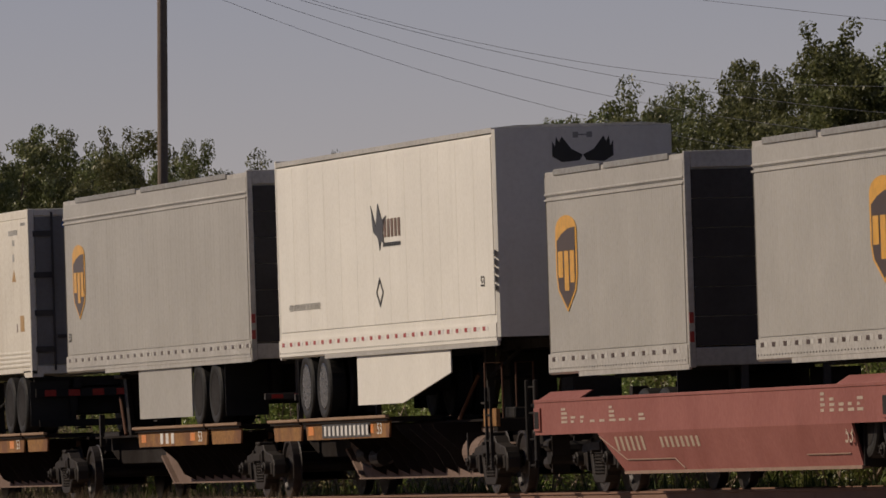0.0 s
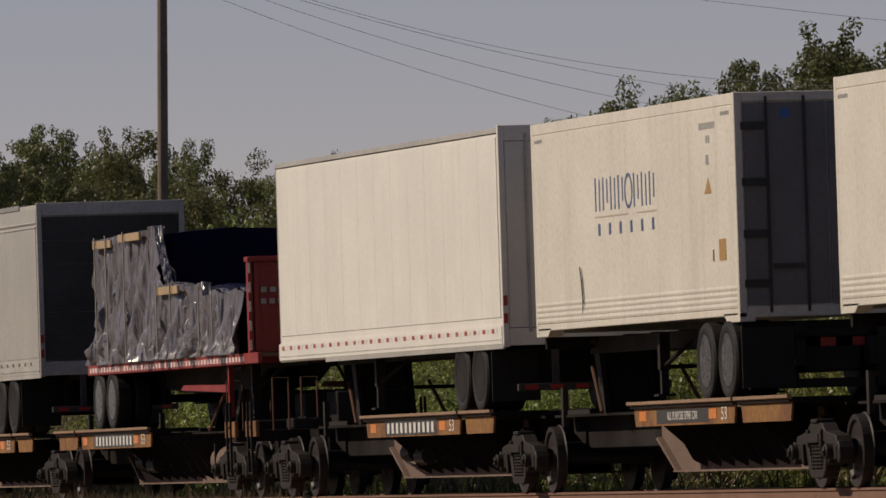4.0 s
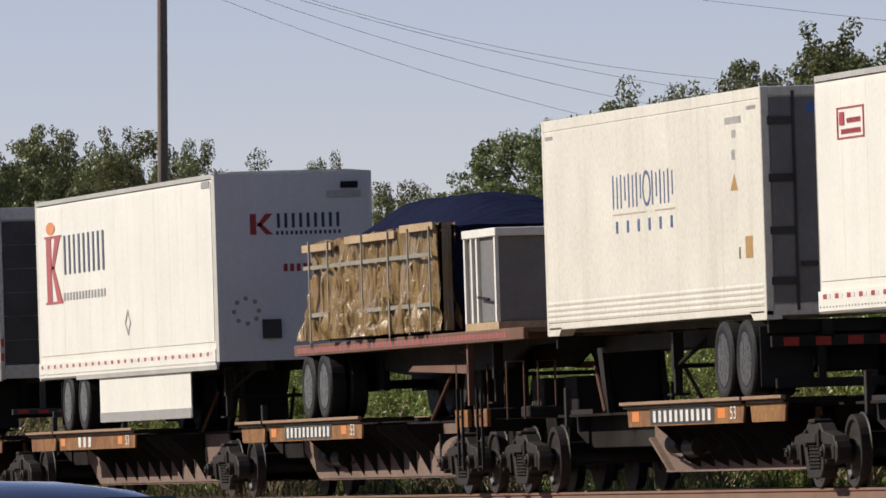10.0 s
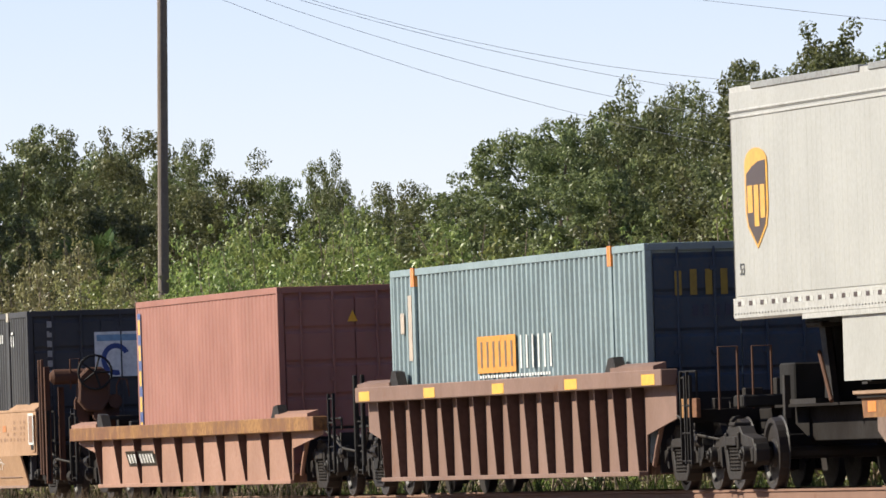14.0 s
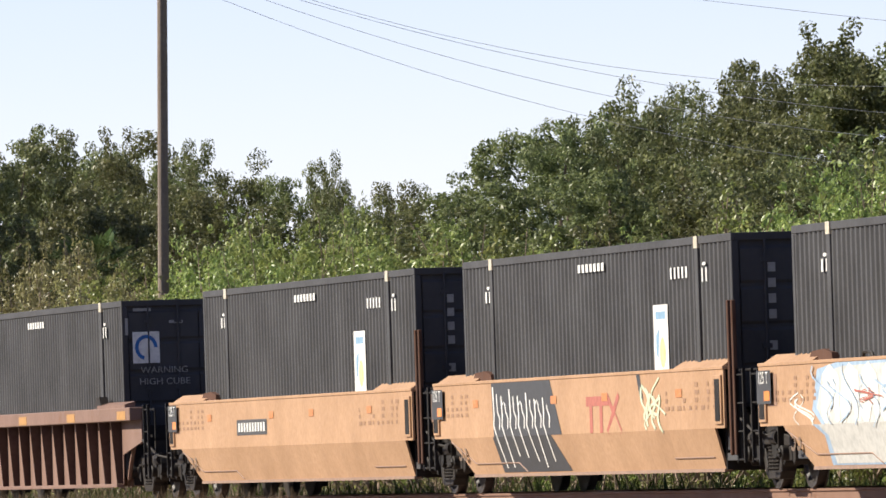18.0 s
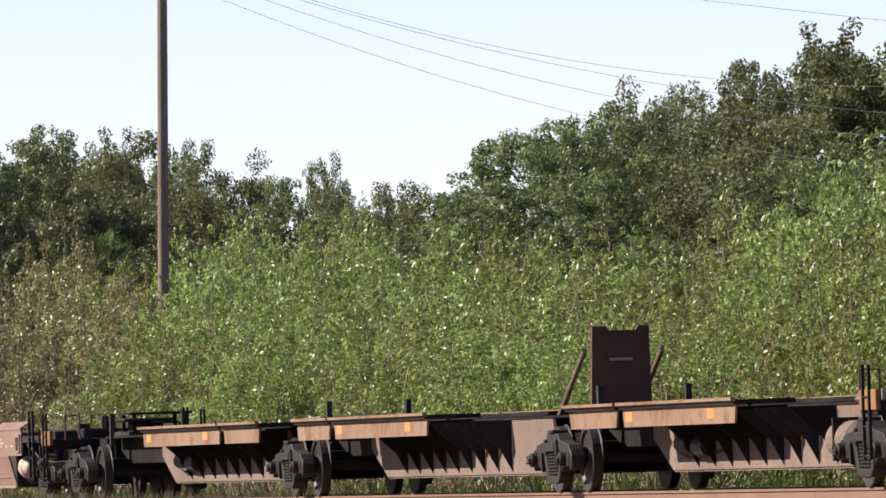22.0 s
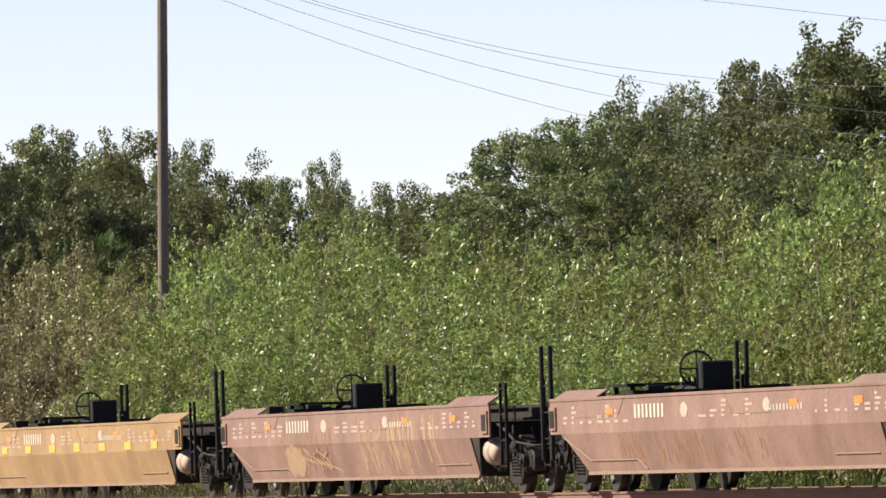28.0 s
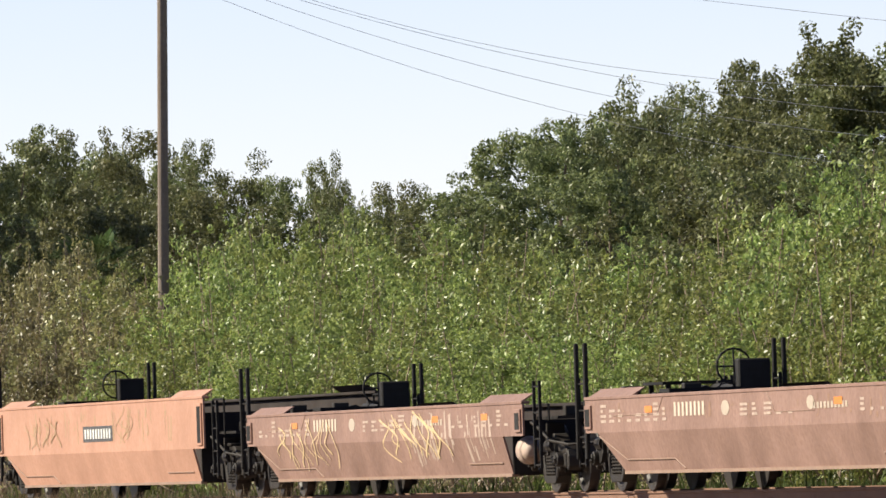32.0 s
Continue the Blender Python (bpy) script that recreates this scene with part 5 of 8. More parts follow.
T2 = smooth_well(-210.0, -192.3, -208.0, -192.9, 1.58, "tan", "tan smooth-sided well car with a dark and white spray-painted panel", -210.8, -191.2, front_truck=False, stands=0.85, stand_end=1, stand_at=(0.12, 0.36), box_end=0)
T3 = smooth_well(-230.3, -211.5, -228.4, -212.1, 1.54, "tan", "tan smooth-sided well car with a black number plate", -230.6, -210.8, front_truck=False, stands=0.85, stand_end=1, stand_at=(0.12, 0.36), box_end=0)
RW3 = ribbed_well(-253.74, -233.7, -252.1, -235.4, 1.52, "ribwell", "brown ribbed well car carrying a charcoal container", -253.6, -234.2, 16, "c_faded")
FEC = [(-335.3, -315.8), (-358.9, -339.1), (-382.05, -362.6), (-405.55, -385.95), (-428.7, -409.0), (-452.2, -432.5), (-475.8, -456.1)]
FEC_CARS = []
for a, b in FEC:
    FEC_CARS.append(smooth_well(a, b, a + 1.7, b - 1.35, 1.27, "mustard" if a == -428.7 else "brown", "empty %s smooth-sided well car with faded white markings" % ("mustard yellow" if a == -428.7 else "brown"), a + 0.25, b + 0.1, group="empty brown well cars"))
T4 = smooth_well(-498.3, -479.4, -496.6, -480.4, 1.62, "salmon", "empty faded salmon-pink smooth-sided well car with a black number plate", -498.0, -479.0)

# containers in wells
# navy end paint, kept extra dark to include the end's shade
M["navy_end_shaded"] = paint("container_end_navy_shaded", (0.035, 0.055, 0.085), 0.5, dirt=0.3)
K = []
for a, b in ((-189.08, -172.86), (-208.5, -192.3), (-228.0, -211.8), (-251.47, -235.14)):
    K.append(steel_container(a, b, 0.38, 3.29, M["black_box"], "charcoal corrugated high-cube container with white marking bars", (a + 1.9, b - 1.9)))
BLUE = steel_container(-142.25, -125.9, 0.38, 3.28, M["blue_box"], "pale blue corrugated container with an orange panel", (-140.6, -127.9), 0.30, depth=0.06, end=M["navy_end_shaded"])
RED = steel_container(-162.96, -151.1, 0.36, 3.24, M["red_box"], "dusty red corrugated container with a blue corner strip", (), 0.3, 1.22, depth=0.014)


# ---- ground, track ----
def ground_height(y):
    pts = ((-200, -0.95), (-9, -0.95), (-4.2, -0.35), (-2.6, -0.17), (2.6, -0.17), (4.6, -0.45), (9, -0.7), (400, -0.7))
    for (a, za), (b, zb) in zip(pts, pts[1:]):
        if y <= b:
            return za + (zb - za) * max(0, y - a) / (b - a)
    return pts[-1][1]


def ground_mat():
    m, t, ns, ls, b = node_mat("ground_soil_grass")
    big, mid, fine = noise_out(ns, ls, 0.15, 5), noise_out(ns, ls, 1.3, 6), noise_out(ns, ls, 22, 6)
    soil = mixc(ns, ls, ramp(ns, ls, fine, 0.3, 0.7), (0.13, 0.085, 0.06), (0.27, 0.19, 0.14))
    grass = mixc(ns, ls, ramp(ns, ls, fine, 0.3, 0.7), (0.05, 0.06, 0.02), (0.14, 0.13, 0.05))
    ls.new(mixc(ns, ls, ramp(ns, ls, mid, 0.42, 0.6), soil, grass), b.inputs["Base Color"])
    b.inputs["Roughness"].default_value = 0.95
    bp = ns.new("ShaderNodeBump")
    bp.inputs["Strength"].default_value, bp.inputs["Distance"].default_value = 0.6, 0.05
    ls.new(fine, bp.inputs["Height"])
    ls.new(bp.outputs[0], b.inputs["Normal"])
    return m


def ballast_mat():
    m, t, ns, ls, b = node_mat("ballast_stone")
    vor = ns.new("ShaderNodeTexVoronoi")
    tc = ns.new("ShaderNodeTexCoord")
    vor.inputs["Scale"].default_value = 16
    ls.new(tc.outputs["Object"], vor.inputs[0])
    ls.new(mixc(ns, ls, ramp(ns, ls, vor.outputs["Color"], 0.1, 0.9), (0.12, 0.082, 0.062), (0.28, 0.205, 0.155)), b.inputs["Base Color"])
    b.inputs["Roughness"].default_value = 0.95
    bp = ns.new("ShaderNodeBump")
    bp.inputs["Strength"].default_value, bp.inputs["Distance"].default_value = 0.9, 0.05
    ls.new(vor.outputs["Distance"], bp.inputs["Height"])
    ls.new(bp.outputs[0], b.inputs["Normal"])
    return m


M["ground"], M["ballast"] = ground_mat(), ballast_mat()
ys = [-1500, -400, -200, -100, -60, -40, -25, -15, -9, -7.5, -6, -4.2, -3.4, 3.4, 4.6, 6, 9, 14, 22, 40, 80, 200, 1500]
xs = [-3000, -1200, -700] + list(range(-500, 101, 20)) + [200, 400, 1200, 3000]
verts = [(x, y, ground_height(y) + (0 if abs(y) < 5 else 0.06 * noise.noise((x * 0.05, y * 0.1, 0)))) for x in xs for y in ys]
faces = [(i * len(ys) + j, (i + 1) * len(ys) + j, (i + 1) * len(ys) + j + 1, i * len(ys) + j + 1) for i in range(len(xs) - 1) for j in range(len(ys) - 1)]
me = bpy.data.meshes.new("ground")
me.from_pydata(verts, [], faces)
me.materials.append(M["ground"])
tagged(new("ground", me), "dry grassy soil beside a railway track", "ground", kind="structure")

bm = bmesh.new()
prism(bm, [(-3.5, -0.40), (-2.2, -0.15), (2.2, -0.15), (3.5, -0.40)], "x", -900, 900)
tagged(part("ballast", bm, M["ballast"], None), "brown crushed-stone ballast under the rails", "ballast", kind="structure")
M["railsteel"] = paint("rail_steel", (0.20, 0.11, 0.075), 0.7, 0.2, dirt=0.5, dirt_colour=(0.26, 0.16, 0.11), rust=0.4)
for s in (-1, 1):
    bm = bmesh.new()
    prism(bm, [(-0.075, -0.18), (0.075, -0.18), (0.075, -0.165), (0.012, -0.145), (0.012, -0.04), (0.036, -0.03), (0.036, 0.0), (-0.036, 0.0), (-0.036, -0.03), (-0.012, -0.04), (-0.012, -0.145), (-0.075, -0.165)], "x", -900, 900)
    r = tagged(part("rail", bm, M["railsteel"], None), "rusty steel railway rail", "rail", "rails", kind="structure")
    r.location.y = s * 0.755



# two short trailers in the red well car
pup_a, xp = van_trailer(115.2, 123.5, 1.60, 4.42, "silver", False, "short pale grey trailer with a gold shield emblem", (120.6, 121.8), None, None, False, deck=0.36)
pup_b, xq = van_trailer(127.2, 135.5, 1.60, 4.44, "silver", False, "short grey trailer with a gold shield emblem", (132.6, 133.8), None, None, False, deck=0.36)
SIDE = -1.295 - 0.007
for ob, L, cx, cz, w, h in ((pup_a, 8.3, -2.85, 3.12, 1.3, 1.32), (pup_b, 8.3, 2.5, 3.13, 1.3, 1.3), (ups_a, 16.2, -6.7, 3.68, 1.15, 1.26), (ups_b, 16.2, -6.83, 3.72, 1.2, 1.3), (ups_c, 16.25, -6.72, 3.69, 1.2, 1.28)):
    parcel_shield(ob, cx, cz, w, h, SIDE)
for ob, x, z in ((ups_b, -7.6, 2.86), (ups_c, -7.6, 2.80), (ups_a, -7.7, 2.75), (raven, 6.92, 2.99)):
    words("length_mark", "53", 0.21, M["c_black"], ob, (x, SIDE - 0.003, z), 1.3)

# bird emblem and lettering bars on the first white trailer
bird = [(-0.55, 4.25), (-0.30, 3.70), (-0.18, 4.30), (0.02, 3.85), (0.25, 3.95), (0.05, 3.55), (0.12, 3.20), (-0.05, 3.30), (-0.12, 3.05), (-0.22, 3.40), (-0.45, 3.55)]
part("bird_emblem", flat([[(a * 1.35 + 0.1, 3.6 + (b - 3.05) * 0.56) for a, b in bird]], SIDE), M["c_black"], raven, "black emblem of a bird in flight")
part("name_marking", flat(bars(0.2, 1.45, 3.79, 4.05, 5, 0.6), SIDE), M["c_cocoa"], raven, "brown lettering bars")
part("small_marking", flat(bars(0.15, 1.42, 3.65, 3.71, 10, 0.6), SIDE), M["c_black"], raven)
part("diamond_outline", flat([[(-0.16, 3.21), (0.1, 2.99), (0.04, 2.99), (-0.16, 3.15)], [(-0.16, 3.21), (-0.16, 3.15), (-0.36, 2.99), (-0.42, 2.99)],
                             [(-0.16, 2.77), (-0.16, 2.83), (0.04, 2.99), (0.1, 2.99)], [(-0.16, 2.77), (-0.42, 2.99), (-0.36, 2.99), (-0.16, 2.83)]], SIDE), M["c_black"], raven, "black diamond outline")
words("motto", "OUR DRIVERS MAKE THE DIFFERENCE", 0.14, M["c_grey"], raven, (-5.75, SIDE - 0.003, 2.88), 1.0)
part("fleet_number_bar", flat([rect(7.70, 7.80, 2.85 + k * 0.12, 2.94 + k * 0.12) for k in range(5)], SIDE), M["c_black"], raven)


wing = [(0, 4.72), (0.16, 4.80), (0.30, 4.98), (0.34, 4.90), (0.38, 4.98), (0.40, 4.84), (0.44, 4.92), (0.44, 4.70), (0.30, 4.62), (0.05, 4.64)]
xe = 7.8
part("wing_emblem", end_flat([[(0.0 + a, b) for a, b in wing], [(0.0 - a, b) for a, b in wing][::-1]], xe), M["c_black"], raven, "black spread wings on the front wall")
part("maker_mark", end_flat([rect(-0.14, -0.06, 4.96, 5.04), rect(0.06, 0.14, 4.96, 5.04), rect(-0.06, 0.06, 4.99, 5.01)], xe), M["c_grey"], raven)

# small boxed emblem on the second white trailer
part("boxed_emblem", flat([rect(-7.08, -5.74, 4.65, 4.67), rect(-7.08, -5.74, 4.28, 4.30), rect(-7.08, -7.03, 4.30, 4.65), rect(-5.79, -5.74, 4.30, 4.65)]
                          + bars(-6.6, -5.9, 4.47, 4.53, 6) + bars(-6.9, -5.9, 4.34, 4.40, 9) + [rect(-6.95, -6.72, 4.45, 4.61)], SIDE), M["c_red"], white_b, "red outlined emblem box")
part("star_outline", flat([[(-0.75, 2.95), (-0.68, 2.95), (-0.35, 2.55), (-0.42, 2.55)], [(-0.35, 2.95), (-0.28, 2.95), (-0.68, 2.50), (-0.75, 2.50)],
                          [(-0.72, 2.6), (-0.68, 2.6), (-0.52, 2.98), (-0.56, 2.98)], [(-0.52, 2.98), (-0.48, 2.98), (-0.32, 2.6), (-0.36, 2.6)]], SIDE), M["c_grey"], white_b, "thin grey star outline")

# red and dark lettering bars on the third white trailer
KX = -7.15
part("emblem_bar", flat([rect(KX + 0.15, KX + 0.62, 3.40, 4.48), [(KX + 0.62, 3.95), (KX + 1.0, 4.48), (KX + 1.5, 4.48), (KX + 0.85, 3.95)], [(KX + 0.62, 4.0), (KX + 0.85, 4.0), (KX + 1.6, 3.40), (KX + 1.1, 3.40)],
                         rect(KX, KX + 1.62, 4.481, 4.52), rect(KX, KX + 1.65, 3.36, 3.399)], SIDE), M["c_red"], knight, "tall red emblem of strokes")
part("emblem_head", flat([ellipse(KX + 0.6, 4.65, 0.42, 0.11, 12)], SIDE), M["c_orange"], knight, "orange blob over the emblem")
part("name_marking", flat(bars(-5.45, -1.4, 3.84, 4.50, 9, 0.36), SIDE), M["c_navy"], knight, "dark blue lettering bars")
part("small_marking", flat(bars(-5.5, -1.45, 3.40, 3.53, 14, 0.45), SIDE), M["c_grey"], knight, "grey lettering bars")
part("diamond_outline", flat([[(0.44, 3.14), (0.7, 2.92), (0.64, 2.92), (0.44, 3.08)], [(0.44, 3.14), (0.44, 3.08), (0.24, 2.92), (0.18, 2.92)], [(0.44, 2.70), (0.44, 2.76), (0.64, 2.92), (0.7, 2.92)], [(0.44, 2.70), (0.18, 2.92), (0.24, 2.92), (0.44, 2.76)]], SIDE), M["c_grey"], knight)
part("corner_label", flat([rect(7.15, 7.8, 4.92, 5.03)], SIDE), M["c_grey"], knight)
xe = 8.015
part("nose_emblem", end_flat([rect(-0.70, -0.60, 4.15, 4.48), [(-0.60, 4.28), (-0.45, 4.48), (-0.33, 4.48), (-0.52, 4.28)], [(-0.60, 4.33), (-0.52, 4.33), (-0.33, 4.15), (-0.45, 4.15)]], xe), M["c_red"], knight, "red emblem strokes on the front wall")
part("nose_marking", end_flat(bars(-0.30, 0.78, 4.25, 4.48, 9, 0.4) + bars(-0.30, 0.78, 4.14, 4.20, 14, 0.5), xe), M["c_navy"], knight, "dark lettering bars on the front wall")
part("nose_number", end_flat(bars(-0.2, 0.33, 3.56, 3.68, 5, 0.6), xe), M["c_red"], knight)
part("nose_vent", end_flat([rect(0.55, 1.10, 4.72, 4.82)], xe, 0.03), M["rail"], knight)
bm = bmesh.new()
box(bm, xe - 0.001, xe + 0.05, 0.78, 1.05, 4.86, 4.96)
part("marker_lamp_box", bm, M["dark"], knight)
part("nose_ring", end_flat([ellipse(-0.8 + 0.2 * math.cos(k), 2.95 + 0.2 * math.sin(k), 0.04, 0.04, 6) for k in (0, 0.8, 1.6, 2.4, 3.2, 4.0, 4.8, 5.6)], xe), M["c_grey"], knight)

# markings on the containers in the wells
for k, (t, x0) in enumerate(K):
    yl, L = -1.295 - 0.004, -2 * x0
    part("code_marking", flat(bars(-0.75, 0.9, 2.97, 3.08, 7, 0.6), yl), M["c_white"], t, "white code bars")
    px_ = 4.65 if k < 3 else -5.8
    part("number_marking", flat(bars(px_, px_ + 1.08, 2.77, 2.92, 5, 0.4), yl), M["c_white"], t, "white number bars")
    part("post_marking", flat(bars(-6.66, -6.2, 2.68, 2.84, 2, 0.4) + bars(6.4, 6.84, 2.70, 2.88, 2, 0.3) + [ellipse(-6.4, 2.89, 0.09, 0.025, 8), ellipse(6.62, 2.93, 0.09, 0.025, 8)], yl), M["c_white"], t)
    pw = 3.62 if k < 3 else -4.76
    part("poster", flat([rect(pw + 0.06, pw + 0.88, 1.3, 2.45)], yl), M["c_white"], t, "tall white sticker")
    part("poster_print", flat([rect(pw + 0.2, pw + 0.75, 2.26, 2.36), [(pw + 0.2, 2.05), (pw + 0.4, 2.15), (pw + 0.3, 1.75), (pw + 0.2, 1.8)]], yl - 0.004, 0.003), M["c_poster_blue"], t, "blue shapes on the sticker")
    part("poster_patch", flat([ellipse(pw + 0.55, 1.82, 0.16, 0.2, 12), rect(pw + 0.3, pw + 0.7, 1.45, 1.52)], yl - 0.004, 0.003), M["c_poster_cream"], t, "yellow shapes on the sticker")
    xe = L / 2 + 0.0
    if k == 0:
        part("end_sticker", end_flat([rect(-0.12, 0.92, 2.12, 2.90)], xe), M["c_white"], t, "large white sticker on the end")
        part("end_stroke", end_flat([rect(-0.08, 0.80, 2.74, 2.85)], xe + 0.004, 0.003), M["c_poster_blue"], t, "blue stroke across the sticker")
        part("end_ring", end_flat([[(0.25 + 0.26 * math.cos(a), 2.42 + 0.28 * math.sin(a)) for a in [0.5 + k2 * 0.28 for k2 in range(17)]] + [(0.25 + 0.17 * math.cos(a), 2.42 + 0.19 * math.sin(a)) for a in [0.5 + k2 * 0.28 for k2 in range(16, -1, -1)]]], xe + 0.004, 0.003), M["c_deep_blue"], t, "dark blue ring emblem")
        part("end_code", end_flat([rect(-0.95, -0.85, 3.0 - j * 0.17, 3.11 - j * 0.17) for j in range(6)], xe), M["c_grey"], t, "grey code bars down the end")
    elif k == 3:
        part("end_sticker", end_flat([rect(-1.12, -0.67, 2.25, 2.77)], xe), M["c_white"], t, "square white sticker on the end")
        part("end_ring", end_flat([ring for ring in ([(-0.895 + 0.19 * math.cos(a), 2.51 + 0.21 * math.sin(a)) for a in [k2 * 0.32 for k2 in range(15)]] + [(-0.895 + 0.13 * math.cos(a), 2.51 + 0.15 * math.sin(a)) for a in [k2 * 0.32 for k2 in range(14, -1, -1)]],)], xe + 0.004, 0.003), M["c_bright_blue"], t, "blue ring emblem")
        words("warning", "WARNING", 0.15, M["c_grey"], t, (xe + 0.012, -0.6, 2.13), 1.1, "end")
        words("warning", "HIGH CUBE", 0.15, M["c_grey"], t, (xe + 0.012, -0.6, 1.94), 1.1, "end")
        part("end_lettering", end_flat([rect(-1.1, -0.8, 3.11, 3.16), rect(-1.24, -1.19, 2.72, 3.0), rect(-0.5, -0.27, 2.9, 2.95)], xe), M["c_grey"], t)
    else:
        part("end_code", end_flat([rect(-0.82, -0.72, 2.78 - j * 0.2, 2.9 - j * 0.2) for j in range(4)] + [rect(-0.82, -0.72, 1.78 - j * 0.2, 1.9 - j * 0.2) for j in range(3)], xe), M["c_grey"], t, "grey code bars down the end")

bt, bx = BLUE
yl = -1.295 - 0.004
part("orange_panel", flat([rect(-2.3, 0.2, 1.70, 2.22)], yl), M["c_orange2"], bt, "orange lettering panel")
part("panel_marking", flat(bars(-2.2, 0.15, 1.78, 2.14, 6, 0.3), yl - 0.004, 0.003), M["c_shade"], bt, "dark bars on the orange panel")
part("outline_marking", flat(bars(0.35, 2.6, 1.74, 2.2, 6, 0.22), yl), M["c_white"], bt, "white outlined lettering bars")
part("under_line", flat(bars(-2.2, 2.4, 1.63, 1.67, 26, 0.6), yl), M["c_white"], bt)
part("side_label", flat([rect(bx + 0.7, bx + 0.95, 2.35, 2.65), rect(bx + 1.25, bx + 1.5, 1.95, 2.9)], yl), M["c_cream"], bt)
for f in (-140.6, -127.9):
    bm = bmesh.new()
    box(bm, f + 134.075 - 0.11, f + 134.075 + 0.11, -1.295 - 0.02, -1.25, 3.02, 3.29)
    part("red_flag", bm, M["c_orange"], bt, "red-painted corner casting")
part("end_marking", end_flat(bars(-0.95, 0.3, 2.58, 2.92, 6, 0.45), -bx), M["c_mustard"], bt, "mustard lettering bars on the end")
part("end_small_marking", end_flat(bars(-0.7, 0.2, 2.3, 2.45, 6, 0.45), -bx), M["c_navy"], bt)
rt, rx = RED
part("blue_strip", flat([rect(rx + 0.14, rx + 0.42, 0.5, 3.05)], -1.224), M["c_deep_blue"], rt, "blue strip beside the corner")
part("strip_marking", flat([rect(rx + 0.19, rx + 0.38, 2.7 - 0.42 * j, 2.95 - 0.42 * j) for j in range(6)], -1.228, 0.003), M["c_yellow"], rt, "yellow bars on the blue strip")
part("end_triangle", end_flat([[(-0.12, 2.68), (0.04, 2.68), (-0.04, 2.86)]], -rx), M["c_yellow"], rt, "yellow warning triangle")


# ---- markings on the well cars ----
def on_side(z):
    return -(1.45 - max(0.0, 0.15 * (0.80 - z) / 0.53))


def marks(parent, name, polys, material, label="", lift=0.005, kind="", step=0.0):
    """Markings that lie on a folded side: polygons in (x, z)."""
    bm = bmesh.new()
    for i, p in enumerate(polys):
        lo = [bm.verts.new((a, on_side(b) - lift - step * i, b)) for a, b in p]
        bm.faces.new(lo)
    ob = part(name, bm, material, parent, label)
    return tagged(ob, kind=kind)


def stroke(pts, w):
    out, back = [], []
    for i, (a, b) in enumerate(pts):
        p, q = pts[max(0, i - 1)], pts[min(len(pts) - 1, i + 1)]
        d = math.hypot(q[0] - p[0], q[1] - p[1]) or 1
        n = (-(q[1] - p[1]) / d * w, (q[0] - p[0]) / d * w * 0.45)
        out.append((a + n[0], b + n[1]))
        back.append((a - n[0], b - n[1]))
    return [[out[i], out[i + 1], back[i + 1], back[i]] for i in range(len(pts) - 1)]


def scribble(parent, x0, x1, z0, z1, n, material, label, seed, w=0.05, lean=0.3):
    rng = random.Random(seed)
    polys = []
    for k in range(n):
        x = x0 + (x1 - x0) * (k + rng.random() * 0.6) / n
        za, zb = z0 + (z1 - z0) * rng.uniform(0, 0.35), z1 - (z1 - z0) * rng.uniform(0, 0.35)
        ph, amp = rng.uniform(0, 6), rng.uniform(0.1, 0.5)
        pts = []
        for i in range(9):
            f = i / 8
            z = za + (zb - za) * f
            pts.append((x + amp * math.sin(ph + f * 5) - lean * f, z))
        polys += stroke(pts, w * rng.uniform(0.6, 1.5))
    return marks(parent, "spray_paint", polys, material, label, 0.005 + 0.003 * (seed % 3), "stuff", 0.00008)


def wash(parent, x0, x1, z0, z1, n, material, label, seed):
    """Many thin uneven runs of faded paint, each on one side of the fold."""
    r = random.Random(seed)
    polys = []
    for k in range(n):
        a, w, lean = r.uniform(x0, x1), r.uniform(0.03, 0.16), r.uniform(-0.1, 0.35)
        lo, hi = sorted((r.uniform(z0, z1), r.uniform(z0, z1)))
        for p, q in ((lo, min(hi, 0.798)), (max(lo, 0.802), hi)):
            if q - p > 0.03:
                polys.append([(a + lean * (1 - (p - z0)), p), (a + w * r.uniform(0.4, 1.2) + lean * (1 - (p - z0)), p + 0.02 * r.random()), (a + w + lean * (1 - (q - z0)), q), (a + w * 0.3 + lean * (1 - (q - z0)), q - 0.02 * r.random())])
    return marks(parent, "spray_paint", polys, material, label, 0.0022, "stuff", 0.00001)


def blob(cx, cz, rx, rz, seed, n=26):
    rng = random.Random(seed)
    return [(cx + rx * (0.8 + 0.3 * rng.random()) * math.cos(2 * math.pi * k / n), cz + rz * (0.8 + 0.3 * rng.random()) * math.sin(2 * math.pi * k / n)) for k in range(n)]


def split_fold(poly):
    """Keeps a patch on the two planes of the side by cutting it at the fold."""
    hi = [(a, max(b, 0.80)) for a, b in poly]
    lo = [(a, min(b, 0.80)) for a, b in poly]
    return [hi, lo]


def plate(parent, x0, x1, z0, z1, n=10):
    marks(parent, "number_plate", [rect(x0, x1, z0, z1)], M["c_black"], "black number plate field")
    marks(parent, "number_marking", bars(x0 + 0.1, x1 - 0.1, z0 + 0.05, z1 - 0.05, n, 0.55), M["c_white"], "white number bars", 0.010)


def fine_print(parent, x0, x1, z0, z1, material, seed, n=5):
    rng = random.Random(seed)
    polys = []
    for k in range(n):
        a = x0 + (x1 - x0) * k / n
        rows_ = rng.randint(1, 4)
        for r in range(rows_):
            z = z0 + (z1 - z0) * r / 4
            polys.append(rect(a, a + (x1 - x0) / n * rng.uniform(0.25, 0.7), z, z + (z1 - z0) * 0.14))
    marks(parent, "fine_marking", polys, material, "faded small marking bars")


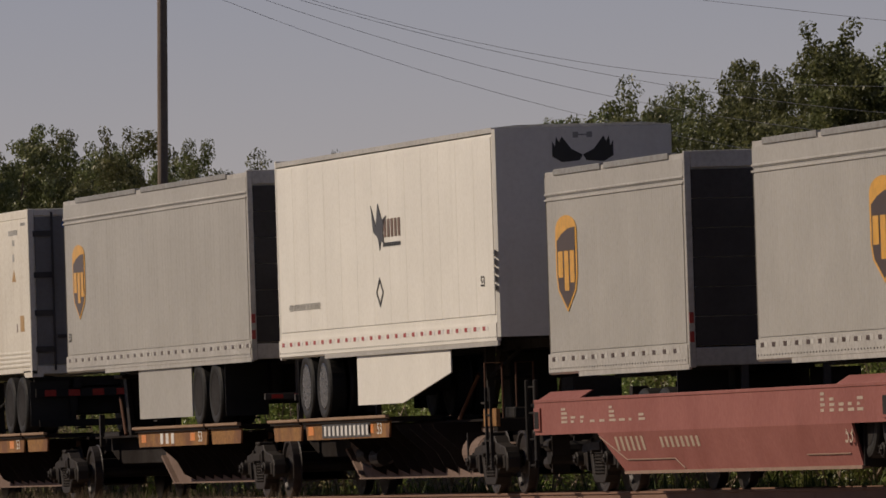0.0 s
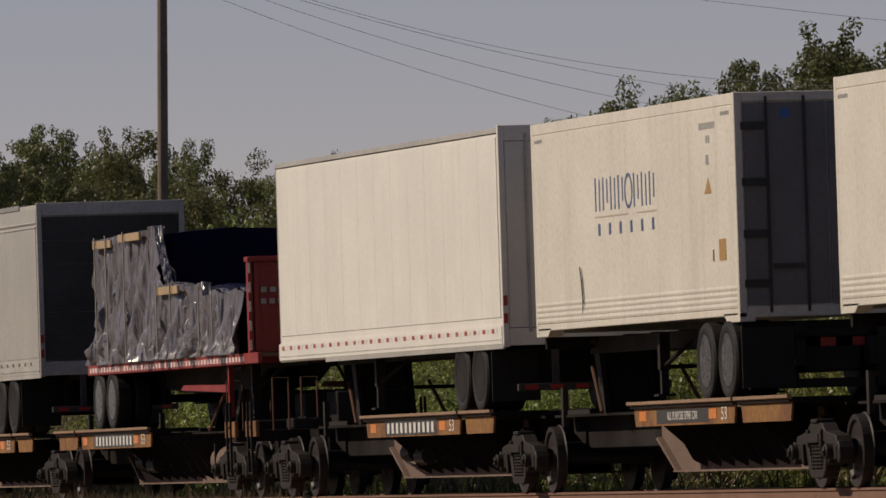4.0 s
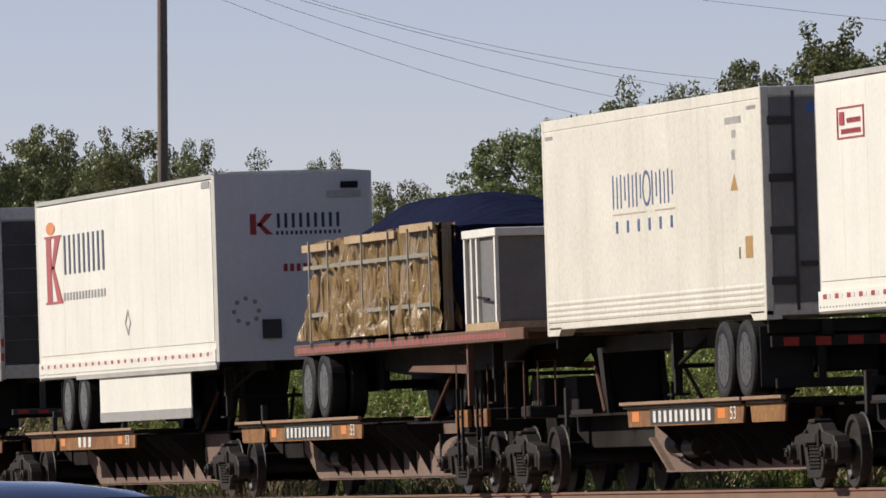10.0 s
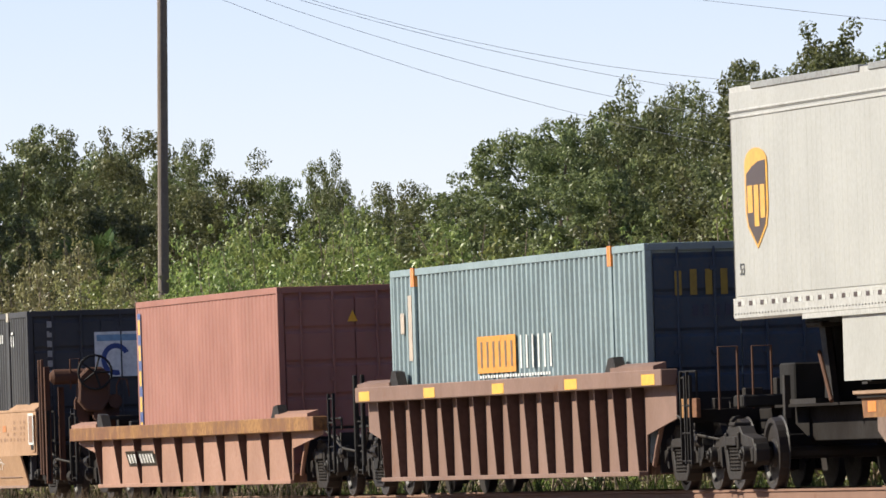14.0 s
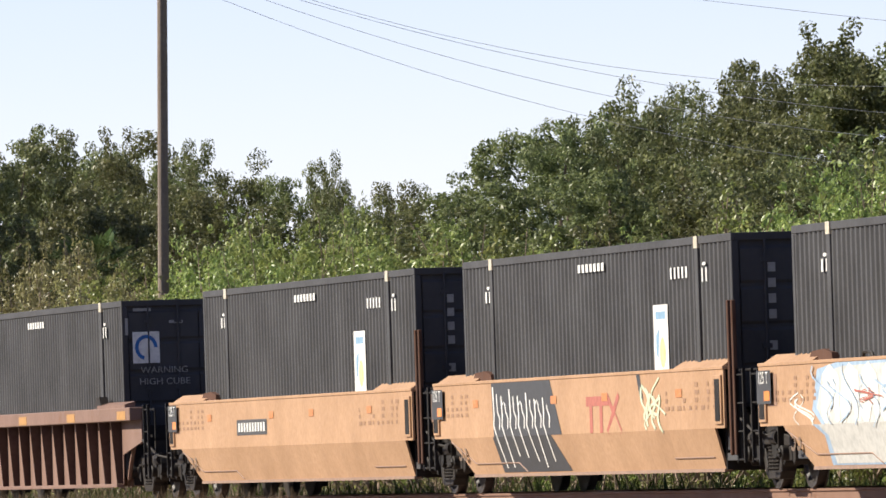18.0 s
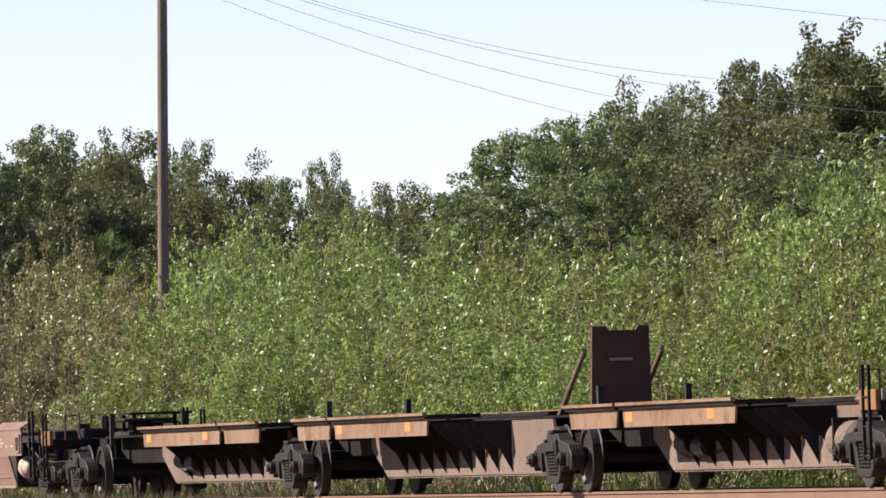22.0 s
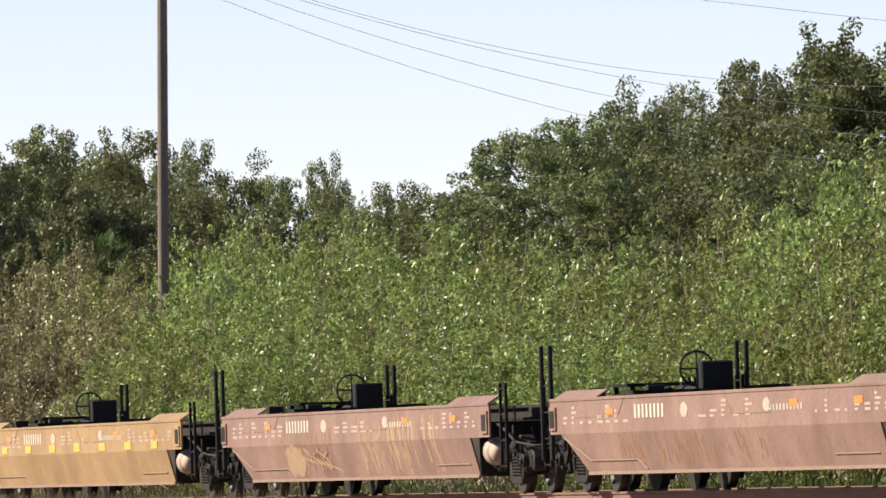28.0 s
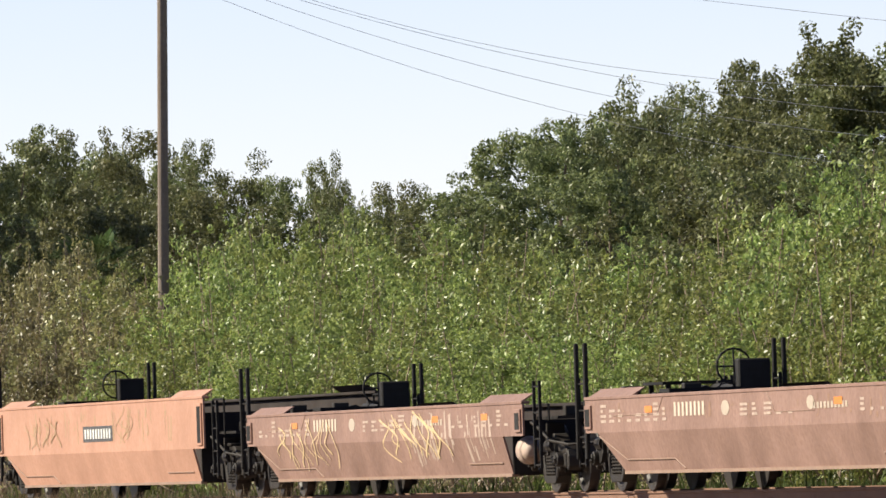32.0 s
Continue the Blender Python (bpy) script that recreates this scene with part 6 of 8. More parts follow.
# tan articulated cars
t1, t2, t3 = T1, T2, T3
rngp = random.Random(77)
marks(t1, "spray_patch", split_fold([(-6.75, 0.98), (-6.45, 1.48), (-5.3, 1.565), (-2.0, 1.565), (-1.25, 1.45), (-1.45, 1.12), (-1.0, 0.80), (-0.62, 0.66), (-0.45, 0.28), (-6.35, 0.29), (-6.3, 0.66)]), M["c_spray_blue"], "pale blue sprayed outline", 0.004, "stuff")
marks(t1, "spray_patch", split_fold([(-6.5, 1.0), (-6.2, 1.42), (-5.2, 1.50), (-2.1, 1.52), (-1.5, 1.42), (-1.7, 1.12), (-1.2, 0.80), (-0.9, 0.66), (-0.7, 0.31), (-6.1, 0.31), (-6.1, 0.66)]), M["c_spray_grey"], "dull white sprayed ground", 0.007, "stuff")
for k in range(5):
    a = -6.3 + 0.98 * k
    j1, j2, j3 = (rngp.uniform(-0.18, 0.18) for _ in range(3))
    marks(t1, "spray_patch", [[(a, 0.92 + 0.5 * abs(j1)), (a + 0.18, 1.45 + 0.3 * j2), (a + 0.5, 1.54), (a + 0.85 + j1, 1.42 + 0.3 * j3), (a + 0.95, 1.15 + j2), (a + 1.05 + j3, 0.83), (a + 0.8, 0.81), (a + 0.62, 1.02 + 0.5 * j1), (a + 0.4 + j2, 0.81), (a + 0.2, 0.81)]], M["c_spray_white"], "white sprayed letter shape", 0.010 + 0.001 * k, "stuff")
scribble(t1, -6.3, -1.6, 0.70, 1.54, 9, M["c_spray_blue"], "pale blue spray-painted strokes", 2, 0.022).location.y = -0.012
scribble(t1, -3.9, -3.4, 1.0, 1.28, 4, M["c_spray_red"], "red sprayed scrawl", 5, 0.02).location.y = -0.016
scribble(t1, -7.3, -6.9, 0.7, 1.25, 4, M["c_spray_white"], "small white sprayed tag", 3, 0.02)
scribble(t1, -1.25, -0.65, 1.05, 1.4, 4, M["c_spray_white"], "small white sprayed tag", 8, 0.02)
scribble(t1, 4.9, 5.6, 0.9, 1.25, 5, M["c_white"], "white sprayed tag", 2, 0.024)
scribble(t1, 5.3, 5.95, 0.55, 0.85, 5, M["c_white"], "white sprayed tag", 5, 0.024)
marks(t1, "number_letter", [rect(0.62, 0.70, 0.9, 1.15), rect(0.70, 0.95, 1.10, 1.15), rect(0.70, 0.95, 0.9, 0.95), rect(0.70, 0.9, 1.0, 1.04)], M["c_umber"], "brown marking")
marks(t1, "end_plate_label", [rect(8.95, 9.45, 0.98, 1.52)], M["c_spray_white"], "white framed data plate", 0.042)
marks(t1, "end_plate_field", [rect(9.02, 9.38, 1.02, 1.48)], M["c_umber"], "brown field of the data plate", 0.046)
plate(t1, 1.6, 4.6, 0.94, 1.25)
marks(t2, "spray_patch", split_fold([(-4.88, 0.30), (-4.97, 1.56), (-1.26, 1.56), (-0.58, 0.30)]), M["c_spray_dark"], "charcoal spray-painted panel", kind="stuff")
rngp = random.Random(31)
lines = []
for k in range(7):
    a = -4.75 + 0.53 * k
    top_, foot = 1.50 - rngp.uniform(0, 0.2), 0.33 + rngp.uniform(0, 0.25)
    lines += stroke([(a - 0.12, top_), (a - 0.06, 1.1), (a - 0.1, 0.95), (a + 0.08, 0.79), (a + 0.2 + rngp.uniform(-0.1, 0.15), foot)], 0.035)
    lines += stroke([(a + 0.12, top_ - 0.1), (a + 0.16, 1.15), (a + 0.3, 1.05), (a + 0.26, 0.9)], 0.03)
    if k % 2:
        lines += stroke([(a - 0.1, 1.22), (a + 0.05, 1.28), (a + 0.16, 1.2)], 0.025)
marks(t2, "spray_paint", lines, M["c_white"], "white sprayed letter outlines", 0.008, "stuff", 0.00008)
marks(t2, "spray_letter", [rect(0.95, 2.3, 1.16, 1.29), rect(1.15, 1.33, 0.80, 1.16), rect(1.75, 1.93, 0.80, 1.16)] + stroke([(2.2, 1.3), (3.0, 0.80)], 0.09) + stroke([(2.9, 1.3), (2.2, 0.80)], 0.09), M["c_spray_red"], "faded red sprayed strokes", kind="stuff")
scribble(t2, 4.45, 5.5, 0.75, 1.5, 9, M["c_spray_green"], "pale green sprayed tag", 6, 0.04)
marks(t2, "spray_patch", [[(3.95, 1.56), (4.15, 1.56), (4.35, 1.2), (4.15, 1.25)]], M["c_spray_dark"], "dark sprayed wedge", kind="stuff")
plate(t3, -3.8, -1.4, 0.98, 1.22)
for tt, xl in ((t1, -9.5), (t2, -8.85), (t3, -9.4)):
    marks(tt, "load_plate", [rect(xl + 0.04, xl + 0.78, 1.08, 1.50)], M["c_spray_dark"], "dark grey load plate", 0.040)
    words("load_mark", "125 T", 0.22, M["c_white"], tt, (xl + 0.40, -1.45 - 0.046, 1.40), 1.0)
    marks(tt, "load_patch", [rect(xl + 0.42, xl + 0.72, 1.12, 1.24)], M["c_orange"], "orange patch on the plate", 0.044)
    fine_print(tt, 5.6, 8.6, 1.05, 1.45, M["c_sienna"], 7, 9)
    fine_print(tt, -8.6, -6.4, 1.1, 1.45, M["c_sienna"], 8, 7)
    marks(tt, "orange_patch", [rect(a, a + 0.35, 1.22, 1.33) for a in (-6.2, -1.2, 1.9, 6.2)], M["c_dull_orange"], "orange reflector patch", 0.008)
    marks(tt, "tonnage_plate", [rect(-9.0, -8.55, 1.05, 1.45)], M["c_umber"], "dark tonnage plate")
    words("length_mark", "53", 0.46, M["c_shade"], tt, (xl + 1.7, on_side(0.6) - 0.014, 0.62), 1.3)
    for a in ((-4.0, -1.4, 1.2) if tt is t1 else ()):
        bm = bmesh.new()
        grab(bm, [(a - 0.28, -1.42, 1.56), (a - 0.2, -1.42, 1.66), (a, -1.42, 1.66), (a + 0.2, -1.42, 1.64), (a + 0.28, -1.42, 1.56)], 0.022)
        part("tie_loop", bm, M["truck"], tt)
# red oxide car
marks(WELL_A, "number_marking", bars(-2.6, -0.3, 0.58, 0.72, 8, 0.5), M["c_cream"], "cream number bars")
fine_print(WELL_A, -8.2, -3.0, 0.95, 1.18, M["c_cream"], 11, 9)
fine_print(WELL_A, 6.3, 8.6, 0.95, 1.22, M["c_cream"], 12, 5)
words("length_mark", "53", 0.32, M["c_cream"], WELL_A, (7.6, on_side(0.68) - 0.012, 0.66), 1.3)
marks(WELL_A, "name_marking", bars(-5.2, -3.4, 0.55, 0.74, 6, 0.45), M["c_cream"], "cream lettering bars")
# empty brown cars
for k, tt in enumerate(FEC_CARS):
    marks(tt, "number_marking", bars(-4.7, -2.9, 0.98, 1.16, 8, 0.5), M["c_pale"], "cream number bars")
    L_ = (FEC[k][1] - FEC[k][0]) / 2
    for dx, yy, w_, h_ in ((0.75, 0.35, 0.5, 0.10), (1.15, 0.9, 0.7, 0.16), (1.7, 0.55, 0.6, 0.12), (2.2, 1.0, 0.5, 0.20)):
        bm = bmesh.new()
        tube(bm, (-L_ - dx - w_ / 2, yy, 1.25), (-L_ - dx + w_ / 2, yy, 1.25), 0.10 + h_ * 0.5, seg=10)
        box(bm, -L_ - dx - 0.06, -L_ - dx + 0.06, yy - 0.08, yy + 0.08, 1.03, 1.27 + h_)
        part("brake_cylinder", bm, M["dark"], tt)
    bm = bmesh.new()
    box(bm, L_ + 0.3, L_ + 1.5, 0.2, 1.3, 1.44, 1.48)
    for yy in (0.3, 1.2):
        box(bm, L_ + 0.35, L_ + 0.41, yy - 0.03, yy + 0.03, 1.06, 1.44)
        box(bm, L_ + 1.38, L_ + 1.44, yy - 0.03, yy + 0.03, 1.06, 1.44)
    part("end_grating", bm, M["dark"], tt, "dark raised grating over the coupler")
    for q, (pa, pb) in enumerate(((-8.2, -5.6), (0.4, 2.9))):
        za = 1.25
        bm = bmesh.new()
        grab(bm, [(pa, -1.453, za), (pa + 0.45, -1.456, 0.98), (pb, -1.453, 0.98)] if q else [(pa, -1.453, 1.02), (pb, -1.453, 1.02), (pb + 0.35, -1.453, za)], 0.005, 5)
        part("weld_seam", bm, M["c_weld"], tt)
    marks(tt, "round_emblem", [ellipse(-1.8, 1.06, 0.22, 0.1, 12)], M["c_cream"], "small cream emblem")
    fine_print(tt, -8.9, -4.8, 0.93, 1.2, M["c_dusty"], 20 + k, 8)
    fine_print(tt, -1.0, 2.2, 0.95, 1.2, M["c_dusty"], 30 + k, 5)
    marks(tt, "script_marking", bars(2.8, 4.6, 1.0, 1.08, 10, 0.6) + [ellipse(2.7, 1.08, 0.2, 0.09, 10)], M["c_cream"], "cream script marking")
    fine_print(tt, 5.2, 9.2, 0.95, 1.2, M["c_dusty"], 40 + k, 8)
    marks(tt, "orange_patch", [rect(a, a + 0.42, 1.04, 1.13) for a in (-6.3, 3.9, 7.2)], M["c_orange"], "faded orange patch", 0.008)
    bm = bmesh.new()
    for q, (d0, d1) in enumerate(((0.05, 0.16), (0.16, 0.2), (0.2, 0.2), (0.2, 0.16), (0.16, 0.05))):
        tube(bm, (9.02 + 0.09 * q, -1.22, 0.60), (9.02 + 0.09 * (q + 1), -1.22, 0.60), d0, d1, 18)
    part("round_tank", bm, M["c_dusty"], tt, "pale dome-ended air tank", smooth=True)
for k in (1, 4):
    for j in range(8):
        marks(FEC_CARS[k], "yellow_patch", [rect(-9.2 + 2.35 * j, -8.65 + 2.35 * j, 0.83, 0.96)], M["c_yellow"], "yellow reflector patch", 0.009)
scribble(FEC_CARS[0], -0.9, 2.6, 0.42, 1.2, 7, M["c_spray_cream"], "cream sprayed lettering", 51, 0.03, 0.9)
scribble(FEC_CARS[0], 5.0, 6.6, 0.55, 0.78, 5, M["c_cream"], "faded sprayed tag", 52, 0.022)
scribble(FEC_CARS[6], -7.2, -2.9, 0.38, 1.2, 14, M["c_spray_cream"], "pale sprayed lettering", 53, 0.022)
scribble(FEC_CARS[6], 1.0, 5.0, 0.45, 1.22, 13, M["c_spray_cream"], "cream sprayed lettering with runs", 54, 0.028, 0.8)
for j, (cx, cz, rx_, rz_) in enumerate(((-4.3, 0.55, 0.8, 0.25),)):
    marks(FEC_CARS[3], "spray_patch", split_fold(blob(cx, cz, rx_, rz_, 60 + j)), M["c_spray_tan"], "faded tan sprayed patch", 0.0035 + 0.003 * j, "stuff")
wash(FEC_CARS[3], 0.6, 6.2, 0.30, 1.22, 90, M["c_spray_tan"], "faded tan sprayed wash", 61)
wash(FEC_CARS[3], -5.2, -1.5, 0.30, 1.1, 40, M["c_rusty"], "rust-stained wash", 62)
wash(FEC_CARS[2], -6.0, 2.2, 0.34, 0.80, 70, M["c_rusty"], "rust-stained wash", 63)
wash(FEC_CARS[4], -8.5, 8.5, 0.86, 1.22, 60, M["c_faded"], "worn yellow wash", 65)
wash(FEC_CARS[6], 2.0, 7.5, 0.40, 1.22, 50, M["c_dusty"], "pale runs of spray paint", 66)
wash(T4, -7.0, 7.0, 0.9, 1.55, 50, M["c_spray_tan"], "bleached patches", 67)
for k in (0, 1, 5):
    wash(FEC_CARS[k], -8.0, 8.0, 0.84, 1.2, 40, M["c_umber"], "bleached streaks", 70 + k)
scribble(FEC_CARS[3], -3.4, -1.2, 0.36, 0.8, 8, M["c_spray_tan"], "thin tan sprayed strokes", 64, 0.03, 0.6)
plate(T4, -1.2, 1.5, 0.98, 1.24)
scribble(T4, 2.4, 3.4, 0.85, 1.55, 5, M["c_spray_tan"], "tan sprayed tag", 57, 0.03)
scribble(T4, -6.5, -3.2, 0.85, 1.45, 8, M["c_spray_tan"], "faded sprayed letters", 58, 0.03)
plate(RW2, -5.4, -2.9, 0.55, 0.80, 9)


# ---- flatbed trailers with sheeted loads ----
def sheeted(parent, name, x0, x1, y0, y1, z0, top, material, label, folds=0.05, flare=0.06, seed=1):
    """A tarpaulin over a load: a grid that hangs in folds. top(x, y) gives the height."""
    nx, nz, ny = max(16, int((x1 - x0) / 0.07)), 26, 12
    bm = bmesh.new()

    def pt(x, y, z, n):
        hgt = top(x, y) - z0
        f = 1 - (z - z0) / max(0.2, hgt)
        a = noise.noise((x * 3.0 + z * 0.7 + seed, z * 0.3, y * 3.0)) * folds * (0.55 + 0.8 * f) + noise.noise((x * 8, z * 0.7 + seed, y * 8)) * folds * 0.4
        rg = 1 - abs(noise.noise((x * 1.8 - z * 0.8 + seed * 3, z * 0.35, y * 2.2)))
        rh = 1 - abs(noise.noise((x * 4.4 - z * 0.9, z * 0.9, y * 4.2 + seed)))
        a += folds * (1.5 * rg ** 5 + 0.8 * rh ** 4 * (0.3 + f)) * (0.4 + 0.6 * f)
        a += noise.noise((x * 3.0, z * 5.0, y * 3 + seed)) * folds * 0.9 * max(0, f - 0.55) * 2 + flare * f * f
        return Vector((x, y, z)) + n * a

    def sheet(pts):
        vs = [[bm.verts.new(p) for p in row] for row in pts]
        for r0, r1 in zip(vs, vs[1:]):
            for i in range(len(r0) - 1):
                bm.faces.new((r0[i], r0[i + 1], r1[i + 1], r1[i]))

    for y, n in ((y0, Vector((0, -1, 0))), (y1, Vector((0, 1, 0)))):
        sheet([[pt(x0 + (x1 - x0) * i / nx, y, z0 + (top(x0 + (x1 - x0) * i / nx, y) - z0) * j / nz, n) for i in range(nx + 1)] for j in range(nz + 1)])
    for x, n in ((x0, Vector((-0.3, 0, 0))), (x1, Vector((0.3, 0, 0)))):
        sheet([[pt(x, y0 + (y1 - y0) * i / ny, z0 + (top(x, y0 + (y1 - y0) * i / ny) - z0) * j / nz, n) for i in range(ny + 1)] for j in range(nz + 1)])
    sheet([[Vector((x0 + (x1 - x0) * i / nx, y0 + (y1 - y0) * j / ny, top(x0 + (x1 - x0) * i / nx, y0 + (y1 - y0) * j / ny) + 0.03 * noise.noise((i * 0.4, j * 0.5, seed)))) for i in range(nx + 1)] for j in range(ny + 1)])
    bmesh.ops.remove_doubles(bm, verts=bm.verts, dist=0.004)
    return part(name, bm, material, parent, label, smooth=True)


def tarp_mat(name, colour, rough, spec=0.5, crumple=1.0):
    m, t, ns, ls, b = node_mat(name)
    fold, fine = noise_out(ns, ls, 3.2, 6, (2.2, 2.2, 0.35)), noise_out(ns, ls, 30, 3)
    crease = noise_out(ns, ls, 2.6, 1.8, (2.2, 2.2, 0.32), rough=0.4)
    v = ns.new("ShaderNodeMath")
    v.operation = "SUBTRACT"
    v.inputs[1].default_value = 0.5
    ls.new(crease, v.inputs[0])
    v2 = ns.new("ShaderNodeMath")
    v2.operation = "ABSOLUTE"
    ls.new(v.outputs[0], v2.inputs[0])
    ridge = mixc(ns, ls, 0.3, v2.outputs[0], fold)
    ls.new(mixc(ns, ls, ramp(ns, ls, fold, 0.35, 0.7), tuple(0.7 * c for c in colour), colour), b.inputs["Base Color"])
    b.inputs["Roughness"].default_value = rough
    b.inputs["Specular IOR Level"].default_value = spec
    bp = ns.new("ShaderNodeBump")
    bp.inputs["Strength"].default_value, bp.inputs["Distance"].default_value = crumple, 0.35
    ls.new(ridge, bp.inputs["Height"])
    ls.new(bp.outputs[0], b.inputs["Normal"])
    return m


M["tarp_silver"] = tarp_mat("tarp_silver", (0.20, 0.19, 0.215), 0.16, 1.0, 0.9)
M["tarp_navy"] = tarp_mat("tarp_navy", (0.006, 0.008, 0.030), 0.6, 0.08, 0.1)
M["tarp_tan"] = tarp_mat("tarp_tan", (0.30, 0.195, 0.085), 0.26, 0.9)
M["wood"] = paint("pale_timber", (0.42, 0.30, 0.18), 0.8, dirt=0.4)
M["deck_rust"] = paint("rusty_deck", (0.15, 0.075, 0.05), 0.8, dirt=0.45)
M["webbing"] = paint("grey_webbing", (0.24, 0.225, 0.19), 0.8, dirt=0.3)


def flatbed(u0, u1, z, colour, label, wheels, legs, tape):
    c, L = (u0 + u1) / 2, u1 - u0
    t = thing("flatbed_trailer", label, "trailer", "flatbed trailers")
    x0, x1 = -L / 2, L / 2
    bm = bmesh.new()
    box(bm, x0, x1, -1.22, 1.22, z - 0.06, z)
    part("deck", bm, M["deck"], t)
    for s in (-1, 1):
        bm = bmesh.new()
        box(bm, x0, x1, min(s * 1.22, s * 1.30), max(s * 1.22, s * 1.30), z - 0.16, z + 0.01)
        part("side_rail", bm, M[colour], t, bevel=0.01)
        bm = bmesh.new()
        prism(bm, [(x0 + 0.5, z - 0.30), (x0 + 4.5, z - 0.52), (x1 - 4.5, z - 0.52), (x1 - 3.2, z - 0.22), (x1, z - 0.2), (x1, z - 0.06), (x0 + 0.5, z - 0.06)], "y", s * 0.48 - 0.03, s * 0.48 + 0.03)
        part("main_beam", bm, M["dark"], t)
    n = int(L / 0.9)
    for k in range(n):
        a = x0 + 0.3 + k * (L - 0.6) / (n - 1)
        bm = bmesh.new()
        box(bm, a - 0.04, a + 0.04, -1.22, 1.22, z - 0.15, z - 0.06)
        part("cross_member", bm, M[colour], t)
    nt_ = int(L / 0.26)
    part("white_tape", flat([rect(x0 + 0.2 + k * 0.26, x0 + 0.33 + k * 0.26, z - 0.12, z - 0.04) for k in range(nt_ - 4)], -1.30), M["c_white"] if tape else M["c_shade"], t, "white squares of reflective tape")["kind"] = "stuff"
    part("red_tape", flat([rect(x0 + 0.33 + k * 0.26, x0 + 0.46 + k * 0.26, z - 0.12, z - 0.04) for k in range(nt_ - 4)], -1.30), M["c_red"], t, "red squares of reflective tape")["kind"] = "stuff"
    zw = DECK + 0.505
    wx = [w - c for w in wheels]
    bm = bmesh.new()
    for s in (-1, 1):
        box(bm, min(wx) - 0.4, max(wx) + 0.9, s * 0.48 - 0.05, s * 0.48 + 0.05, zw - 0.1, z - 0.2)
    part("bogie_frame", bm, M["dark"], t)
    road_wheels(t, wx, zw, True)
    landing_gear(t, legs - c, z - 0.16, DECK + 0.12)
    for s in (-1, 1):
        bm = bmesh.new()
        box(bm, legs - c - 0.05, legs - c + 0.05, s * 1.15 - 0.04, s * 1.15 + 0.04, DECK + 0.1, z - 0.15)
        prism(bm, [(legs - c - 4.0, z - 0.50), (legs - c, z - 0.58), (legs - c, z - 0.46), (legs - c - 3.7, z - 0.42)], "y", s * 1.15 - 0.05, s * 1.15 + 0.05)
        part("side_brace", bm, M[colour], t, "painted side brace and leg")
    rides(t, c)
    return t, c


fa, fc = flatbed(9.67, 24.4, 2.25, "red", "red flatbed trailer with striped reflective tape and a red headboard", (10.4, 11.6), 21.4, True)
bm = bmesh.new()
box(bm, 23.55 - fc, 23.7 - fc, -1.28, 1.28, 2.26, 3.68)
part("headboard", bm, M["red"], fa, "red steel headboard", bevel=0.008)
for k in range(6):
    bm = bmesh.new()
    box(bm, 23.7 - fc, 23.76 - fc, -1.2 + 0.46 * k, -1.12 + 0.46 * k, 2.3, 3.67)
    part("stiffener", bm, M["red"], fa, bevel=0.006)
bm = bmesh.new()
box(bm, 23.5 - fc, 23.8 - fc, -1.3, 1.3, 3.68, 3.76)
part("headboard_cap", bm, M["red"], fa, bevel=0.008)
part("headboard_marking", end_flat(bars(-1.12, 0.2, 3.20, 3.28, 9) + bars(-1.12, 0.35, 3.02, 3.10, 11), 23.768 - fc), M["c_grey"], fa, "pale lettering bars on the headboard")
part("headboard_tape", end_flat([rect(-1.296, -1.262, 2.3 + 0.3 * k, 2.46 + 0.3 * k) for k in range(5)], 23.805 - fc), M["c_white"], fa, "white reflective tape on the headboard edge")
bm = bmesh.new()
box(bm, 23.7 - fc, 23.80 - fc, -1.3, -1.24, 2.26, 3.68)
part("headboard_post", bm, M["red"], fa)
load = thing("tarped_load", "crumpled silver and navy tarpaulin over a load on a flatbed", "tarp", "sheeted loads")


def silver_top(x, y):
    a = x + fc
    if a < 15.6:
        return 4.36 + 0.012 * (a - 12) + 0.05 * math.exp(-((a - 15.5) / 0.25) ** 2)
    if a < 16.5:
        k = (a - 15.6) / 0.9
        return 4.44 - 0.99 * k ** 0.8
    if a < 19.6:
        return 3.45 + 0.04 * math.sin((a - 16.5) * 2.1)
    return 3.27 + 0.05 * math.sin(a * 3.4) - 0.04 * max(0, a - 22)


tall_top = lambda x, y: 4.33 + 0.06 * math.cos((y - 0.2) * 1.5)
low_top = lambda x, y: 3.36 - 0.05 * (x + fc - 16) / 7 + 0.06 * math.sin(x * 1.1 + y * 2) - 0.25 * max(0, y)
sheeted(load, "silver_sheet", 10.6 - fc, 23.2 - fc, -1.22, -1.08, 2.255, silver_top, M["tarp_silver"], "shiny crumpled silver tarpaulin hung over the load's edge", 0.14, 0.03, 2)
sheeted(load, "navy_sheet", 10.7 - fc, 15.55 - fc, -1.06, 1.22, 2.255, tall_top, M["tarp_navy"], "dark blue tarpaulin over the tall half", 0.02, 0.02, 9)
sheeted(load, "navy_sheet", 15.6 - fc, 23.1 - fc, -1.06, 1.2, 2.255, low_top, M["tarp_navy"], "dark blue tarpaulin over the low half", 0.03, 0.02, 5)
for a, b, z in ((11.0, 12.6, 4.31), (13.3, 15.2, 4.37), (16.6, 18.4, 3.43)):
    bm = bmesh.new()
    box(bm, a - fc, b - fc, -1.40, -1.36, z - 0.13, z)
    part("edge_board", bm, M["wood"], load, "pale timber edge board", bevel=0.006)
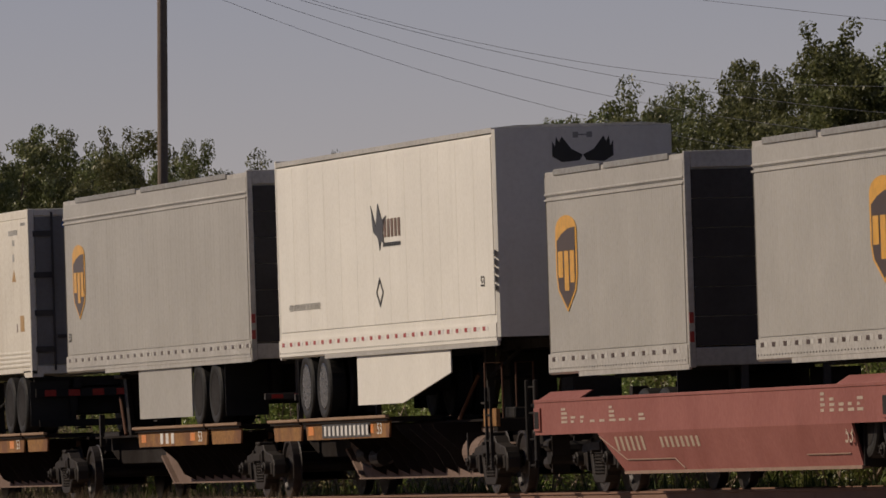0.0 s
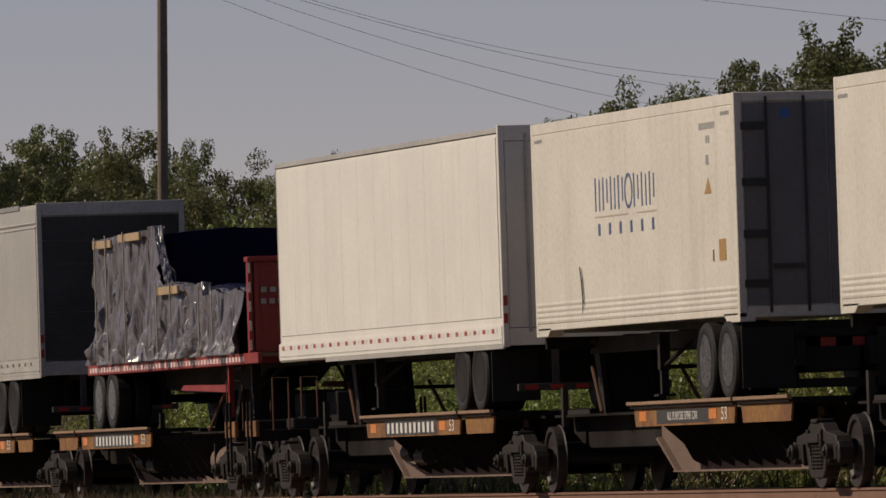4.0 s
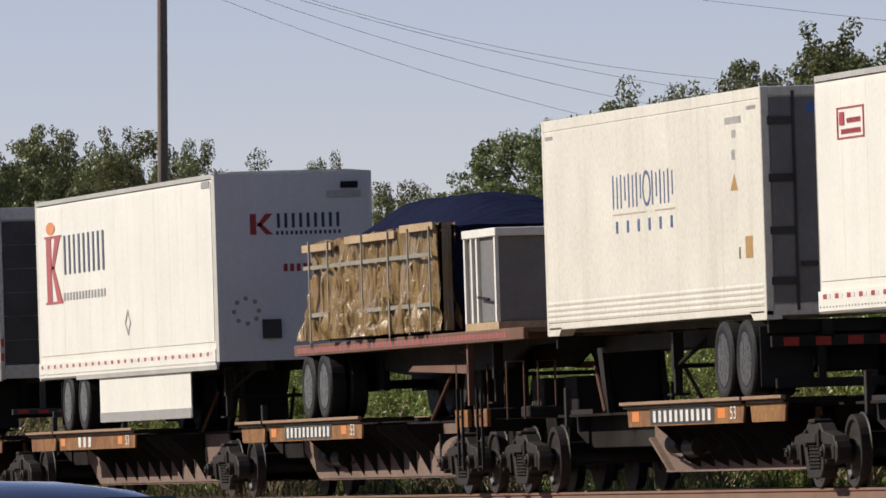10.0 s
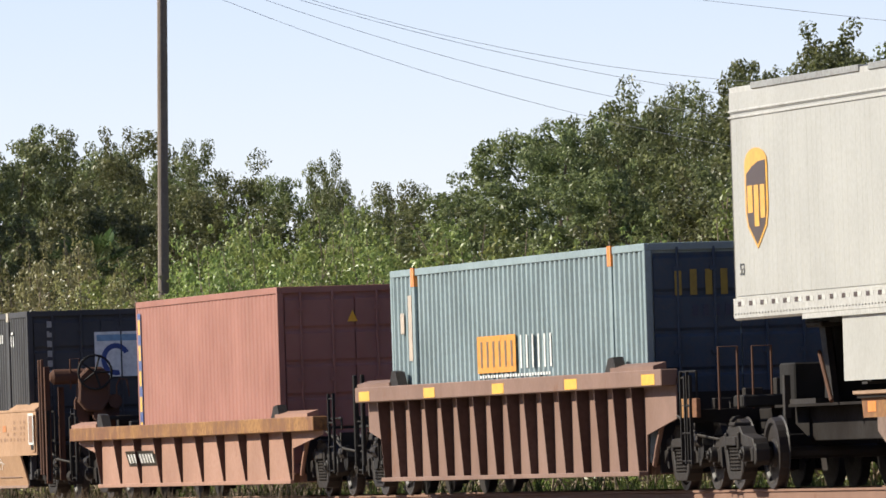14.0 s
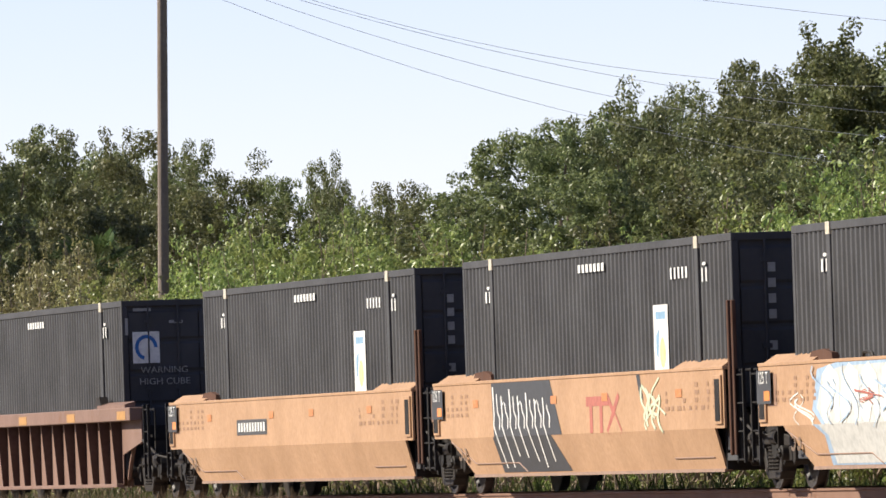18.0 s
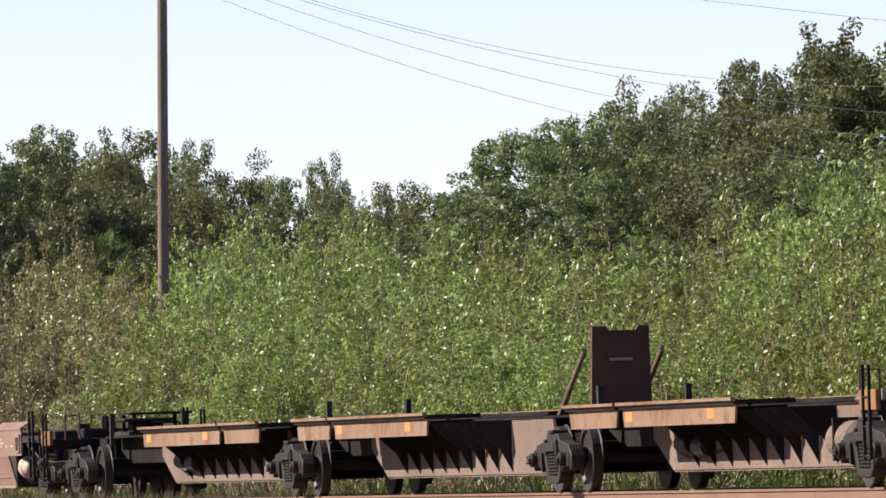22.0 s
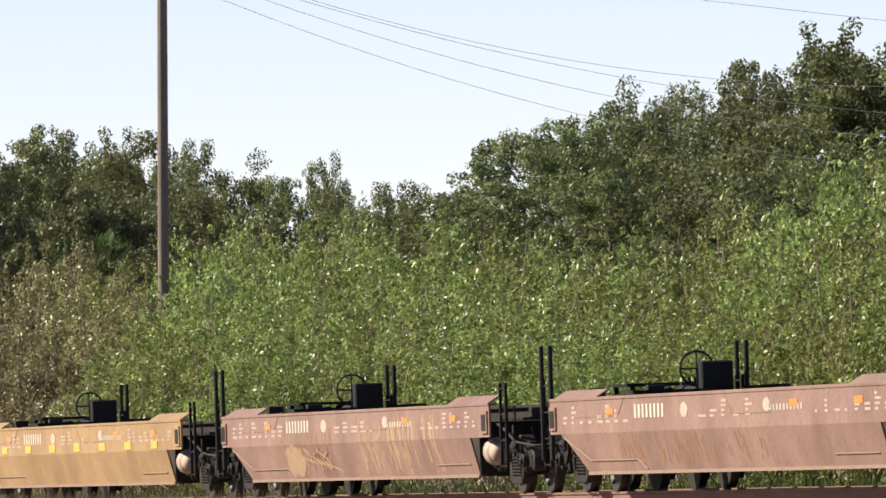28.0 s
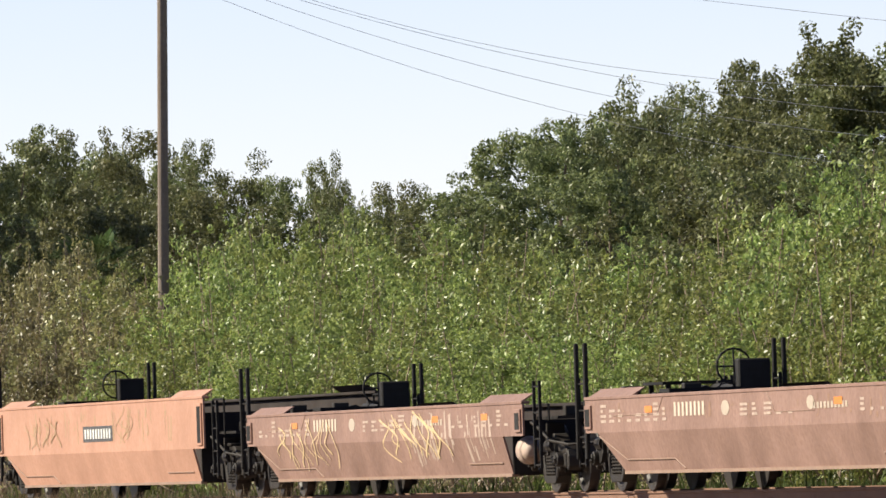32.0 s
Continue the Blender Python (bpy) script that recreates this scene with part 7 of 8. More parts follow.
for a in (11.3, 12.3, 13.9, 16.7, 17.9, 20.3, 21.4):
    bm = bmesh.new()
    zz = silver_top(a - fc, -1.2)
    box(bm, a - fc - 0.028, a - fc + 0.028, -1.435, -1.42, 2.25, zz + 0.02)
    part("strap", bm, M["webbing"], load, "webbing strap")
rides(load, fc)

fb, gc = flatbed(-78.5, -62.4, 2.30, "deck_rust", "rusty flatbed trailer with timber deck and orange reflectors", (-77.7, -76.5), -66.6, False)
load = thing("tarped_load", "crumpled tan and navy tarpaulin over a load on a rusty flatbed", "tarp", "sheeted loads")


def hump(x, y):
    """The load rises from its near edge to a ridge past the middle, and falls towards its front."""
    k = min(1, max(0, (y + 0.8) / 1.25))
    f = min(1, max(0, (-68.2 - x - gc) / 4.5))
    return 3.86 + 0.58 * k * k * (3 - 2 * k) * f - 0.12 * max(0, y - 0.7)


sheeted(load, "tan_sheet", -77.25 - gc, -67.95 - gc, -1.22, -1.08, 2.36, lambda x, y: 3.84 + 0.008 * (x + 6) + 0.02 * math.sin(x * 5), M["tarp_tan"], "shiny crumpled tan tarpaulin hung over the load's edge", 0.12, 0.03, 4)
sheeted(load, "navy_sheet", -77.2 - gc, -68.0 - gc, -1.06, 1.2, 2.36, hump, M["tarp_navy"], "dark blue tarpaulin over the humped load", 0.02, 0.02, 7)
for a, b, z in ((-77.4, -75.2, 3.80), (-74.2, -70.6, 3.85), (-70.2, -67.9, 3.91)):
    bm = bmesh.new()
    box(bm, a - gc, b - gc, -1.36, -1.32, z - 0.10, z + 0.01)
    part("edge_board", bm, M["wood"], load, "pale timber edge board")
for a in (-76.8, -75.4, -72.9, -71.0, -69.6, -68.1):
    bm = bmesh.new()
    box(bm, a - gc - 0.03, a - gc + 0.03, -1.385, -1.37, 2.32, 3.86)
    part("strap", bm, M["webbing"], load, "grey webbing strap")
for z in (2.74, 3.46):
    bm = bmesh.new()
    box(bm, -77.3 - gc, -68.0 - gc, -1.365, -1.355, z - 0.03, z + 0.03)
    part("band", bm, M["webbing"], load, "grey webbing band round the load")
rides(load, gc)
crate = thing("metal_locker", "tall pale grey metal locker strapped to a flatbed deck", "locker")
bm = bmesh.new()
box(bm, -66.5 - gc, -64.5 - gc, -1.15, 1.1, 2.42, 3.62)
part("cabinet", bm, M["door_white_shaded"], crate, bevel=0.01)
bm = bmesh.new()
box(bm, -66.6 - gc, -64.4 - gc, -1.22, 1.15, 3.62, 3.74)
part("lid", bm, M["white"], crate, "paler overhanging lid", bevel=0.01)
for a in (-66.55, -66.1, -65.75, -64.55):
    bm = bmesh.new()
    box(bm, a - gc - 0.05, a - gc + 0.05, -1.2, -1.15, 2.42, 3.62)
    part("post", bm, M["white"], crate)
bm = bmesh.new()
tube(bm, (-65.6 - gc, -1.22, 2.78), (-64.9 - gc, -1.22, 2.74), 0.02)
part("handle", bm, M["dark"], crate)
bm = bmesh.new()
box(bm, -66.6 - gc, -64.4 - gc, -1.2, 1.15, 2.3, 2.42)
part("base", bm, M["wood"], crate)
rides(crate, gc)


# ---- vegetation ----
def leaf_cloud(rng, lobes, count, size, squash=1.0):
    """Small folded leaves scattered over and in rounded lobes: vertices and faces."""
    C = np.array([l[0] for l in lobes])
    Rr = np.array([l[1] for l in lobes])
    w = Rr ** 2
    idx = rng.choice(len(lobes), count, p=w / w.sum())
    d = rng.normal(size=(count, 3))
    d /= np.linalg.norm(d, axis=1)[:, None]
    rad = Rr[idx] * (rng.random(count) ** 0.24) * rng.uniform(0.85, 1.12, count)
    P = C[idx] + d * rad[:, None] * np.array([1, 1, squash])
    nrm = d + rng.normal(size=(count, 3)) * 0.8 + np.array([0, 0, 0.4])
    nrm /= np.linalg.norm(nrm, axis=1)[:, None]
    a = np.cross(nrm, rng.normal(size=(count, 3)))
    a /= np.linalg.norm(a, axis=1)[:, None]
    b = np.cross(nrm, a)
    s = size * rng.uniform(0.6, 1.4, count)[:, None]
    v = np.stack([P - a * s, P - b * s * 0.45 + nrm * s * 0.12, P + a * s, P + b * s * 0.45 + nrm * s * 0.12], 1).reshape(-1, 3)
    return v, np.arange(count * 4).reshape(-1, 4)


def cloud_mesh(name, v, f, material):
    me = bpy.data.meshes.new(name)
    me.vertices.add(len(v))
    me.vertices.foreach_set("co", v.ravel())
    me.loops.add(f.size)
    me.loops.foreach_set("vertex_index", f.ravel().astype(np.int32))
    me.polygons.add(len(f))
    me.polygons.foreach_set("loop_start", np.arange(0, f.size, 4, dtype=np.int32))
    me.update(calc_edges=True)
    me.validate()
    me.materials.append(material)
    return me


M["bark"] = paint("grey_bark", (0.16, 0.12, 0.09), 0.9, dirt=0.5, bump=0.8)
M["twig"] = paint("pale_twig", (0.27, 0.20, 0.145), 0.9, dirt=0.4, bump=0.5)
M["oak"] = leaf_mat("oak_leaf", (0.09, 0.115, 0.042), (0.175, 0.20, 0.076), (0.36, 0.37, 0.16), 0.42, 0.4)
M["bush"] = leaf_mat("shrub_leaf", (0.12, 0.165, 0.045), (0.265, 0.325, 0.09), (0.54, 0.575, 0.20), 0.38, 0.42)
M["dry_bush"] = leaf_mat("dusty_shrub_leaf", (0.16, 0.155, 0.065), (0.29, 0.27, 0.115), (0.46, 0.41, 0.19), 0.40, 0.5)
M["palm"] = leaf_mat("palm_leaf", (0.05, 0.08, 0.03), (0.08, 0.12, 0.04), (0.13, 0.17, 0.07))


def limb(bm, p0, p1, r0, r1, rng, n=4):
    p0, p1 = Vector(p0), Vector(p1)
    prev, pr = p0, r0
    for k in range(1, n + 1):
        f = k / n
        q = p0.lerp(p1, f) + Vector(rng.normal(size=3)) * 0.05 * (p1 - p0).length * (0 if k == n else 1)
        r = r0 + (r1 - r0) * f
        tube(bm, prev, q, pr, r, 6)
        prev, pr = q, r


def oak(seed, height=10.0, spread=4.2, leaves=29000, size=0.062):
    rng = np.random.default_rng(seed)
    t = thing("oak_tree", "dark green broad oak in a dense tree line behind the track", "tree", "oaks in the tree line")
    lobes = []
    for k in range(34):
        a, q = rng.uniform(0, 2 * math.pi), rng.random() ** 0.45
        zf = rng.uniform(0.22, 0.97)
        wide = spread * math.sin(math.pi * min(1, 0.25 + 0.72 * zf)) ** 0.6
        lobes.append(((q * wide * math.cos(a), q * wide * math.sin(a), zf * height - 0.45), rng.uniform(0.55, 1.35)))
    bm = bmesh.new()
    limb(bm, (0, 0, -0.3), (0.2, 0.1, height * 0.4), 0.30, 0.2, rng)
    for c_, r in lobes[::3]:
        limb(bm, (0.15, 0.05, height * rng.uniform(0.18, 0.4)), c_, 0.12, 0.03, rng)
    part("trunk", bm, M["bark"], t)
    clumps = []
    for c_, r in lobes:
        for k in range(10):
            d = rng.normal(size=3)
            d /= np.linalg.norm(d)
            clumps.append((tuple(np.array(c_) + d * r * rng.uniform(0.45, 1.0) * np.array([1, 1, 0.75])), r * rng.uniform(0.16, 0.40)))
    v, f = leaf_cloud(rng, clumps, leaves, size, 0.8)
    c = new("crown", cloud_mesh("crown", v, f, M["oak"]))
    c.parent = t
    return t


def shrub(seed, height=5.0, spread=2.0, leaf="bush", leaves=17500):
    """Many upright shoots from one root, each with leaves along its upper part and a tuft at its tip."""
    rng = np.random.default_rng(seed)
    t = thing("shrub", "%s leafy shrub with pale twigs beside the track" % ("light green" if leaf == "bush" else "dusty olive"), "shrub", "shrubs along the track")
    lobes = []
    bm = bmesh.new()
    for k in range(52):
        a, q = rng.uniform(0, 2 * math.pi), rng.random() ** 0.55
        foot = np.array([rng.normal() * 0.4, rng.normal() * 0.4, -0.2])
        tip = np.array([q * spread * math.cos(a), q * spread * math.sin(a), height * rng.uniform(0.50, 1.07) * (1.0 - 0.22 * q * q)])
        bend = np.array([rng.normal(), rng.normal(), 0]) * 0.45
        at = lambda f: foot + (tip - foot) * f + bend * math.sin(math.pi * f) + np.array([tip[0], tip[1], 0]) * 0.35 * math.sin(math.pi * f)
        if k % 2 == 0 or leaves < 5000:
            for f0, f1 in ((0, 0.35), (0.35, 0.7), (0.7, 1.0)):
                tube(bm, at(f0), at(f1), 0.030 - 0.02 * f0, 0.030 - 0.02 * f1, 5)
        for f in np.linspace(0.28, 0.9, 4):
            p = at(f) + rng.normal(size=3) * 0.14
            lobes.append((tuple(p), rng.uniform(0.15, 0.24) + 0.20 * rng.random() * f))
        lobes.append((tuple(at(0.97)), rng.uniform(0.10, 0.17)))
        lobes.append((tuple(at(1.05)), 0.07))
    part("stem", bm, M["twig"], t)
    v, f = leaf_cloud(rng, lobes, leaves, 0.053, 1.0)
    c = new("crown", cloud_mesh("crown", v, f, M[leaf]))
    c.parent = t
    return t


def palm(seed):
    rng = np.random.default_rng(seed)
    t = thing("palm_tree", "cabbage palm with fan fronds among the oaks", "palm", "palms in the tree line")
    bm = bmesh.new()
    limb(bm, (0, 0, -0.3), (0.1, 0, 7.6), 0.22, 0.18, rng)
    part("trunk", bm, M["bark"], t)
    for k in range(22):
        a, el = rng.uniform(0, 2 * math.pi), rng.uniform(-0.5, 1.3)
        d = Vector((math.cos(a) * math.cos(el), math.sin(a) * math.cos(el), math.sin(el)))
        hub = Vector((0.1, 0, 7.6)) + d * 0.9
        side = d.cross(Vector((0, 0, 1)))
        side = side.normalized() if side.length > 0.1 else Vector((1, 0, 0))
        bm = bmesh.new()
        tube(bm, (0.1, 0, 7.6), hub, 0.02, 0.012, 5)
        for j in range(17):
            g = (j - 8) / 8 * 1.35
            e = (d * math.cos(g) + side * math.sin(g)).normalized()
            tip = hub + e * 1.0 + Vector((0, 0, -0.22 - 0.1 * rng.random()))
            mid = hub + e * 0.55
            nn = e.cross(Vector((0, 0, 1))).normalized() * 0.035
            vs = [bm.verts.new(p) for p in (hub, mid + nn, tip, mid - nn)]
            bm.faces.new(vs)
        part("frond", bm, M["palm"], t, "fan-shaped frond")
    return t


OAKS = [(-355.4, 26, 12.6), (-391.5, 34, 13.2), (-390.1, 36, 13.3), (-369.1, 34, 12.4), (-355.5, 33, 11.8), (-331.1, 30, 10.6), (-329.6, 31, 10.1), (-331.7, 33, 10.5), (-311.7, 30, 9.1), (-336.9, 36, 9.9), (-360.7, 42, 10.4),
        (-363.5, 44, 10.4), (-292.4, 30, 10.0), (-269.2, 26, 9.6), (-286.2, 31, 10.4), (-275.7, 30, 10.5), (-288.9, 34, 10.7), (-259.3, 28, 9.9), (-257.6, 29, 10.8), (-245.9, 27, 10.1), (-246.1, 28, 11.2), (-237.7, 27, 11.0)]
EXTRA = [(-271.8, 29, 10.65), (-286.5, 33, 11.0), (-392.4, 35, 14.0), (-393.3, 37, 14.1), (-376.5, 35, 13.3), (-360.7, 33, 12.5), (-326.1, 32, 10.5), (-273.6, 27, 9.8), (-369.8, 30, 12.7), (-372.0, 34.5, 12.6), (-384.0, 33.5, 12.6), (-352.0, 33.0, 11.2), (-252.4, 28, 10.4), (-247.5, 28.6, 11.0), (-262.5, 28.6, 9.95), (-380.0, 34.0, 12.3), (-388.0, 36.5, 12.9), (-366.0, 32.8, 11.7), (-398.0, 36.0, 13.2), (-344.0, 31.5, 10.6)]
FILL = [(-332.2, 24, 9.0), (-329.7, 26, 9.7), (-305.1, 24, 9.0), (-302.1, 25, 8.6), (-299.2, 26, 8.4), (-282.2, 24, 7.8), (-289.2, 27, 7.8), (-268.5, 24, 7.7), (-257.7, 23, 8.0), (-250.5, 23, 7.9), (-244.3, 23, 7.9), (-233.2, 22, 7.9), (-223.2, 21, 8.0)]
kinds = [oak(100 + k) for k in range(6)]
rng = random.Random(5)
firsts = []
SLIM = {4: 0.55, 7: 0.5, 8: 0.6, 9: 0.45, 5: 0.75, 6: 0.7, 10: 0.8, 11: 0.8, 15: 0.7, 16: 0.6, 18: 0.75, 41: 0.4, 35: 0.7}
for i, (x, y, h) in enumerate(OAKS + FILL + EXTRA):
    k = i % 6
    wide = SLIM.get(i, rng.uniform(0.8, 1.05))
    m = pose(x, y, -0.7, 0, 0, rng.uniform(0, 360)) @ Matrix.Diagonal((wide, wide, (0.97 if i > 34 else 0.985) * h / 10.0, 1))
    if i < 6:
        firsts.append((kinds[k], m))
    else:
        copy_thing(kinds[k], m)
for ob, m in firsts:
    ob.matrix_basis = m
# unseen trees, added to close the place and cut sky light round the camera: beyond the road, along the line towards the
# camera, and by the track
unseen_oak = oak(120, leaves=5000, size=0.22)
tagged(unseen_oak, "dark green broad oak, added out of view to block light", group="oaks round the crossing")
CLOSE = [(-318 + 13 * k, -58 + 5 * math.sin(2.1 * k), 12.5 + 1.5 * math.sin(1.3 * k)) for k in range(30)] + [(-160 + 12 * k, 19 + 2 * math.sin(1.7 * k), 11 + math.sin(2.3 * k)) for k in range(21)]
# the last five are added out of view to shade the left tree line
CLOSE += [(70 + 4 * math.sin(k), -50 + 11 * k, 12.5) for k in range(7)] + [(-322, 8.5, 15.5), (-334, 11, 16.0), (-312, 7.5, 14.5), (-345, 13, 16.0), (-328, 9.5, 16.0)]
for k, (x, y, h) in enumerate(CLOSE):
    m = pose(x, y, -0.8, 0, 0, 67 * k % 360) @ Matrix.Diagonal((1.45, 1.45, h / 10.0, 1))
    if k == 0:
        unseen_oak.matrix_basis = m
    else:
        copy_thing(unseen_oak, m)
BUSH_BACK = [(-302.1, 5.5), (-295.5, 7.1), (-289.9, 7.3), (-283.7, 6.9), (-277.4, 6.5), (-271.2, 7.1), (-266.5, 7.1), (-261.2, 6.9), (-257.4, 7.1), (-252.5, 6.7), (-248.7, 6.9), (-244.4, 6.5), (-240.2, 6.2), (-236.2, 6.0), (-231.8, 5.8), (-227.4, 5.7),
             (-222.8, 5.5), (-218.3, 5.4), (-214.4, 5.6), (-211.0, 6.2), (-207.4, 6.3), (-204.2, 7.0), (-200.8, 7.0)]
BUSH_MID = [(-275.6, 4.2), (-269.7, 5.5), (-264.6, 5.8), (-259.1, 5.3), (-253.4, 5.0), (-247.8, 5.9), (-243.4, 6.0), (-238.8, 5.3), (-235.3, 5.8), (-230.8, 5.5), (-227.4, 5.2), (-223.5, 5.2), (-219.7, 4.7), (-216.1, 4.7), (-212.0, 4.5), (-208.1, 4.7),
            (-203.9, 4.3), (-199.8, 4.1), (-196.3, 4.5), (-193.2, 4.9), (-189.9, 5.0), (-187.0, 6.0), (-183.9, 5.7)]
BUSH_FRONT = [(-259.6, 2.7), (-253.9, 4.4), (-249.0, 4.8), (-243.8, 3.8), (-238.4, 3.9), (-233.1, 4.2), (-229.0, 4.2), (-224.4, 4.1), (-221.2, 4.1), (-216.9, 4.2), (-213.6, 4.1), (-209.9, 4.1), (-206.4, 3.5), (-202.9, 3.4), (-199.0, 3.8), (-195.3, 3.7),
              (-191.3, 3.5), (-187.4, 3.0), (-184.1, 3.5), (-181.2, 4.0), (-178.0, 4.2), (-175.3, 4.7), (-172.4, 4.8)]
bushes = [shrub(200 + k) for k in range(6)] + [shrub(206, leaf="dry_bush"), shrub(207, leaf="dry_bush")]
firsts = {}
i = 0
for row, y in ((BUSH_BACK, 17.0), (BUSH_MID, 13.0), (BUSH_FRONT, 9.5)):
    for j, (x, h) in enumerate(row):
        k = (i * 5 + i // 7) % 6 if j > 3 else 6 + j % 2
        wide = rng.uniform(0.8, 1.1) * (1.0 if y > 10 else 0.85)
        m = pose(x, y + rng.uniform(-0.8, 0.8), -0.65, 0, 0, rng.uniform(0, 360)) @ Matrix.Diagonal((wide, wide, h / 5.0, 1))
        if k in firsts:
            copy_thing(bushes[k], m)
        else:
            firsts[k] = m
        i += 1
for k, m in firsts.items():
    bushes[k].matrix_basis = m
# half-bare shrubs whose pale twigs show in front of the leafy ones
bare = shrub(208, 4.0, 1.6, "dry_bush", 2600)
tagged(bare, "half-bare shrub of pale brown twigs beside the track")
for k, (x, h) in enumerate(((-237.5, 2.9), (-231.0, 3.3), (-226.2, 2.7), (-212.5, 3.1), (-208.5, 2.6), (-199.5, 2.8), (-190.5, 2.5), (-179.5, 3.0))):
    m = pose(x, 7.2 + 0.3 * math.sin(3 * k), -0.6, 0, 0, 83 * k) @ Matrix.Diagonal((1, 1, h / 4.0, 1))
    if k == 0:
        bare.matrix_basis = m
    else:
        copy_thing(bare, m)
p1_ = palm(301)
copy_thing(p1_, pose(-303.6, 34.0, -0.7, 0, 0, 70) @ Matrix.Diagonal((0.75, 0.75, 1.17, 1)))
p1_.matrix_basis = pose(-300.5, 20, -0.7) @ Matrix.Diagonal((1.0, 1.0, 0.86, 1))


# low weeds behind the rails and dry grass on the near shoulder: uncountable blades
def blades(name, boxes, count, h0, h1, w, material, label, seed, z_of):
    r = np.random.default_rng(seed)
    P = []
    for (x0, x1, y0, y1, share_) in boxes:
        n = int(count * share_)
        P.append(np.stack([r.uniform(x0, x1, n), r.uniform(y0, y1, n)], 1))
    P = np.concatenate(P)
    n = len(P)
    z = np.array([z_of(y) for y in P[:, 1]])
    h = r.uniform(h0, h1, n) * (0.6 + 0.6 * r.random(n))
    a = r.uniform(0, 2 * math.pi, n)
    lean = r.normal(size=(n, 2)) * 0.22 * h[:, None]
    base = np.stack([P[:, 0], P[:, 1], z - 0.03], 1)
    side = np.stack([np.cos(a), np.sin(a), np.zeros(n)], 1) * w
    mid = base + np.concatenate([lean * 0.35, (h * 0.55)[:, None]], 1)
    tip = base + np.concatenate([lean, h[:, None]], 1)
    v = np.stack([base - side, base + side, mid + side * 0.7, mid - side * 0.7, mid - side * 0.7, mid + side * 0.7, tip + side * 0.15, tip - side * 0.15], 1).reshape(-1, 3)
    return tagged(new(name, cloud_mesh(name, v, np.arange(n * 8).reshape(-1, 4), material)), label, "grass", kind="stuff")


M["dry_grass"] = leaf_mat("dry_grass", (0.20, 0.16, 0.10), (0.27, 0.21, 0.13), (0.34, 0.29, 0.19))
M["weeds"] = leaf_mat("green_weeds", (0.042, 0.066, 0.016), (0.068, 0.095, 0.023), (0.12, 0.138, 0.043))
blades("dry_grass", [(-260, -178, -4.0, -2.2, 0.62), (-178, -160, -4.2, -2.6, 0.12), (-260, -185, -6.5, -4.0, 0.26)], 26000, 0.16, 0.42, 0.007, M["dry_grass"], "tall dry straw-coloured grass on the track shoulder", 11, ground_height)
blades("green_weeds", [(-300, -130, 3.4, 9.0, 1.0)], 26000, 0.25, 0.6, 0.02, M["weeds"], "low green weeds beyond the track", 12, ground_height)

# ---- leaning pole and overhead wires ----
bm = bmesh.new()
tube(bm, (-264.75, 15, -0.75), (-262.7, 15, 13.8), 0.148, 0.117, 14)
pole = thing("utility_pole", "weathered grey-brown wooden utility pole, slightly leaning", "pole")
part("shaft", bm, M["polewood"], pole)
WIRES = [((-221.2, 6.2, 10.83), (-217.6, 23.4, 5.81), 0.86), ((-221.0, 6.9, 10.75), (-217.5, 23.8, 6.44), 0.79), ((-220.9, 7.2, 10.75), (-217.5, 23.8, 6.94), 0.66), ((-220.8, 7.8, 10.62), (-217.5, 23.8, 7.73), 0.88), ((-219.4, 14.4, 10.05), (-217.5, 23.8, 8.67), 0.0)]
for a, b, sag in WIRES:
    bm = bmesh.new()
    pts = []
    for k in range(25):
        f = k / 24
        p = Vector(a).lerp(Vector(b), f)
        p.z -= sag * 4 * f * (1 - f)
        pts.append(p)
    grab(bm, pts, 0.0052)
    tagged(part("overhead_wire", bm, M["wire"], None), "thin sagging overhead wire", "wire", "overhead wires")


# ---- passing cars ----
def car_paint(name, colour):
    m, t, ns, ls, b = node_mat(name)
    ls.new(mixc(ns, ls, ramp(ns, ls, noise_out(ns, ls, 6, 4), 0.4, 0.7), colour, tuple(0.85 * c for c in colour)), b.inputs["Base Color"])
    b.inputs["Metallic"].default_value, b.inputs["Roughness"].default_value = 0.35, 0.38
    b.inputs["Coat Weight"].default_value = 0.8
    return m


def glass_mat():
    m, t, ns, ls, b = node_mat("car_glass")
    b.inputs["Base Color"].default_value = (0.006, 0.009, 0.014, 1)
    b.inputs["Roughness"].default_value = 0.08
    b.inputs["Specular IOR Level"].default_value = 0.35
    return m


M["car_glass"] = glass_mat()


def loft(bm, sections):
    rows_ = [[bm.verts.new(p) for p in s] for s in sections]
    n = len(rows_[0])
    for a, b in zip(rows_, rows_[1:]):
        for i in range(n):
            bm.faces.new((a[i], a[(i + 1) % n], b[(i + 1) % n], b[i]))
    bm.faces.new(rows_[0][::-1])
    bm.faces.new(rows_[-1])


def round_section(x, w, z0, z1, crown=0.0, tuck=1.0):
    """Cross-section of a car's body: narrower at the top, with rounded shoulders."""
    pts = []
    for y, z in ((-w, z0), (-w * 1.0, z0 + 0.6 * (z1 - z0)), (-w * tuck, z0 + 0.88 * (z1 - z0)), (-w * tuck * 0.86, z1 - 0.02), (-w * tuck * 0.5, z1 + crown * 0.7), (0, z1 + crown)):
        pts.append((x, y, z))
    return pts + [(x, -y, z) for _, y, z in pts[-2::-1]]


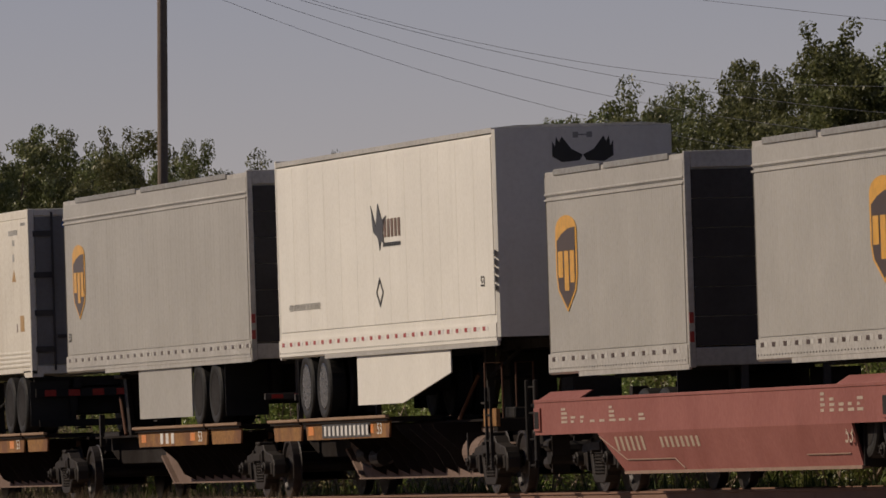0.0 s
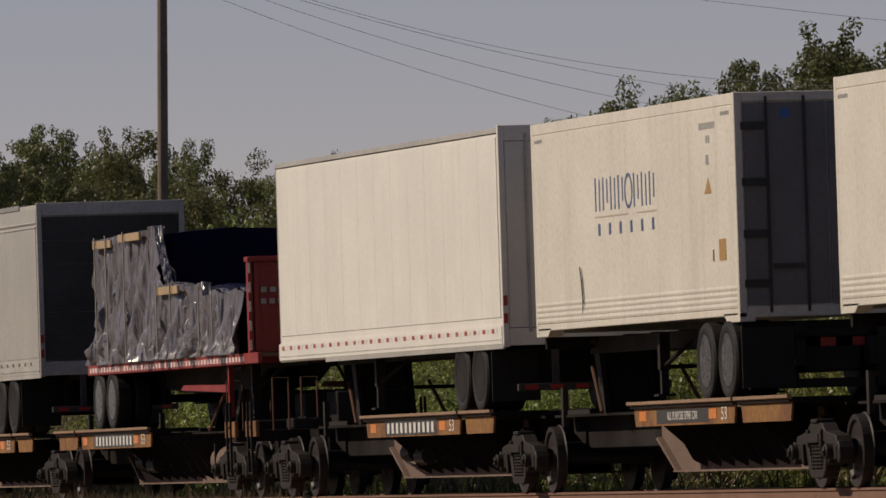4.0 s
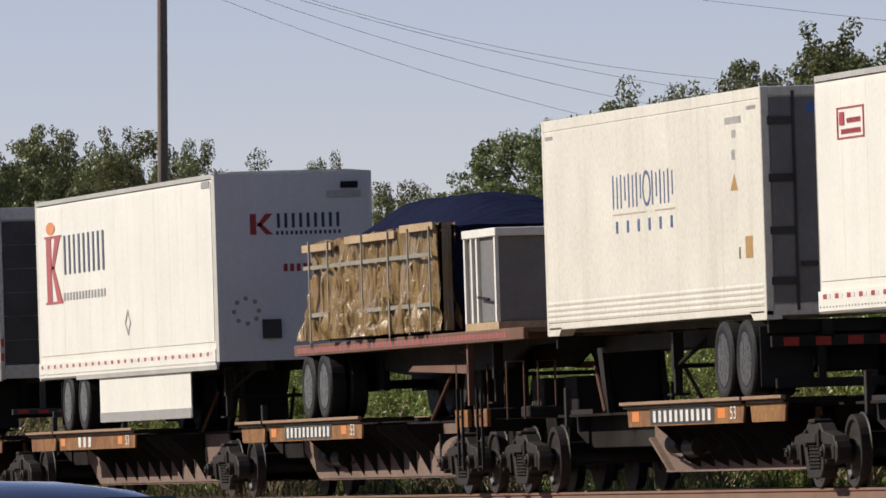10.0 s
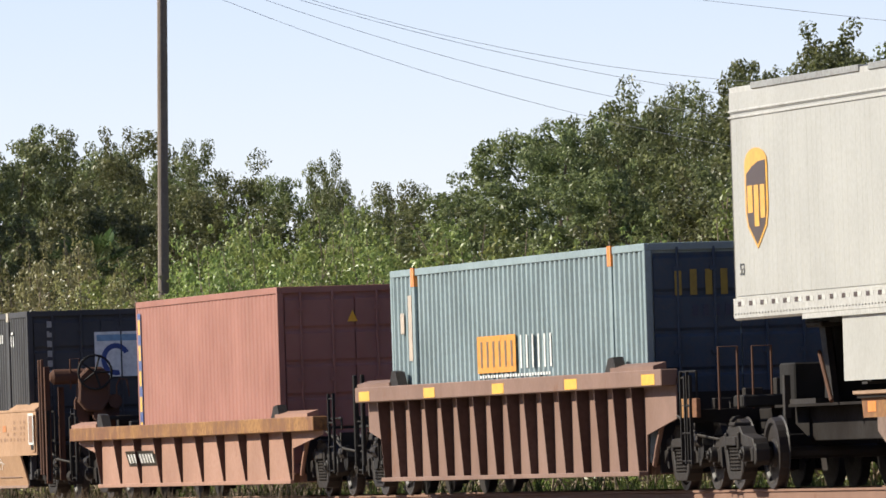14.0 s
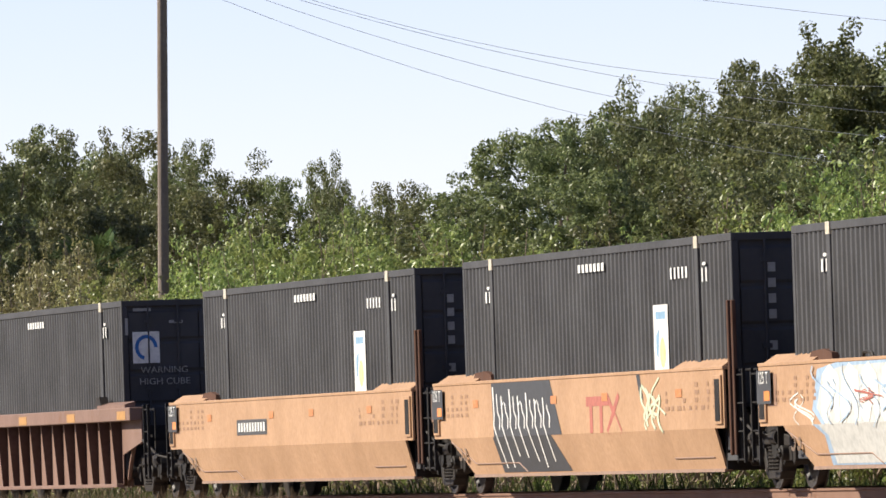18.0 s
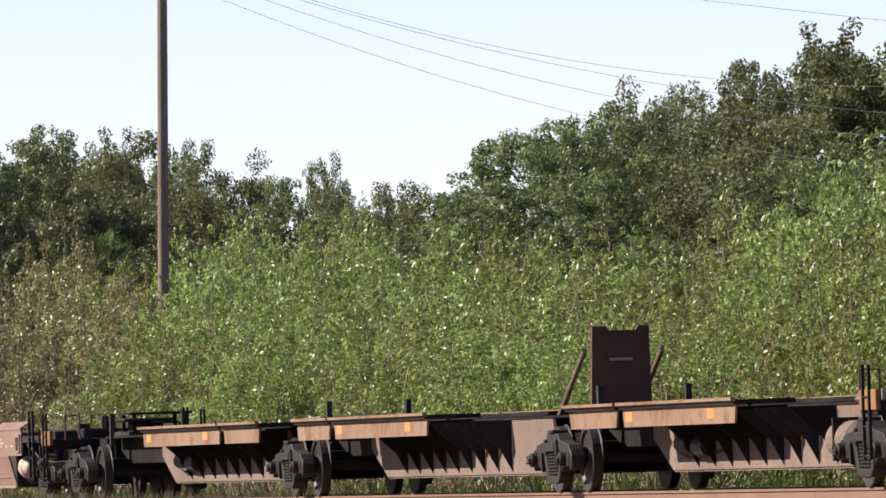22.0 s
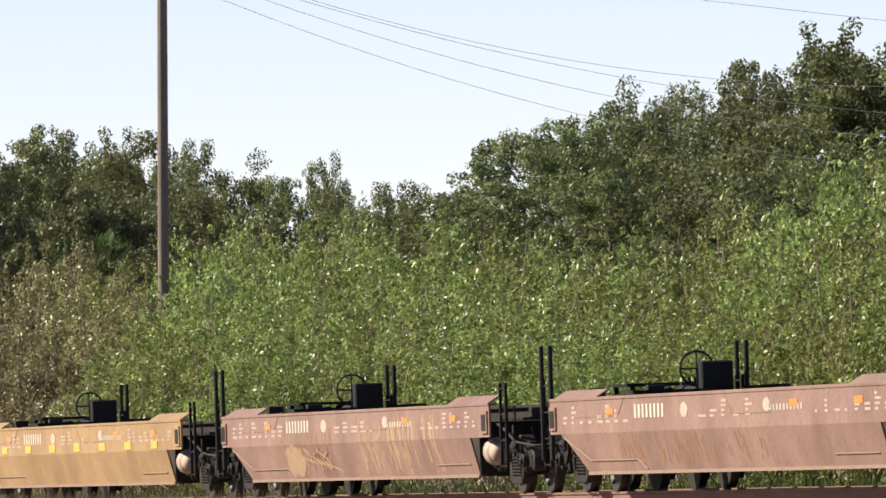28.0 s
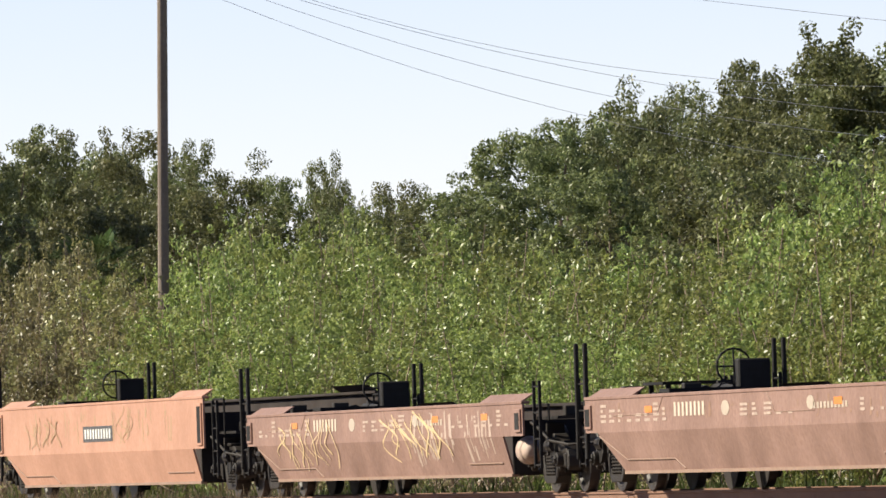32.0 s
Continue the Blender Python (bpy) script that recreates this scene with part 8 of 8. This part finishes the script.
def passenger_car(colour, label, height, length=4.5, antenna=False, drop=0.0):
    t = thing("passenger_car", label, "car", "passing cars")
    mat = car_paint("car_paint", colour)
    L = length / 2
    bm = bmesh.new()
    hb = 0.92 if height < 1.5 else 1.02
    loft(bm, [round_section(-L, 0.62, 0.32, 0.72), round_section(-L + 0.18, 0.82, 0.24, hb - 0.02, 0.02), round_section(-L + 0.9, 0.88, 0.2, hb, 0.02), round_section(0, 0.90, 0.18, hb, 0.02),
              round_section(L - 1.2, 0.88, 0.2, hb - 0.04, 0.02), round_section(L - 0.25, 0.80, 0.24, hb - 0.2, 0.02), round_section(L, 0.62, 0.32, 0.62)])
    part("body", bm, mat, t, smooth=True)
    r0, r1 = -L + 0.95, L - 1.95
    hw = lambda z: 0.80 - 0.20 * max(0.0, (z - hb) / (height - hb)) ** 1.2

    def hoop(x, top):
        pts = [(-0.80, hb - 0.03)] + [(-hw(hb + (top - 0.05 - hb) * k), hb + (top - 0.05 - hb) * k) for k in (0.35, 0.7, 1.0)]
        wt = hw(top)
        pts += [(-wt * 0.90, top - 0.015), (-wt * 0.6, top + 0.008), (0, top + 0.02)]
        return [(x, y, z) for y, z in pts] + [(x, -y, z) for y, z in pts[-2::-1]]

    bm = bmesh.new()
    rise = height - 0.02
    loft(bm, [hoop(r0 - 0.80, hb + 0.03), hoop(r0 - 0.45, hb + 0.55 * (rise - hb)), hoop(r0 - 0.12, rise - 0.09), hoop(r0 + 0.15, rise - 0.04), hoop(r0 + 0.6, rise - 0.008), hoop((r0 + r1) / 2, rise),
              hoop(r1 - 0.3, rise - 0.02), hoop(r1 + 0.05, rise - 0.08), hoop(r1 + 0.45, hb + 0.55 * (rise - hb)), hoop(r1 + 0.95, hb + 0.02)])
    part("roof", bm, mat, t, "glossy roof and pillars", smooth=True)
    for name, xa, xb, za, zb, s in (("rear_window", r0 - 0.74, r0 - 0.18 - drop, hb + 0.06, rise - 0.11 - drop, -1), ("windscreen", r1 + 0.90, r1 + 0.11 + drop, hb + 0.05, rise - 0.10 - drop, 1)):
        bm = bmesh.new()
        xm, zm2 = (r0 - 0.45, hb + 0.55 * (rise - hb)) if s < 0 else (r1 + 0.45, hb + 0.55 * (rise - hb))
        rows_ = [(xa, za, 0.72), (xm, zm2, 0.67), (xb, zb, 0.60)]
        vs = [[bm.verts.new((x + s * 0.02, y, z + 0.028)) for y in (-w, -w / 2, 0, w / 2, w)] for x, z, w in rows_]
        for p, q in zip(vs, vs[1:]):
            for k in range(4):
                bm.faces.new((p[k], p[k + 1], q[k + 1], q[k]))
        part(name, bm, M["car_glass"], t, "dark glass", smooth=True)
    for s in (-1, 1):
        xm = (r0 + r1) / 2 + 0.1
        zr = rise - 0.11
        for poly in ([(r0 - 0.38, hb + 0.02), (xm - 0.04, hb + 0.02), (xm - 0.04, zr), (r0 + 0.22, zr - 0.02), (r0 - 0.1, hb + 0.22)], [(xm + 0.04, hb + 0.02), (r1 + 0.68, hb + 0.02), (r1 + 0.1, zr - 0.02), (xm + 0.04, zr)]):
            bm = bmesh.new()
            bm.faces.new([bm.verts.new((x, s * (hw(z) + 0.012), z)) for x, z in poly])
            part("side_window", bm, M["car_glass"], t)
        for a in (-L + 0.85, L - 0.9):
            w = share("wheel", CARTYRE, t, (a, s * 0.78, 0.32))
            share("hub_cap", CARRIM, w, (0, 0, 0), 0 if s < 0 else 180)
        bm = bmesh.new()
        box(bm, -L - 0.02, -L + 0.12, min(s * 0.45, s * 0.78), max(s * 0.45, s * 0.78), 0.62, 0.80)
        part("tail_lamp", bm, M["c_red"], t, bevel=0.02)
        bm = bmesh.new()
        box(bm, L - 0.2, L - 0.05, min(s * 0.45, s * 0.74), max(s * 0.45, s * 0.74), 0.55, 0.68)
        part("headlamp", bm, M["c_white"], t, bevel=0.02)
    if antenna:
        bm = bmesh.new()
        tube(bm, (r0 + 0.12, 0, height - 0.06), (r0 + 0.10, 0, height + 0.035), 0.05, 0.035, 10)
        tube(bm, (r0 + 0.10, 0, height + 0.03), (r0 - 0.12, 0, height + 0.16), 0.010, 0.006, 6)
        tube(bm, (r0 + 0.04, 0, height - 0.06), (r0 - 0.20, 0, height - 0.20), 0.012, 0.010, 6)
        part("antenna", bm, M["dark"], t, "short black roof antenna")
    return t


bm = bmesh.new()
lathe(bm, [(-0.10, 0.22), (-0.10, 0.30), (-0.07, 0.32), (0.07, 0.32), (0.10, 0.30), (0.10, 0.22)], (0, 0, 0), 22)
CARTYRE = finish(bm, "tyre", M["tyre"])
bm = bmesh.new()
lathe(bm, [(-0.105, 0.22), (-0.10, 0.20), (-0.08, 0.05), (-0.09, 0.02)], (0, 0, 0), 18)
CARRIM = finish(bm, "hub_cap", M["rim"])
CARS = [passenger_car((0.018, 0.032, 0.065), "dark blue sedan passing on the road", 1.445, 5.0), passenger_car((0.035, 0.05, 0.085), "slate blue sedan with a short roof antenna on the road", 1.50, antenna=True),
        passenger_car((0.085, 0.09, 0.11), "slate blue hatchback passing close on the road", 1.595, drop=0.06)]


# ---- movement ----
def motions():
    ts = [0.0, 8.0, 16.0, 24.0, 32.0]
    for ob, u, y, z in MOVERS:
        walk(ob, [(t, pose(u + 17.7984 * (t - 15) + 0.00976 * (t - 15) ** 2, y, z)) for t in ts])
    road = -0.945
    fwd, right = Vector((AIM.x, AIM.y, 0)).normalized(), Vector((AIM.y, -AIM.x, 0)).normalized()
    way = (fwd * math.cos(radians(28)) - right * math.sin(radians(28)))
    turn = math.degrees(math.atan2(way.y, way.x))
    # two cars drive away to the left
    for ob, t0, off, speed, d in ((CARS[0], 9.6, 0.27, 15.5, 48.0), (CARS[1], 13.0, 0.66, 14.6, 41.5)):
        at = EYE + fwd * d + right * off
        rows = [(0.0, pose(60, -16, road, 0, 0, 180)), (t0 - 4.0, pose(12, -14.5, road, 0, 0, 180.5))]
        for dt in (-0.6, 0.0, 0.6, 1.2):
            p = at + way * speed * dt
            rows.append((t0 + dt, pose(p.x, p.y, road, 0, 0, turn % 360)))
        p = at + way * speed * (32 - t0)
        rows.append((32.0, pose(p.x, p.y, road, 0, 0, turn % 360)))
        walk(ob, rows)
    # one comes towards the camera from the left
    t0, at, speed = 17.0, EYE + fwd * 25.0 + right * (-0.37), 17.0
    rows = [(0.0, pose(*(at + way * speed * 9)[:2], road, 0, 0, turn + 180))]
    for dt in (-4.0, -0.5, 0.0, 0.5):
        p = at - way * speed * dt
        rows.append((t0 + dt, pose(p.x, p.y, road, 0, 0, turn + 180)))
    rows += [(t0 + 2.5, pose(18, -15.5, road, 0, 0, turn + 186)), (32.0, pose(220, -14, road, 0, 0, turn + 165))]
    walk(CARS[2], rows)


motions()
